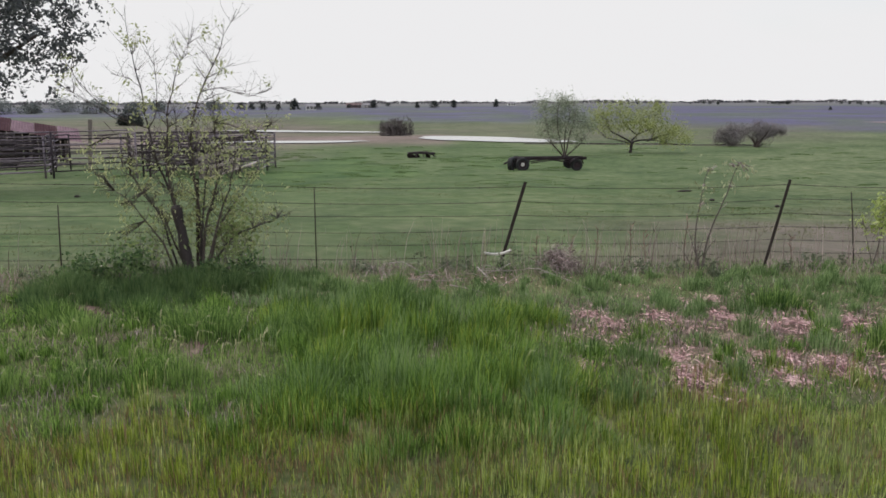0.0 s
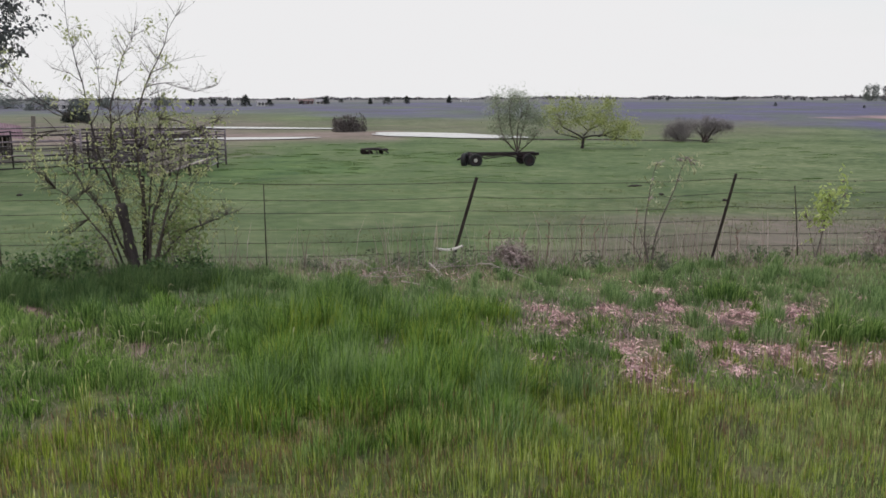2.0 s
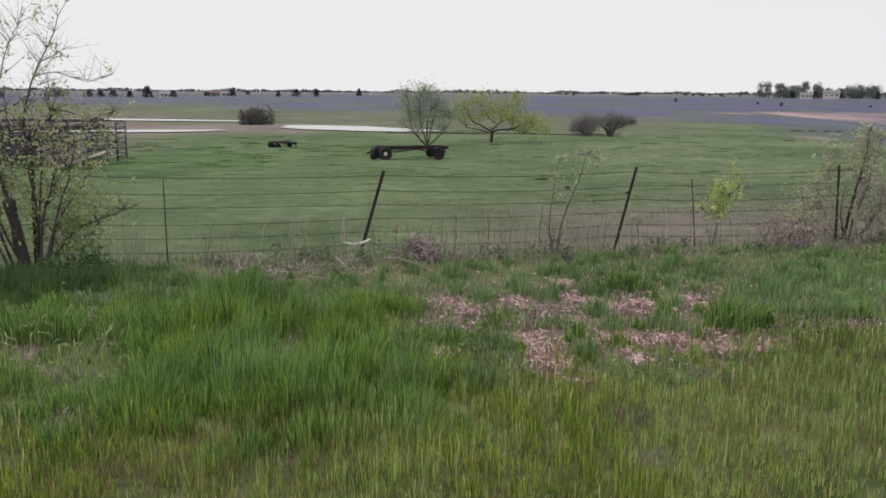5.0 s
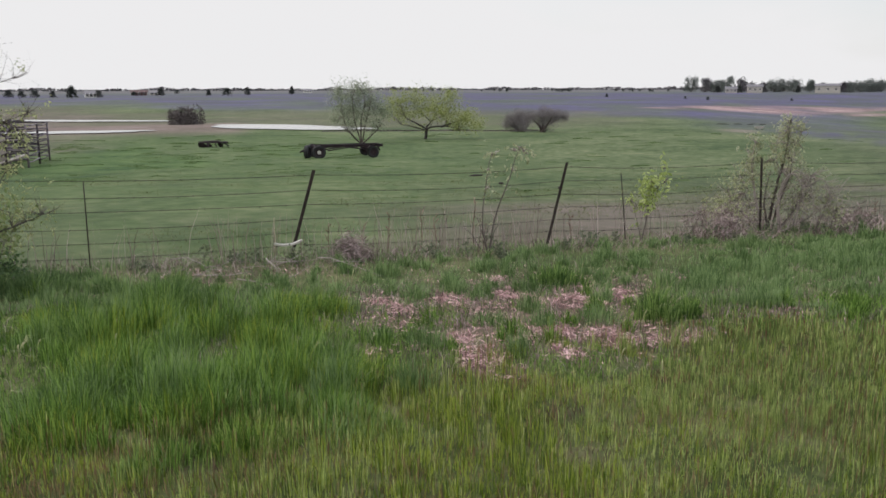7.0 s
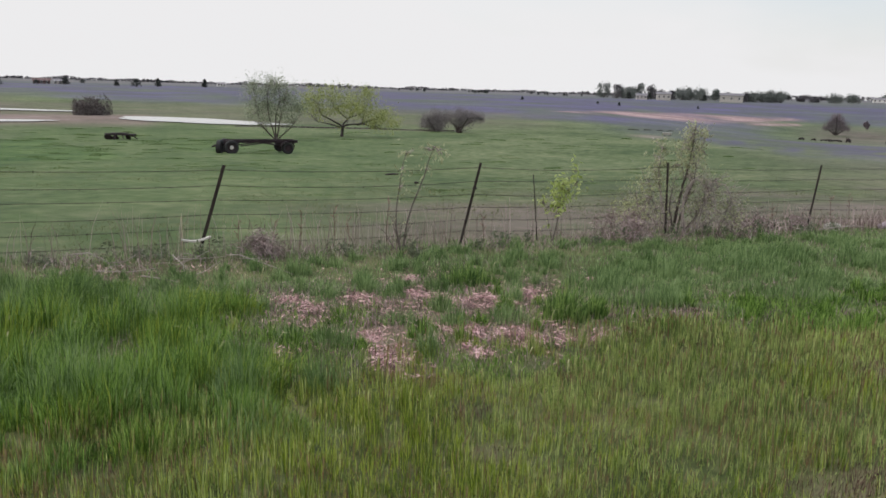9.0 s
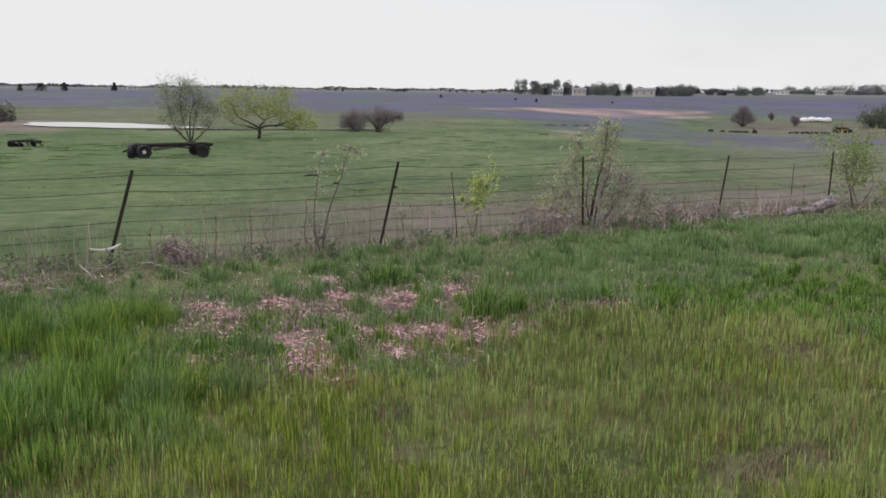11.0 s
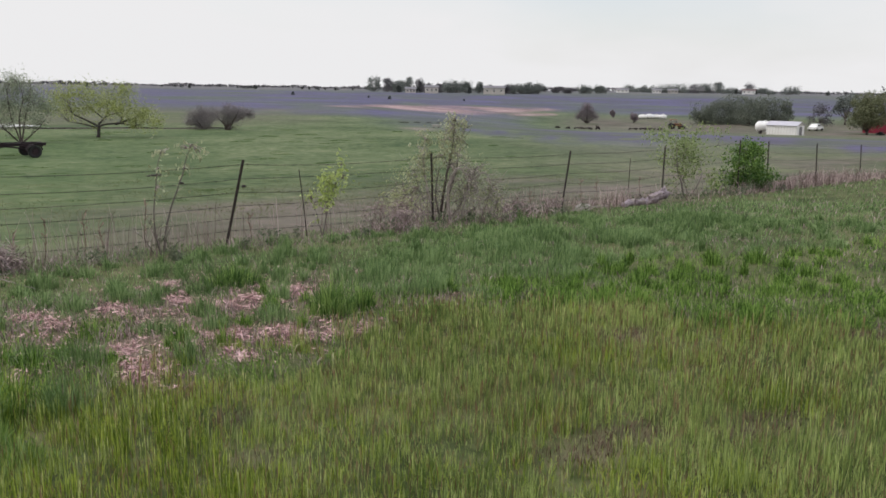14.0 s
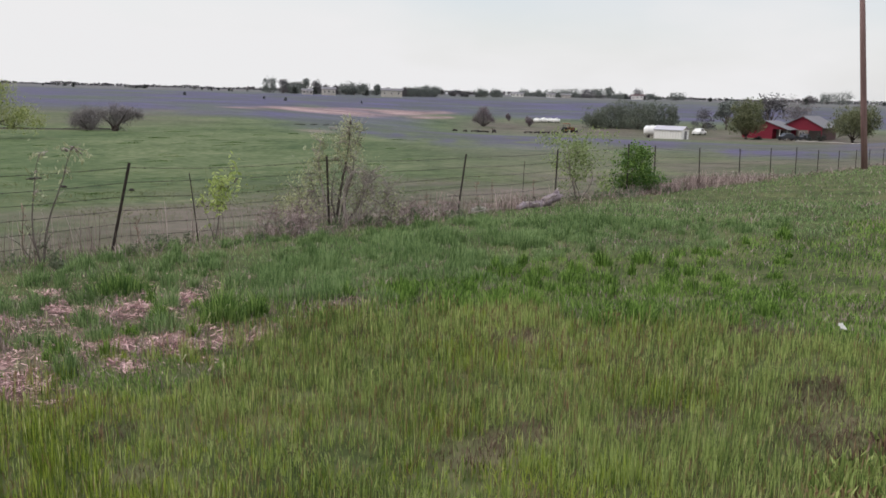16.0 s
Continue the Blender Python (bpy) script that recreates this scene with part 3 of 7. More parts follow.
pond(5.2, 98.0, 22.5, 10.0, -47, -2.52, 1, "pale still stock pond in the pasture reflecting the sky")
pond(-17.0, 92.0, 17.0, 5.5, 6, -2.52, 2, "pale shallow end of the stock pond by a muddy bank")
pond(-21.0, 126.0, 28.0, 6.0, -22, -2.50, 3, "pale strip of pond water behind a muddy bank")


# added dark blades that draw the shaded line at the dam's edge
def build_bank():
    rng = np.random.RandomState(61)
    az = np.radians(rng.uniform(5.5, 20.6, 5200))
    r = 87.5 + 0.5 * np.sin(az * 60) + rng.normal(0, 0.22, len(az))
    x, y = r * np.sin(az), r * np.cos(az)
    ob = blades("bank_rushes", np.stack([x, y, height(x, y) - 0.02], -1), rng.uniform(0.08, 0.2, len(az)) * (0.4 + value_noise(x, y, 2.5, 62)), np.full(len(az), 0.07), rng.uniform(0.1, 1.2, len(az)), M["twig_dark"], None, rng, 0.5)
    tagged(ob, "dark blades drawn for the dam's shaded edge", "rushes", kind="stuff")


build_bank()


# ---------------- the barbed-wire fence ----------------
def at_fence(u, v=FENCE_AT):
    """The place u metres along the fence and v across from the road."""
    return u * ALONG[0] + v * ACROSS[0], u * ALONG[1] + v * ACROSS[1]


def t_post(parent, x, y, lean_along, lean_out, h=1.18, w=0.021):
    bm = bmesh.new()
    box(bm, -w, -0.004, -0.3, w, 0.004, h, 0.0015)
    box(bm, -0.004, 0.004, -0.3, 0.004, w * 1.1, h, 0.0015)
    for i in range(14):
        z = 0.1 + i * (h - 0.15) / 14
        box(bm, -0.008, -0.013, z, 0.008, -0.004, z + 0.02)
    ob = part("post", bm, M["post"], parent)
    ob.matrix_basis = pose(x, y, gz(x, y)) @ Matrix.Rotation(math.atan2(ALONG[1], ALONG[0]), 4, "Z") @ Euler((-lean_out, lean_along, 0)).to_matrix().to_4x4()
    return ob


def build_fence():
    fence = tagged(new("barbed_wire_fence"), "barbed wire fence with leaning rusted steel posts", "fence")
    # place of the foot along the line, lean of the head along it, height of the head
    posts = [(-23.5, 0.1, 1.18), (-19.8, 0.05, 1.16), (-16.1, -0.05, 1.18), (-12.4, 0.1, 1.18), (-8.7, -0.06, 1.17), (-5.0, 0.08, 1.15), (-1.35, 0.04, 1.12), (2.36, 0.36, 1.15), (6.06, 0.34, 1.20), (10.03, -0.02, 1.20), (13.62, 0.29, 1.21), (17.42, 0.10, 1.24), (21.2, 0.06, 1.37), (22.95, 0.0, 1.32), (26.35, -0.06, 1.24), (30.05, -0.05, 1.18), (33.5, -0.05, 1.17), (36.8, 0.02, 1.18), (40.15, 0, 1.06), (43.8, 0.02, 1.0), (47.3, 0, 1.0), (50.3, 0.02, 1.0), (53.9, 0, 1.02), (57.5, 0.03, 1.02), (61.1, 0, 1.02)]
    tops = []
    for u, ln, h in posts:
        x, y = at_fence(u)
        ob = t_post(fence, x, y, math.atan2(ln, h), radians(2), h)
        tops.append(ob.matrix_basis.copy())
    for u, h, ln in ((0.05, 1.02, 0), (7.43, 1.0, -0.12), (16.02, 1.0, 0.02), (-2.9, 0.8, 0.02)):
        x, y = at_fence(u)
        stay = tubes("stay", [([(0, 0, -0.1), (ln * 0.5, 0, h * 0.5), (ln, 0, h)], [0.008, 0.008, 0.007])], M["post"], fence, "thin steel stay")
        stay.matrix_basis = pose(x, y + 0.02, gz(x, y))
    rng = random.Random(4)
    for k, hz in enumerate((0.15, 0.29, 0.44, 0.60, 0.76, 0.93)):
        runs, barbs_v, barbs_f = [], [], []
        pts = []
        for a, b, (_, _, ha), (_, _, hb) in zip(tops, tops[1:], posts, posts[1:]):
            p, q = a @ Vector((0, -0.02, hz * ha + 0.02)), b @ Vector((0, -0.02, hz * hb + 0.02))
            sag = rng.uniform(0.02, 0.055)
            n = 12
            for i in range(n):
                t = i / n
                z = p.z + (q.z - p.z) * t - 4 * sag * t * (1 - t)
                pts.append(Vector((p.x + (q.x - p.x) * t, p.y + (q.y - p.y) * t, z)))
        runs.append((pts, [0.0034] * len(pts)))
        for a, b in zip(pts, pts[1:]):
            if math.hypot(a.x, a.y) > 24:
                continue
            ln = (b - a).length
            for i in range(max(1, int(ln / 0.14))):
                c = a + (b - a) * ((i + 0.5) / max(1, int(ln / 0.14)))
                for _ in range(2):
                    d = Vector((rng.uniform(-0.4, 0.4), rng.uniform(-1, 1), rng.uniform(-1, 1))).normalized() * 0.016
                    runs.append(([c - d, c + d], [0.0022, 0.0014]))
        tubes("wire", runs, M["wire"], fence, sides=4)


build_fence()


# ---------------- trees and shrubs ----------------
def grow(rng, base, direction, length, radius, levels, out, tips, wander=0.25, fork=3, rise=0.15, shrink=0.62, spread=0.75, nodes=6):
    """Adds a limb and its branches to out, and the places where leaves sit to tips."""
    pts, rad, d = [Vector(base)], [radius], Vector(direction).normalized()
    for i in range(nodes):
        d = (d + Vector((rng.gauss(0, wander), rng.gauss(0, wander), rng.gauss(0, wander * 0.6) + rise)) * 0.5).normalized()
        pts.append(pts[-1] + d * (length / nodes))
        rad.append(radius * (1 - 0.72 * (i + 1) / nodes))
    out.append((pts, rad))
    if levels <= 0:
        tips.extend((p, d) for p in pts[2:])
        return
    tips.append((pts[-1], d))
    for k in range(fork):
        i = rng.randint(max(1, nodes // 3), nodes)
        side = Vector((rng.gauss(0, 1), rng.gauss(0, 1), rng.gauss(0.25, 0.5))).normalized()
        grow(rng, pts[i], d * (1 - spread) + side * spread, length * shrink * rng.uniform(0.75, 1.2), rad[i] * 0.72, levels - 1, out, tips, wander, fork, rise, shrink, spread, max(3, nodes - 1))


def leaves(name, rng, tips, count, size, cluster, material, parent, narrow=0.45, droop=0.0):
    """Small pointed leaves scattered about the twigs."""
    idx = rng.randint(0, len(tips), count)
    p = np.array([tuple(t[0]) for t in tips])[idx] + rng.normal(0, 1, (count, 3)) * cluster
    p[:, 2] -= np.abs(rng.normal(0, 1, count)) * droop
    d = rng.normal(0, 1, (count, 3))
    d[:, 2] -= 0.5
    d /= np.linalg.norm(d, axis=1)[:, None]
    s = np.cross(d, rng.normal(0, 1, (count, 3)))
    s /= np.linalg.norm(s, axis=1)[:, None] + 1e-9
    L = (size * rng.uniform(0.6, 1.3, count))[:, None]
    co = np.stack([p, p + d * L * 0.5 + s * L * narrow / 2, p + d * L, p + d * L * 0.5 - s * L * narrow / 2], 1).reshape(-1, 3)
    k = np.arange(count)[:, None] * 4
    return sheet_mesh(name, co, k + np.arange(4), np.zeros((0, 3), int), material, parent)


def tree(name, x, y, label, category, seed, stems, height_m, width_m, levels, leaf_n, leaf_size, bark, leaf, cluster=0.12, radius=0.05, fork=3, wander=0.25, rise=0.15, trunk=0.0, narrow=0.45, droop=0.0, group="", z=None, tilt=0.5, even=0.0):
    """A tree or shrub of a set height and width: stems from one foot (or from a trunk's head), branches and leaves."""
    rng, nrng = random.Random(seed), np.random.RandomState(seed)
    top = thing(name, x, y, z, 0, label, category, group)
    tips, base, limbs = [], Vector((0, 0, -0.05)), []
    if trunk:
        pts = [Vector((0, 0, -0.1)), Vector((rng.uniform(-0.04, 0.04), 0, trunk * 0.35)), Vector((rng.uniform(-0.08, 0.08), rng.uniform(-0.05, 0.05), trunk * 0.7)), Vector((rng.uniform(-0.1, 0.1), 0, trunk))]
        tubes("trunk", [(pts, [radius * 2.0, radius * 1.5, radius * 1.35, radius * 1.3])], bark, top, sides=9)
        base = pts[-1] - Vector((0, 0, 0.04))
    for k in range(stems):
        a = 2 * math.pi * (k + rng.uniform(-0.3, 0.3)) / stems
        out = []
        q = tilt * rng.uniform(0.25, 1.0)
        grow(rng, base + (Vector((0, 0, 0)) if trunk else Vector((math.cos(a), math.sin(a), 0)) * radius * 2.2), Vector((math.cos(a) * q, math.sin(a) * q, 1)), (height_m - trunk) * rng.uniform(0.5, 0.75), radius * rng.uniform(0.55, 1.0), levels, out, tips, wander, fork, rise)
        limbs.append(out)
    sz = (height_m - base.z) / max(0.1, float(np.percentile([p.z - base.z for p, _ in tips], 98)))
    sx = width_m / 2 / max(0.1, float(np.percentile([math.hypot(p.x - base.x, p.y - base.y) for p, _ in tips], 92)))

    def fit(p):
        return Vector((base.x + (p.x - base.x) * sx, base.y + (p.y - base.y) * sx, base.z + (p.z - base.z) * sz))

    for out in limbs:
        tubes("limb" if trunk else "stem", [([fit(p) for p in pts], rad) for pts, rad in out], bark, top, sides=5)
    tips = [(fit(p), d) for p, d in tips]
    if even:
        tips = [t for t in tips if even * 0.3 < t[0].z / height_m < 1.0]
        row = [min(7, int(8 * t[0].z / height_m)) for t in tips]
        size = [max(1, row.count(k)) for k in range(8)]
        tips = rng.choices(tips, [math.sin(math.pi * min(1, (k + 1.2) / 9.6) ** (0.8 + even)) / size[k] for k in row], k=5000)
    if leaf_n:
        leaves("foliage", nrng, tips, leaf_n, leaf_size, cluster, leaf, top, narrow, droop)
    return top


def crown_tree(name, x, y, label, seed, w, h, trunk_h, n, size, leaf, bark, category="tree", group="", lumps=14, z=None, low=0.25):
    """A full-crowned tree: trunk with limbs, and a crown of many leaves in uneven lumps."""
    rng, nrng = random.Random(seed), np.random.RandomState(seed)
    top = thing(name, x, y, z, 0, label, category, group)
    out, centres = [], []
    for k in range(lumps):
        a, q = rng.uniform(0, 6.283), math.sqrt(rng.random())
        zc = trunk_h + (h - trunk_h) * rng.uniform(low, 0.9)
        fall = 1 - 0.55 * max(0, (zc - trunk_h) / (h - trunk_h) - 0.4)
        centres.append((Vector((math.cos(a) * w * 0.36 * q * fall, math.sin(a) * w * 0.36 * q * fall, zc)), rng.uniform(0.12, 0.24) * w))
    r0 = 0.035 * h
    for c, _ in centres[:9]:
        m = Vector((c.x * 0.35, c.y * 0.35, trunk_h + (c.z - trunk_h) * 0.3))
        out.append(([Vector((0, 0, trunk_h * 0.8)), m, c], [r0 * 0.6, r0 * 0.35, r0 * 0.1]))
    tubes("trunk", [([Vector((0, 0, -0.1)), Vector((0.02, 0, trunk_h * 0.5)), Vector((0, 0, trunk_h))], [r0 * 1.2, r0, r0 * 0.8])] + out, bark, top)
    tips = []
    for c, r in centres:
        for _ in range(60):
            v = Vector((rng.gauss(0, 1), rng.gauss(0, 1), rng.gauss(0, 0.8))).normalized()
            tips.append((c + v * r * rng.uniform(0.55, 1.0), v))
    leaves("crown", nrng, tips, n, size, size * 0.6, leaf, top, 0.6)
    return top


def through_points(pts, n):
    """n + 1 places on a smooth curve through the points."""
    q = [pts[0] * 2 - pts[1]] + pts + [pts[-1] * 2 - pts[-2]]
    out = []
    for i in range(n + 1):
        f = i / n * (len(pts) - 1)
        k = min(int(f), len(pts) - 2)
        t, a, b, c, d = f - k, q[k], q[k + 1], q[k + 2], q[k + 3]
        out.append(0.5 * (2 * b + (c - a) * t + (2 * a - 5 * b + 4 * c - d) * t * t + (3 * b - a - 3 * c + d) * t ** 3))
    return out


def limbed(name, x, y, turn, label, category, seed, stems, radius, patches, leaf_n, leaf_size, bark, twig, leaf, depth=0.35, twigs=5.0, twig_len=0.4, stray=0.12, narrow=0.42, z=None, fine=0.0022, group="", gnarl=0.0032):
    """A tree of drawn limbs: each stem runs through (sideways, up) places; twigs grow along it, and leaves gather in
    patches (sideways, up, radius) about it."""
    rng, nrng = random.Random(seed), np.random.RandomState(seed)
    top = thing(name, x, y, z, turn, label, category, group)
    size, tips, joints, fuzz = max(q[1] for st in stems for q in st), [], [], []
    for k, st in enumerate(stems):
        push = rng.uniform(-depth, depth)
        joint = min(joints, key=lambda j: (j.x - st[0][0]) ** 2 + (j.z - st[0][1]) ** 2) if joints and st[0][1] > 0.3 * size else None
        y0 = joint.y if joint else rng.uniform(-0.2, 0.2) * depth
        pts = [Vector((a, y0 + push * i / (len(st) - 1), b)) for i, (a, b) in enumerate(st)]
        if joint:
            pts[0] = joint.copy()
        elif st[0][1] < 0.2 * size:
            pts[0].z = -0.06
        span = sum((a - b).length for a, b in zip(pts, pts[1:]))
        n = max(6, int(span / size * 18))
        line, wob = through_points(pts, n), Vector((0, 0, 0))
        for i in range(1, n + 1):
            wob += Vector((rng.gauss(0, 1), rng.gauss(0, 1), 0)) * gnarl * size
            line[i] = line[i] + wob
        r0 = radius * (1.0 if not joint else 0.5) * min(1.0, 0.45 + 0.55 * span / size)
        rad = [max(fine, r0 * (1 - i / n) ** 0.8) for i in range(n + 1)]
        tubes("stem", [(line, rad)], bark[k % len(bark)] if isinstance(bark, tuple) else bark, top, sides=6)
        joints += line[1:-1]
        for _ in range(int(twigs * span)):
            i = rng.randint(max(1, n // 4), n - 1)
            a = rng.uniform(0, 6.283)
            d = (line[i + 1] - line[i]).normalized() * 0.7 + Vector((math.cos(a), math.sin(a), rng.uniform(-0.1, 0.5))) * 0.8
            ends = []
            grow(rng, line[i], d, twig_len * rng.uniform(0.5, 1.2), max(fine, min(rad[i] * 0.35, fine * 2.5)), 1, fuzz, ends, 0.3, 2, 0.08, 0.6, 0.75, 5)
            tips += [e for e in ends if rng.random() < stray]
    for px, pz, pr in patches:
        c = Vector((px, rng.uniform(-0.6, 0.6) * depth, pz))
        root = min(joints, key=lambda j: (j - c).length)
        for _ in range(7):
            e = c + Vector((rng.gauss(0, 0.5), rng.gauss(0, 0.5), rng.gauss(0, 0.42))) * pr
            m = (root + e) / 2 + Vector((rng.gauss(0, 0.1), rng.gauss(0, 0.1), 0.1)) * pr
            fuzz.append(([root, m, e], [fine * 1.8, fine * 1.4, fine]))
        many = max(8, int(60 * (pr / size * 8) ** 2))
        for _ in range(many):
            tips.append((c + Vector((rng.gauss(0, 0.55), rng.gauss(0, 0.55), rng.gauss(0, 0.45))) * pr, None))
    tagged(tubes("twig_tangle", fuzz, twig, top, sides=3), kind="stuff")
    leaves("foliage", nrng, tips, leaf_n, leaf_size, leaf_size * 0.7, leaf, top, narrow)
    return top


# the many-stemmed young tree at the fence
NEAR_TREE = polar(-18.0, 9.9)
limbed("tree", *NEAR_TREE, 18, "young many-stemmed tree with sparse spring leaves by the fence", "tree", 23,
       [[(0.02, 0.05), (-0.06, 0.4), (-0.15, 0.84), (-0.27, 1.24), (-0.36, 1.74), (-0.41, 2.12), (-0.47, 2.58), (-0.47, 3.03)], [(0.01, 0.05), (-0.04, 0.4), (-0.15, 0.9), (-0.2, 1.2), (-0.19, 1.66), (-0.16, 1.97), (-0.04, 2.35), (0.15, 2.79)], [(0.08, 0.05), (0.1, 0.4), (0.08, 0.78), (0.07, 1.24), (0.06, 1.55), (0.11, 1.97), (0.23, 2.31), (0.38, 2.69), (0.53, 3.03)], [(0.1, 0.05), (0.15, 0.4), (0.23, 0.84), (0.31, 1.2), (0.39, 1.51)],
        [(0.11, 0.05), (0.17, 0.59), (0.26, 1.05), (0.27, 1.51), (0.28, 1.81), (0.31, 2.02)], [(-0.15, 0.05), (-0.27, 0.36), (-0.42, 0.55), (-0.55, 0.82), (-0.69, 0.99), (-0.85, 1.09)], [(-0.1, 0.05), (-0.22, 0.4), (-0.31, 0.71), (-0.46, 0.97), (-0.63, 1.24), (-0.72, 1.51)], [(-0.06, 0.05), (-0.15, 0.36), (-0.27, 0.74), (-0.42, 0.88), (-0.56, 1.2), (-0.67, 1.43)],
        [(-0.34, 1.62), (-0.65, 1.77), (-0.84, 1.89), (-1.07, 2.02), (-1.34, 2.21)], [(-0.5, 1.7), (-0.65, 1.82), (-0.9, 2.0), (-1.1, 2.25), (-1.13, 2.46)], [(-0.27, 1.24), (-0.46, 1.35), (-0.65, 1.51), (-0.88, 1.77)], [(-0.36, 1.74), (-0.25, 1.93), (-0.27, 2.27), (-0.25, 2.46)],
        [(0.07, 1.24), (-0.06, 1.51), (-0.07, 1.77), (-0.1, 1.93)], [(-0.15, 1.74), (0.04, 1.84), (0.23, 2.0), (0.46, 2.08)], [(0.17, 2.08), (0.42, 2.14), (0.76, 2.04), (1.05, 2.14)], [(0.23, 2.31), (0.42, 2.31), (0.63, 2.44)],
        [(-0.41, 2.12), (-0.53, 2.23), (-0.71, 2.29)], [(0.06, 1.55), (-0.04, 1.7), (-0.25, 1.77)], [(-0.04, 2.35), (0.11, 2.5), (0.23, 2.81)], [(0.39, 1.51), (0.57, 1.58), (0.88, 1.68), (1.03, 1.77)],
        [(0.15, 0.05), (0.34, 0.55), (0.57, 0.9), (0.76, 1.2)], [(0.13, 0.05), (0.42, 0.44), (0.73, 0.59), (1.03, 0.73)], [(0.11, 0.05), (0.31, 0.67), (0.46, 1.13), (0.52, 1.51)]],
       0.021, [(-0.42, 1.89, 0.12), (-0.23, 1.51, 0.16), (0.15, 1.51, 0.18), (0.27, 1.2, 0.19), (-0.61, 1.32, 0.14), (-0.31, 0.74, 0.12), (-0.42, 1.05, 0.14), (0.11, 0.9, 0.16), (0.42, 0.59, 0.21), (-0.04, 0.67, 0.14), (0.88, 1.43, 0.12), (-0.99, 1.51, 0.1), (-0.94, 1.28, 0.17), (-0.74, 0.52, 0.14), (-0.11, 1.24, 0.14), (-0.06, 1.01, 0.11), (0.08, 1.77, 0.15), (0.5, 1.77, 0.23), (0.69, 1.58, 0.18), (0.92, 1.7, 0.13), (0.73, 1.16, 0.14), (0.5, 1.35, 0.21), (0.57, 0.78, 0.27), (0.73, 0.55, 0.23), (0.34, 0.9, 0.17), (0.5, 0.4, 0.25), (0.97, 0.71, 0.13), (-0.69, 0.82, 0.1), (-0.88, 1.13, 0.11), (0.23, 0.59, 0.16), (0.38, 1.7, 0.16)],
       4600, 0.048, (M["bark_dark"], M["bark"], M["bark"]), M["bark"], M["leaf_spring"], 0.4, 17.0, 0.34, 0.04, fine=0.003, gnarl=0.0048)
stump = tubes("stump", [([(0.03, 0, -0.1), (0.0, 0, 0.16), (-0.035, 0, 0.36), (-0.05, 0, 0.52), (-0.085, 0, 0.68), (-0.10, 0, 0.79), (-0.105, 0, 0.83)], [0.085, 0.058, 0.064, 0.05, 0.056, 0.066, 0.045])], M["bark_dark"], sides=10)
stump.location = (NEAR_TREE[0] - 0.02, NEAR_TREE[1] - 0.06, gz(*NEAR_TREE))
tagged(stump, "dark cut-off stump among the young stems", "stump")

# trees in the pasture
limbed("tree", *polar(8.0, 63.0), -8, "feathery grey-green willow standing in the pasture", "tree", 5,
       [[(0.15, 0.0), (-0.84, 1.01), (-1.28, 2.62), (-1.5, 4.12)], [(0.19, 0.0), (-0.25, 1.62), (-0.38, 3.22), (-0.01, 4.21)], [(0.23, 0.0), (0.55, 1.62), (0.92, 3.02), (1.09, 4.01)], [(0.27, 0.0), (1.37, 1.02), (2.04, 2.02)], [(0.17, 0.0), (-0.64, 0.81), (-1.66, 1.61)], [(0.21, 0.0), (0.15, 1.62), (0.52, 3.02), (0.2, 4.11)]],
       0.06, [(-1.25, 3.42, 0.95), (-0.29, 3.62, 0.95), (0.91, 3.42, 0.95), (-0.87, 2.42, 1.0), (0.13, 2.42, 1.0), (1.43, 2.4, 0.95), (-0.55, 1.45, 0.55), (1.06, 1.42, 0.55), (-1.5, 4.02, 0.3), (0.0, 4.11, 0.35), (-1.67, 1.82, 0.4), (1.9, 2.32, 0.5)],
       9500, 0.15, M["bark"], M["bark_grey"], M["leaf_willow"], 1.4, 5.0, 0.9, 0.3, 0.3, fine=0.007)
limbed("tree", *polar(12.5, 70.0), -12.5, "spreading yellow-green tree with a forked dark trunk", "tree", 9,
       [[(-0.02, 0.0), (0.03, 0.5), (0.1, 1.0)], [(-0.05, 0.0), (0.04, 0.79), (-0.9, 1.38), (-1.68, 1.82), (-2.03, 2.81)], [(0.02, 0.0), (0.12, 0.94), (0.72, 1.72), (0.79, 2.7)], [(0.06, 0.0), (0.16, 0.88), (1.71, 1.06), (2.8, 0.74)], [(0.61, 1.61), (1.88, 2.16), (2.14, 3.68)], [(-0.05, 0.0), (0.0, 0.65), (-1.1, 1.0), (-2.2, 1.15)], [(0.41, 1.39), (-0.72, 2.59), (-0.86, 3.47)], [(1.28, 1.02), (2.98, 1.51), (3.94, 1.4)]],
       0.11, [(-2.5, 2.95, 1.15), (-0.96, 3.4, 1.0), (0.58, 2.9, 1.2), (2.04, 3.6, 0.75), (1.67, 2.4, 1.2), (3.18, 1.85, 1.05), (4.05, 1.3, 0.75), (-3.2, 2.25, 0.5), (-1.79, 2.04, 0.7), (-0.49, 2.3, 0.7), (2.57, 1.05, 0.55)],
       13500, 0.14, M["bark_dark"], M["bark_grey"], M["leaf_yellow"], 1.8, 2.5, 0.9, 0.3, 0.35, fine=0.007)
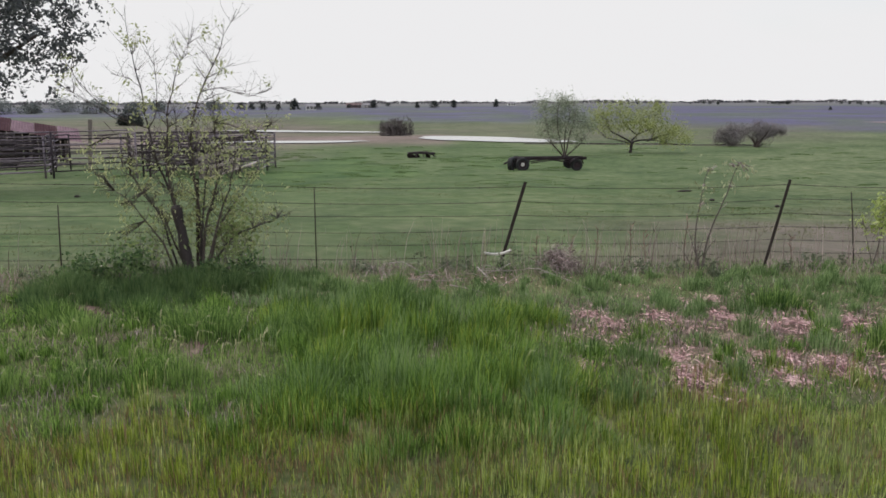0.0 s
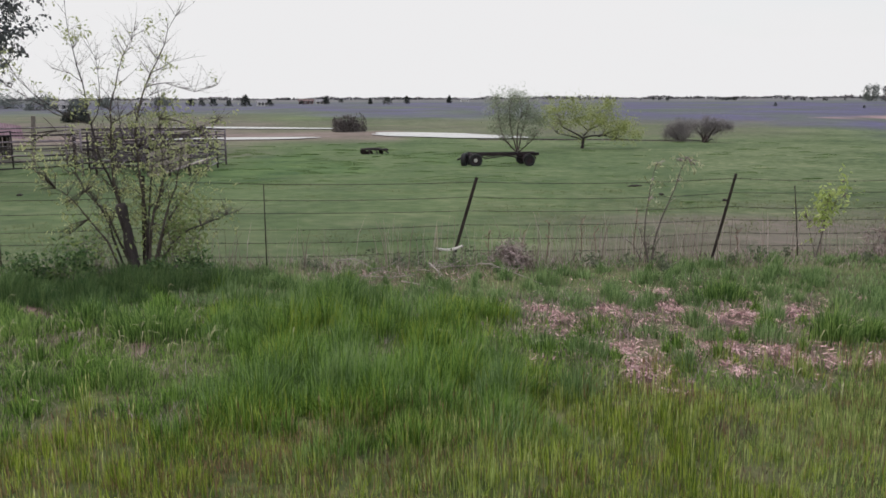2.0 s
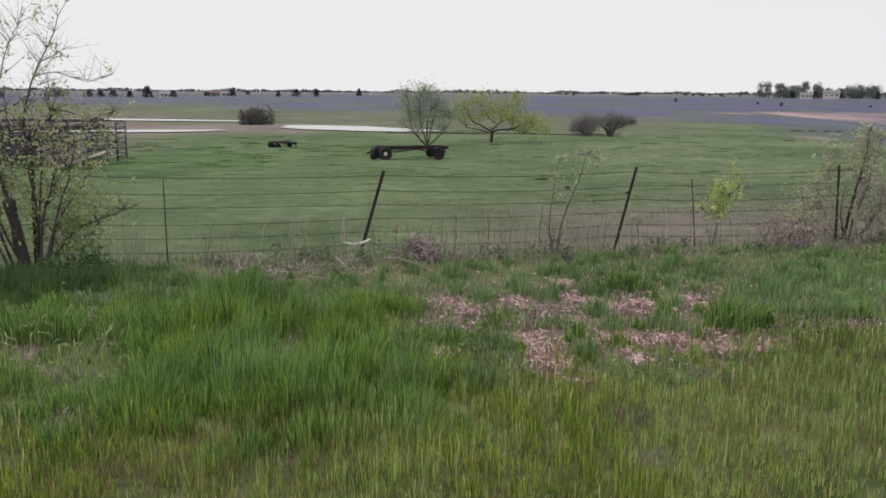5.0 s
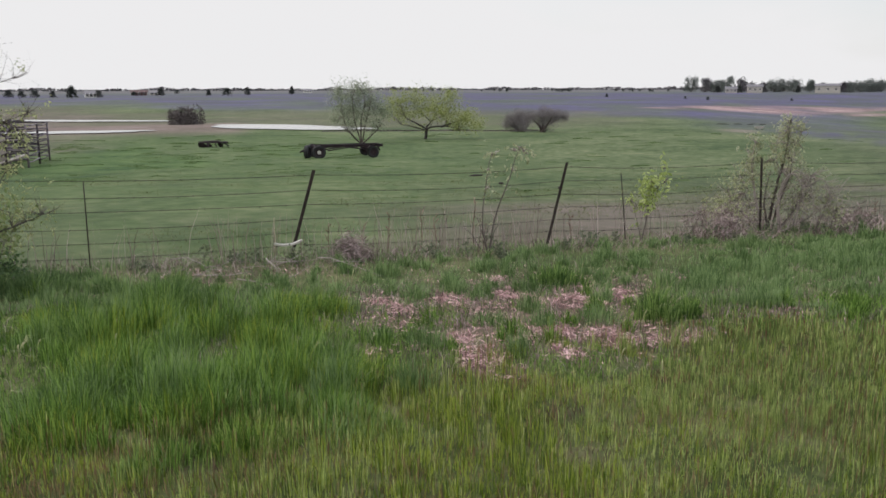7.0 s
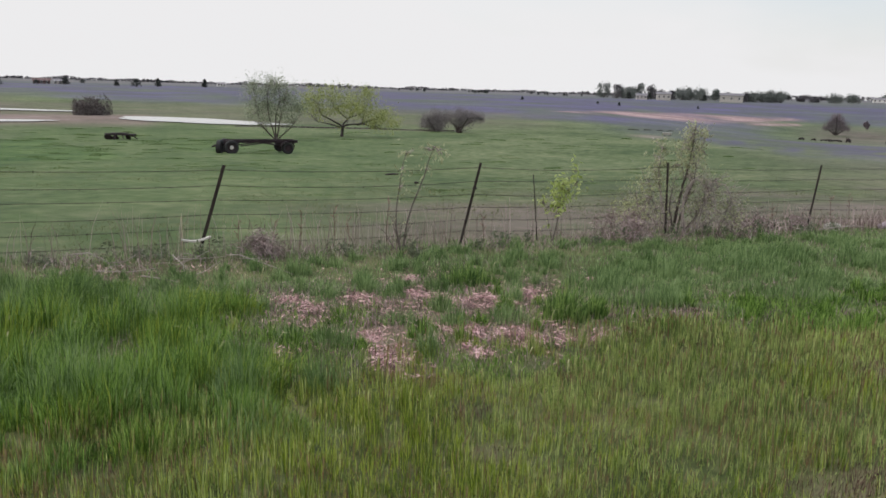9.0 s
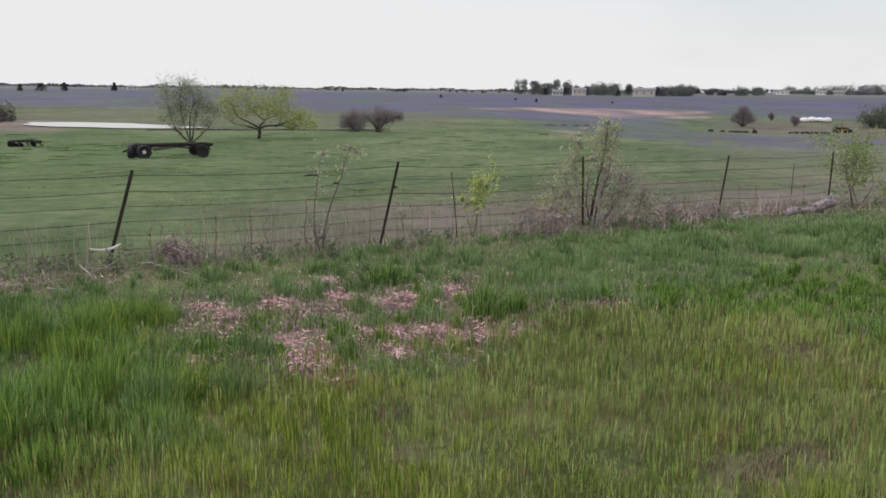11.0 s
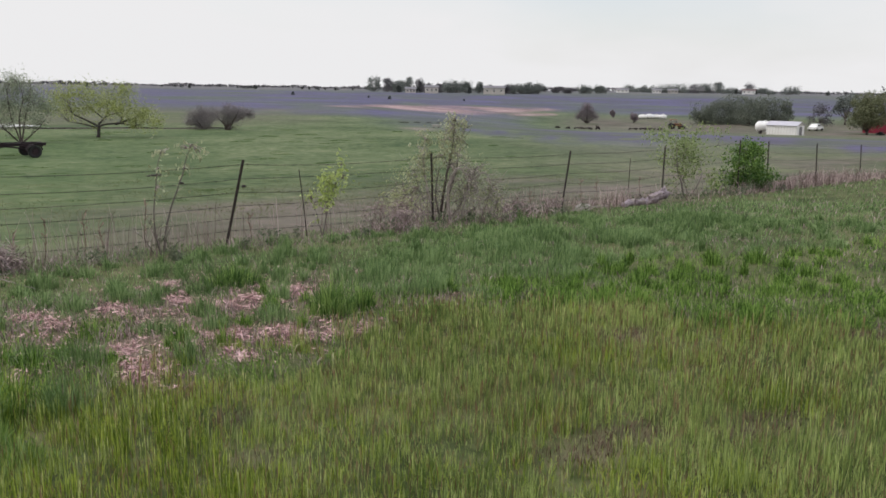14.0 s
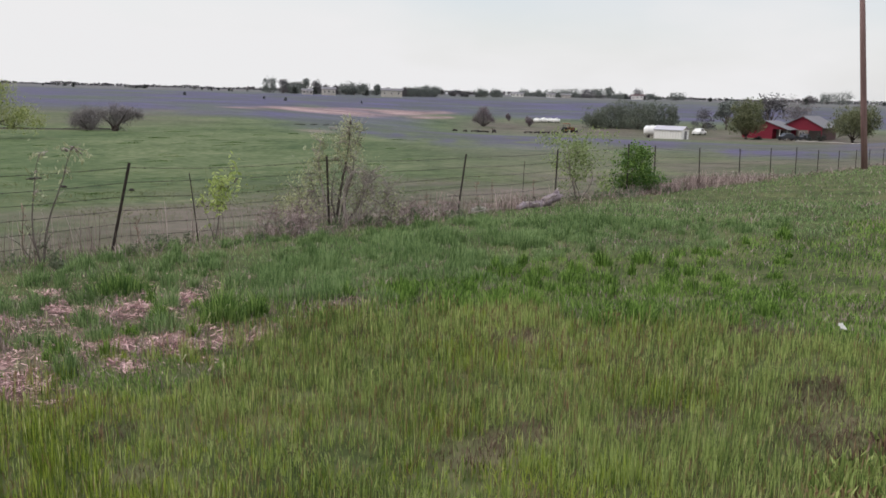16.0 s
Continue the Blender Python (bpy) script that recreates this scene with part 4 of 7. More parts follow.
limbed("bush", *polar(18.85, 86.0), -19, "leafless grey-brown bush in the pasture", "bush", 31,
       [[(0.1, 0.0), (-0.5, 0.8), (-0.9, 1.5)], [(0.15, 0.0), (0.1, 0.9), (-0.2, 1.9)], [(0.2, 0.0), (0.5, 0.8), (0.7, 1.8)], [(0.15, 0.0), (-0.7, 0.5), (-1.4, 1.0)], [(0.2, 0.0), (0.8, 0.6), (1.2, 1.3)]],
       0.09, [(-0.8, 1.2, 0.7), (0.0, 1.5, 0.7), (0.7, 1.3, 0.65), (-1.2, 0.7, 0.5), (0.3, 0.7, 0.7), (-0.4, 0.6, 0.6)],
       11000, 0.17, M["bark"], M["twig_brown"], M["twig_brown"], 1.0, 7.0, 0.7, 0.6, 0.14, fine=0.012, group="bare bushes")
limbed("bush", *polar(20.3, 84.0), -20, "leafless grey-brown bush with a dark trunk in the pasture", "bush", 33,
       [[(0.0, 0.0), (-0.1, 0.6), (-0.7, 1.2), (-1.0, 1.9)], [(0.1, 0.0), (0.2, 0.7), (0.4, 1.4), (0.3, 2.2)], [(0.15, 0.0), (0.5, 0.7), (1.4, 1.1), (2.2, 1.6)], [(0.2, 0.0), (0.7, 0.3), (1.0, 0.15)], [(0.1, 0.0), (0.8, 1.1), (1.4, 2.0)]],
       0.13, [(-0.8, 1.5, 0.6), (0.2, 1.8, 0.7), (1.0, 1.6, 0.75), (1.8, 1.6, 0.6), (2.3, 1.4, 0.4), (0.3, 1.2, 0.5)],
       11000, 0.17, M["bark"], M["twig_brown"], M["twig_brown"], 1.0, 6.0, 0.7, 0.6, 0.14, fine=0.012, group="bare bushes")
crown_tree("bush", *polar(-3.2, 112.0), "rounded dark bush on the pond's bank", 41, 5.0, 1.75, 0.1, 9000, 0.18, M["twig_dark"], M["bark"], "bush", lumps=16, low=0.05)
crown_tree("bush", *polar(-20.2, 162), "dark thicket beyond the corral", 43, 4.8, 1.9, 0.1, 3000, 0.3, M["leaf_dark"], M["bark"], "bush", lumps=14, low=0.0)

# the big dark tree behind the corral
crown_tree("tree", *polar(-30.6, 36.0), "tall dark-leaved tree beyond the pipe corral", 51, 11.5, 12.0, 3.6, 36000, 0.165, M["leaf_tall"], M["bark"], lumps=52, low=0.22)


# ---------------- grass ----------------
GR = np.random.RandomState(3)


def scatter(n, az0, az1, r0, r1, power=1.0):
    az = np.radians(GR.uniform(az0, az1, n))
    r = (r0 ** power + (r1 ** power - r0 ** power) * GR.rand(n)) ** (1 / power)
    return r * np.sin(az), r * np.cos(az)


def rooted(x, y):
    return np.stack([x, y, height(x, y) - 0.01], -1)


def across(x, y):
    return ACROSS[0] * x + ACROSS[1] * y


# lush swathes: distance, bearing, half depth, half width in metres, height
LUSH = ((5.1, -8.0, 0.8, 0.9, 0.30), (5.3, -2.5, 1.0, 1.0, 0.30), (6.9, 0.5, 0.8, 0.9, 0.25), (6.9, -8.5, 0.7, 0.8, 0.32), (8.0, -6.0, 0.6, 0.9, 0.30), (5.0, 4.2, 0.4, 0.4, 0.30), (4.4, -5.0, 0.5, 1.4, 0.20), (4.5, 2.0, 0.4, 0.6, 0.20), (8.8, -25, 0.6, 1.7, 0.27), (9.1, -15, 0.5, 1.2, 0.26), (9.2, -19.5, 0.5, 1.6, 0.26))
COOL_LUSH = ((7.6, 31, 0.45, 0.45, 0.23), (8.3, 33, 0.6, 0.55, 0.23), (9.3, 34, 0.7, 0.8, 0.21), (10.2, 40, 0.8, 1.2, 0.18), (8.0, 36.5, 0.4, 0.45, 0.19), (12.0, 44, 0.9, 2.2, 0.18), (9.0, 44, 0.7, 0.9, 0.14), (14.5, 50, 0.8, 2.0, 0.18))
# single tufts: place, radius, height
TUFTS = ((2.0, 7.84, 0.15, 0.20), (2.43, 6.86, 0.16, 0.26), (1.83, 5.42, 0.10, 0.30), (2.29, 6.2, 0.17, 0.22), (2.8, 6.25, 0.28, 0.20), (1.92, 6.46, 0.22, 0.15), (1.25, 5.83, 0.22, 0.23), (0.96, 4.89, 0.20, 0.27), (0.95, 6.01, 0.15, 0.20), (0.49, 4.87, 0.24, 0.36), (3.21, 7.06, 0.17, 0.20), (1.48, 8.94, 0.25, 0.24))
DEEP_TUFTS = ((3.3, 6.2, 0.20, 0.42), (3.62, 6.25, 0.12, 0.28), (3.14, 8.02, 0.34, 0.28), (0.62, 7.22, 0.26, 0.24), (-1.23, 6.69, 0.24, 0.34), (-1.5, 6.75, 0.18, 0.30), (-2.1, 6.6, 0.34, 0.36), (-2.4, 6.85, 0.22, 0.30), (-3.2, 6.7, 0.3, 0.24), (-2.85, 7.15, 0.26, 0.26), (-3.6, 7.1, 0.3, 0.26), (-2.5, 5.2, 0.25, 0.22), (-3.0, 5.1, 0.22, 0.22), (-1.95, 5.3, 0.25, 0.24), (-0.7, 7.6, 0.28, 0.36))


def clumps(cx, cy, rad, count, h, fan=0.42):
    """Roots, heights, headings and leans of blades that stand in clumps."""
    k = np.repeat(np.arange(len(cx)), count)
    n = len(k)
    q, t = GR.rand(n) ** 0.6, GR.uniform(0, 2 * np.pi, n)
    x, y = cx[k] + rad[k] * q * np.cos(t), cy[k] + rad[k] * q * np.sin(t)
    return x, y, h[k] * (1.12 - 0.62 * q ** 2) * GR.uniform(0.5, 1.12, n), t + GR.normal(0, 0.9, n), 0.06 + fan * q * GR.uniform(0.1, 1.3, n)


def roadside(x, y):
    """Where the short yellow-green roadside grass grows rather than the rank verge."""
    band = across(x, y) + 1.3 * (value_noise(x, y, 0.7, 51) - 0.5) + 0.5 * (value_noise(x, y, 0.2, 52) - 0.5) < 4.55 + 0.08 * np.clip(x, 0, 10)
    return band & (np.hypot(x, y) < 5.7 + 2.2 * value_noise(x, y, 0.8, 59))


def is_cool(x, y):
    return across(x, y) + 2.0 * (value_noise(x, y, 0.9, 26) - 0.5) + 0.35 * x > 7.3


def grow_swathes():
    """Tall grass in mounds with dark gaps between them."""
    for name, swathes, each in (("lush_grass", LUSH, 250), ("cool_grass", COOL_LUSH, 130)):
        cx, cy, ch = [], [], []
        for r0, a0, dr, dw, h in swathes:
            n = int(dr * dw * 36)
            q, a, t = np.sqrt(GR.rand(n)), GR.uniform(0, 2 * np.pi, n), radians(a0)
            rr, ww = r0 + dr * q * np.cos(a), dw * q * np.sin(a)
            cx.append(rr * np.sin(t) + ww * np.cos(t))
            cy.append(rr * np.cos(t) - ww * np.sin(t))
            ch.append(h * (1.1 - 0.45 * q ** 2) * GR.uniform(0.45, 1.2, n))
        cx, cy, ch = map(np.concatenate, (cx, cy, ch))
        ok = (bareness(cx, cy) < 0.3) & (across(cx, cy) < FENCE_AT - 0.35)
        cx, cy, ch = cx[ok], cy[ok], ch[ok]
        x, y, h, hd, ln = clumps(cx, cy, GR.uniform(0.12, 0.25, len(cx)), each, ch * 1.12, 0.5)
        w = np.maximum(0.0040, np.hypot(x, y) * 0.00072) * GR.uniform(0.6, 1.4, len(x))
        # grass below the young tree takes the green darkened for its shade
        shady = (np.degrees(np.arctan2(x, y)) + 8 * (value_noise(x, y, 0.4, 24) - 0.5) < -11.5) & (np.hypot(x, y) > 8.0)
        hue = value_noise(x, y, 0.5, 81) * 0.55 + 0.45 * GR.rand(len(x))
        pale = ~shady & (name == "lush_grass") & (hue > 0.62 - 0.05 * (np.hypot(x, y) - 5.5))
        olive = ~shady & ~pale & (name == "lush_grass") & (hue < 0.3)
        for nm, k, mt, lab in ((name, ~shady & ~pale & ~olive, "lush" if name == "lush_grass" else "cool", "tall lush green grass in mounds on the verge"), ("pale_lush_grass", pale, "cool", "tall blue-green grass among the lush mounds"), ("olive_lush_grass", olive, "road_grass", "tall olive grass among the lush mounds"), ("rank_grass", shady, "rank", "rank grass under the young tree, darkened for its shade")):
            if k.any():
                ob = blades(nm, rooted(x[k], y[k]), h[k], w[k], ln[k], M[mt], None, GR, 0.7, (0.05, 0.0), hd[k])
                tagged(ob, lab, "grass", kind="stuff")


def grow_tufts():
    """Tufts whose blades fan outwards, set ones and scattered ones."""
    sets = [("deep", np.array(DEEP_TUFTS) * np.array([1, 1, 1.3, 0.92]), 1300), ("cool", np.array(TUFTS), 800)]
    tx, ty = scatter(900, -36, 66, 3.6, 15, 1.2)
    ok = ~roadside(tx, ty) & (across(tx, ty) < 9.9) & (bareness(tx, ty) < 0.3)
    rows = np.stack([tx, ty, GR.uniform(0.05, 0.20, len(tx)), GR.uniform(0.08, 0.22, len(tx))], -1)[ok]
    cool = is_cool(rows[:, 0], rows[:, 1])
    sets += [("lush", rows[~cool], 520), ("cool", rows[cool], 520)]
    for mt, rows, many in sets:
        x, y, h, hd, ln = clumps(rows[:, 0], rows[:, 1], rows[:, 2] * 0.75, (60 + many * rows[:, 2]).astype(int), rows[:, 3], 0.66)
        w = np.maximum(0.005, np.hypot(x, y) * 0.0009) * GR.uniform(0.6, 1.3, len(x))
        ob = blades("grass_tufts", rooted(x, y), h, w, ln, M[mt], None, GR, 0.7, heading=hd)
        tagged(ob, {"deep": "tall deep green grass tufts on the verge", "lush": "spreading tufts of green grass on the verge", "cool": "spreading tufts of soft green grass by the chips"}[mt], "grass", kind="stuff")


def grow_understory():
    """Short mixed grass everywhere between road and fence."""
    spots = [scatter(n, *at) for n, at in ((172000, (-36, 78, 2.4, 8.5, 1.5)), (130000, (-36, 78, 8.0, 19, 1.5)), (34000, (40, 78, 16, 62, 1.2)), (56000, (76, 326, 0.4, 8, 1.5)), (26000, (-36, 78, 0.4, 2.6, 1.8)))]
    x, y = (np.concatenate(q) for q in zip(*spots))
    v = across(x, y)
    clump = value_noise(x, y, 0.13, 14) * 0.65 + value_noise(x, y, 0.4, 17) * 0.35
    brown = np.clip(value_noise(x, y, 0.5, 13) * 0.6 + value_noise(x, y, 0.17, 21) * 0.4, 0, 1)
    keep = (v < FENCE_AT + 0.4) & (GR.rand(len(x)) > bareness(x, y) * 0.93) & (GR.rand(len(x)) < 0.15 + 1.35 * clump - 0.45 * sparse(x, y) + 0.3 * trampled(x, y))
    x, y, v, clump, brown = x[keep], y[keep], v[keep], clump[keep], brown[keep]
    r, beaten = np.hypot(x, y), trampled(x, y)
    h = (0.035 + 0.08 * clump) * GR.uniform(0.4, 1.4, len(x)) * (1 - 0.2 * beaten)
    h = h * np.where((np.abs(x - 13.4) < 1.6) & (v > 9.0), 0.55, 1.0)
    w = np.maximum(0.0036, r * 0.0007) * GR.uniform(0.7, 1.5, len(x)) * np.where((y < 0.4 * np.abs(x)) & (y < 1.5), 4.5, 1.0)
    road, cool, pick = roadside(x, y), is_cool(x, y), GR.rand(len(x))
    dead = pick < np.clip((0.08 + 0.12 * road + 0.4 * np.clip((brown - 0.5) * 3, 0, 1) + 0.25 * road * np.clip((1.0 - x) / 1.5, 0, 1) * (r < 5)) * np.where(road, np.clip((11.5 - r) / 4, 0.2, 1), 1.0) + 0.7 * beaten + 0.42 * sparse(x, y), 0, 0.92)
    pale = value_noise(x, y, 0.9, 29) * 0.5 + 0.5 * GR.rand(len(x)) > 0.5
    soft = road & ~dead & (pale | (r > 9) | (x + 2 * (value_noise(x, y, 1.1, 57) - 0.5) > 3.0))
    for name, k, mt, ln in (("verge_grass", ~road & ~dead & ~cool, "lush", 0.9), ("cool_verge_grass", ~road & ~dead & cool, "cool", 0.9), ("dead_grass", dead & ~road, "dry", 1.1), ("brown_stemmed_grass", dead & road & (beaten < 0.25), "stem", 0.6), ("beaten_grass", dead & road & (beaten >= 0.25), "mulch", 0.9), ("roadside_grass", road & ~dead & ~soft, "road_grass", 0.6), ("soft_roadside_grass", soft, "soft", 0.6)):
        ob = blades(name, rooted(x[k], y[k]), h[k], w[k], GR.uniform(0.05, 1, k.sum()) * ln, M[mt], None, GR, 0.5)
        tagged(ob, {"lush": "short green grass covering the verge", "cool": "soft blue-green grass between the chip patches and fence", "soft": "soft pale-green grass along the roadside", "dry": "matted dead grass among the green verge", "road_grass": "yellow-green grass along the roadside", "stem": "brownish dry stems among the roadside grass", "mulch": "dark trampled brown grass by the road"}[mt], "grass", kind="stuff")


def grow_roadside():
    """Upright seeding grass by the road: small clumps of blades, and stalks with slim heads."""
    cx, cy = scatter(11500, -36, 78, 2.5, 13, 1.5)
    patch = value_noise(cx, cy, 0.45, 53) * 0.6 + value_noise(cx, cy, 0.18, 54) * 0.4
    ok = roadside(cx, cy) & (GR.rand(len(cx)) < 0.5 + 0.9 * patch - 1.25 * trampled(cx, cy))
    cx, cy, patch = cx[ok], cy[ok], patch[ok]
    x, y, h, hd, ln = clumps(cx, cy, GR.uniform(0.035, 0.085, len(cx)), 22, 0.10 + 0.10 * patch * GR.uniform(0.6, 1.2, len(cx)), 0.13)
    w = np.maximum(0.0034, np.hypot(x, y) * 0.00075) * GR.uniform(0.7, 1.4, len(x))
    kind = value_noise(x, y, 0.6, 55) * 0.6 + 0.4 * GR.rand(len(x)) + 0.06 * (x - 1.0) + 0.1 * np.clip(np.hypot(x, y) - 7.5, 0, 4)
    for k, mt, lab in ((kind < 0.5, "road_grass", "upright clumps of yellow-green grass by the road"), (kind >= 0.5, "soft", "upright clumps of soft green grass by the road")):
        ob = blades("roadside_clumps", rooted(x[k], y[k]), h[k], w[k], ln[k], M[mt], None, GR, 0.4, heading=hd[k])
        tagged(ob, lab, "grass", kind="stuff")
    # stalks with heads
    x, y = scatter(62000, -36, 78, 2.5, 13, 1.45)
    patch = value_noise(x, y, 0.45, 53) * 0.6 + value_noise(x, y, 0.18, 54) * 0.4
    ok = roadside(x, y - 0.15) & (GR.rand(len(x)) < 0.1 + 1.1 * patch - 0.85 * trampled(x, y))
    x, y, patch = x[ok], y[ok], patch[ok]
    r, n = np.hypot(x, y), len(x)
    base, a = rooted(x, y), GR.uniform(0, 2 * np.pi, n)
    tall = (0.11 + 0.08 * patch) * GR.uniform(0.6, 1.3, n)
    lean = np.stack([np.cos(a), np.sin(a), np.zeros(n)], -1) * (GR.uniform(0, 0.13, n) * tall)[:, None]
    b = GR.uniform(0, 2 * np.pi, n)
    side = np.stack([np.cos(b), np.sin(b), np.zeros(n)], -1) * np.maximum(0.5, r * 0.14)[:, None]
    up = np.array([0, 0, 1.0]) * tall[:, None]
    long = np.minimum(GR.uniform(0.035, 0.085, n) / tall, 0.65)[:, None]
    wide = GR.uniform(0.0028, 0.0052, n)[:, None]
    lo, mid, tip = base + (up + lean) * (1 - long), base + (up + lean) * (1 - 0.45 * long), base + up + lean
    co = np.stack([base - side * 0.0015, base + side * 0.0015, lo + side * 0.0015, lo - side * 0.0015, mid + side * wide, tip, mid - side * wide], 1).reshape(-1, 3)
    brown = GR.rand(n) < 0.2 + 0.5 * np.clip((value_noise(x, y, 0.8, 56) * 0.7 + value_noise(x, y, 0.2, 58) * 0.3 - 0.42) * 3, 0, 1) + 0.4 * trampled(x, y) - 0.18 * np.clip(r - 8, 0, 4) + 0.3 * np.clip((1.0 - x) / 1.5, 0, 1) * (r < 5)
    green = ~brown & (GR.rand(n) < np.clip((x - 1.5) * 0.22 + 0.1 * (r - 7.5), 0, 0.95))
    for k, mt, lab in ((green, "soft", "slim soft green seed heads of roadside grass"), (~brown & ~green, "head", "slim pale green seed heads of roadside grass"), (brown, "stem", "slim red-brown seed heads of roadside grass")):
        c = co.reshape(n, 7, 3)[k].reshape(-1, 3)
        i = np.arange(k.sum())[:, None] * 7
        ob = sheet_mesh("grass_stalks", c, np.concatenate([i + np.array([0, 1, 2, 3]), i + np.array([3, 2, 4, 6])]), i + np.array([6, 4, 5]), M[mt])
        tagged(ob, lab, "grass", kind="stuff")


def build_grass():
    grow_swathes()
    grow_tufts()
    grow_understory()
    grow_roadside()

    # pale nodding seed heads
    x, y = scatter(80, -30, -14, 5.6, 7.4, 1.5)
    x6, y6 = scatter(110, -34, 30, 5.0, 9.0, 1.5)
    x, y = np.concatenate([x, x6]), np.concatenate([y, y6])
    base = rooted(x, y)
    n = len(x)
    hh = GR.uniform(0.10, 0.22, n)
    a = GR.normal(0.4, 0.8, n)
    d = np.stack([np.cos(a), np.sin(a), np.zeros(n)], -1)
    s = np.stack([-np.sin(a), np.cos(a), np.zeros(n)], -1) * 0.0035
    up = np.array([0, 0, 1.0])
    p1 = base + up * hh[:, None] * 0.75 + d * 0.02
    p2 = base + up * hh[:, None] + d * 0.05
    p3 = base + up * (hh * 0.93)[:, None] + d * 0.13
    co = np.stack([base - s * 0.4, base + s * 0.4, p1 + s * 0.5, p1 - s * 0.5, p2 - s * 1.3, p2 + s * 1.3, p3], 1).reshape(-1, 3)
    k = np.arange(n)[:, None] * 7
    ob = sheet_mesh("seed_heads", co, np.concatenate([k + np.array([0, 1, 2, 3]), k + np.array([3, 2, 5, 4])]), k + np.array([4, 5, 6]), M["seed"])
    tagged(ob, "pale nodding grass seed heads", "grass", kind="stuff")

    # pasture grass, in tufts that thin out with distance
    x, y = scatter(150000, -36, 76, 10.5, 40, 1.0)
    v = across(x, y)
    tuft = value_noise(x, y, 2.2, 15) * 0.6 + value_noise(x, y, 0.7, 16) * 0.4
    k = (v > FENCE_AT + 0.2) & (GR.rand(len(x)) < np.clip((tuft - 0.32) * 3, 0.12, 1) * np.clip((40 - np.hypot(x, y)) / 22, 0.0, 1))
    x, y, tuft = x[k], y[k], tuft[k]
    r = np.hypot(x, y)
    h = (0.02 + 0.06 * tuft ** 2) * GR.uniform(0.6, 1.4, len(x)) * np.clip((80 - r) / 50, 0.3, 1)
    ob = blades("pasture_grass", rooted(x, y), h, np.maximum(0.006, r * 0.0006), GR.uniform(0.8, 2.6, len(x)), M["pasture"], None, GR, 0.5)
    tagged(ob, "grazed green pasture grass", "grass", kind="stuff")
    # ranker mounds of grass in the pasture
    cx, cy = scatter(150, -30, 40, 16, 85, 1.2)
    dx, dy = scatter(150, -14, 9, 30, 66, 1.2)
    cx, cy = np.concatenate([cx, dx]), np.concatenate([cy, dy])
    ok = across(cx, cy) > FENCE_AT + 3
    cx, cy = cx[ok], cy[ok]
    k = np.repeat(np.arange(len(cx)), 150)
    d = np.hypot(cx, cy)[k]
    q, a = np.sqrt(GR.rand(len(k))), GR.uniform(0, 2 * np.pi, len(k))
    wide = GR.uniform(0.35, 1.0, len(cx))[k] * (0.35 + d / 75)
    x, y = cx[k] + wide * q * np.cos(a), cy[k] + 0.55 * wide * q * np.sin(a)
    h = GR.uniform(0.03, 0.11, len(cx))[k] * (0.3 + d / 70) * (1.1 - 0.85 * q ** 2) * GR.uniform(0.6, 1.2, len(k))
    ob = blades("pasture_tussocks", rooted(x, y), h, np.maximum(0.006, np.hypot(x, y) * 0.00065), GR.uniform(0.2, 1.2, len(x)), M["tussock"], None, GR, 0.5)
    tagged(ob, "ranker green grass mounds in the pasture", "grass", kind="stuff")

    # dry stalks along the fence
    u = GR.uniform(-16, 58, 32000)
    v = FENCE_AT + GR.normal(-0.3, 0.42, 32000)
    x, y = u * ALONG[0] + v * ACROSS[0], u * ALONG[1] + v * ACROSS[1]
    k = GR.rand(len(x)) < np.clip(value_noise(x, y, 0.8, 18) * 3.6 - 1.75 - 0.5 * (u > 13.5) * (u < 22) - 0.4 * (u >= 22) - 0.5 * (u > 27) - 0.4 * (u > 31), 0.03, 1)
    x, y, u = x[k], y[k], u[k]
    ob = blades("dry_stalks", rooted(x, y), GR.uniform(0.04, 0.26, len(x)) * (0.45 + value_noise(x, y, 0.9, 19)), np.maximum(0.005, np.hypot(x, y) * 0.0006) * GR.uniform(0.7, 1.4, len(x)), GR.uniform(0.1, 2.2, len(x)), M["dry"], None, GR, 0.5)
    tagged(ob, "dry brown weed stalks along the fence line", "dry weeds", kind="stuff")
    # paler, taller clumps further along
    u = np.concatenate([GR.normal(24.3, 1.7, 2000), GR.normal(29.5, 1.5, 500), GR.normal(14.6, 0.9, 350)])
    v = FENCE_AT + GR.normal(-0.25, 0.3, len(u))
    x, y = u * ALONG[0] + v * ACROSS[0], u * ALONG[1] + v * ACROSS[1]
    ob = blades("dry_grass_clumps", rooted(x, y), GR.uniform(0.15, 0.5, len(u)) * (0.4 + value_noise(x, y, 0.9, 31)), np.hypot(x, y) * 0.0006 * GR.uniform(0.7, 1.3, len(u)), GR.uniform(0.1, 0.9, len(u)), M["dry"], None, GR, 0.5)
    tagged(ob, "pale pinkish dry grass clumps along the fence", "dry weeds", kind="stuff")
    # tall thin weed stems
    u = np.concatenate([GR.uniform(-6, 22, 150), GR.normal(4.6, 0.9, 120), GR.normal(2.5, 2.0, 120), GR.normal(9, 1.6, 120), GR.normal(11.5, 1.6, 90), GR.normal(28, 4, 120)])
    v = FENCE_AT + GR.normal(0, 0.35, len(u))
    x, y = u * ALONG[0] + v * ACROSS[0], u * ALONG[1] + v * ACROSS[1]
    ob = blades("weed_stems", rooted(x, y), GR.uniform(0.3, 0.75, len(u)), GR.uniform(0.005, 0.009, len(u)), GR.uniform(0.05, 0.35, len(u)), M["dry"], None, GR, 0.4)
    tagged(ob, "tall thin dead weed stems at the fence", "dry weeds", kind="stuff")


build_grass()


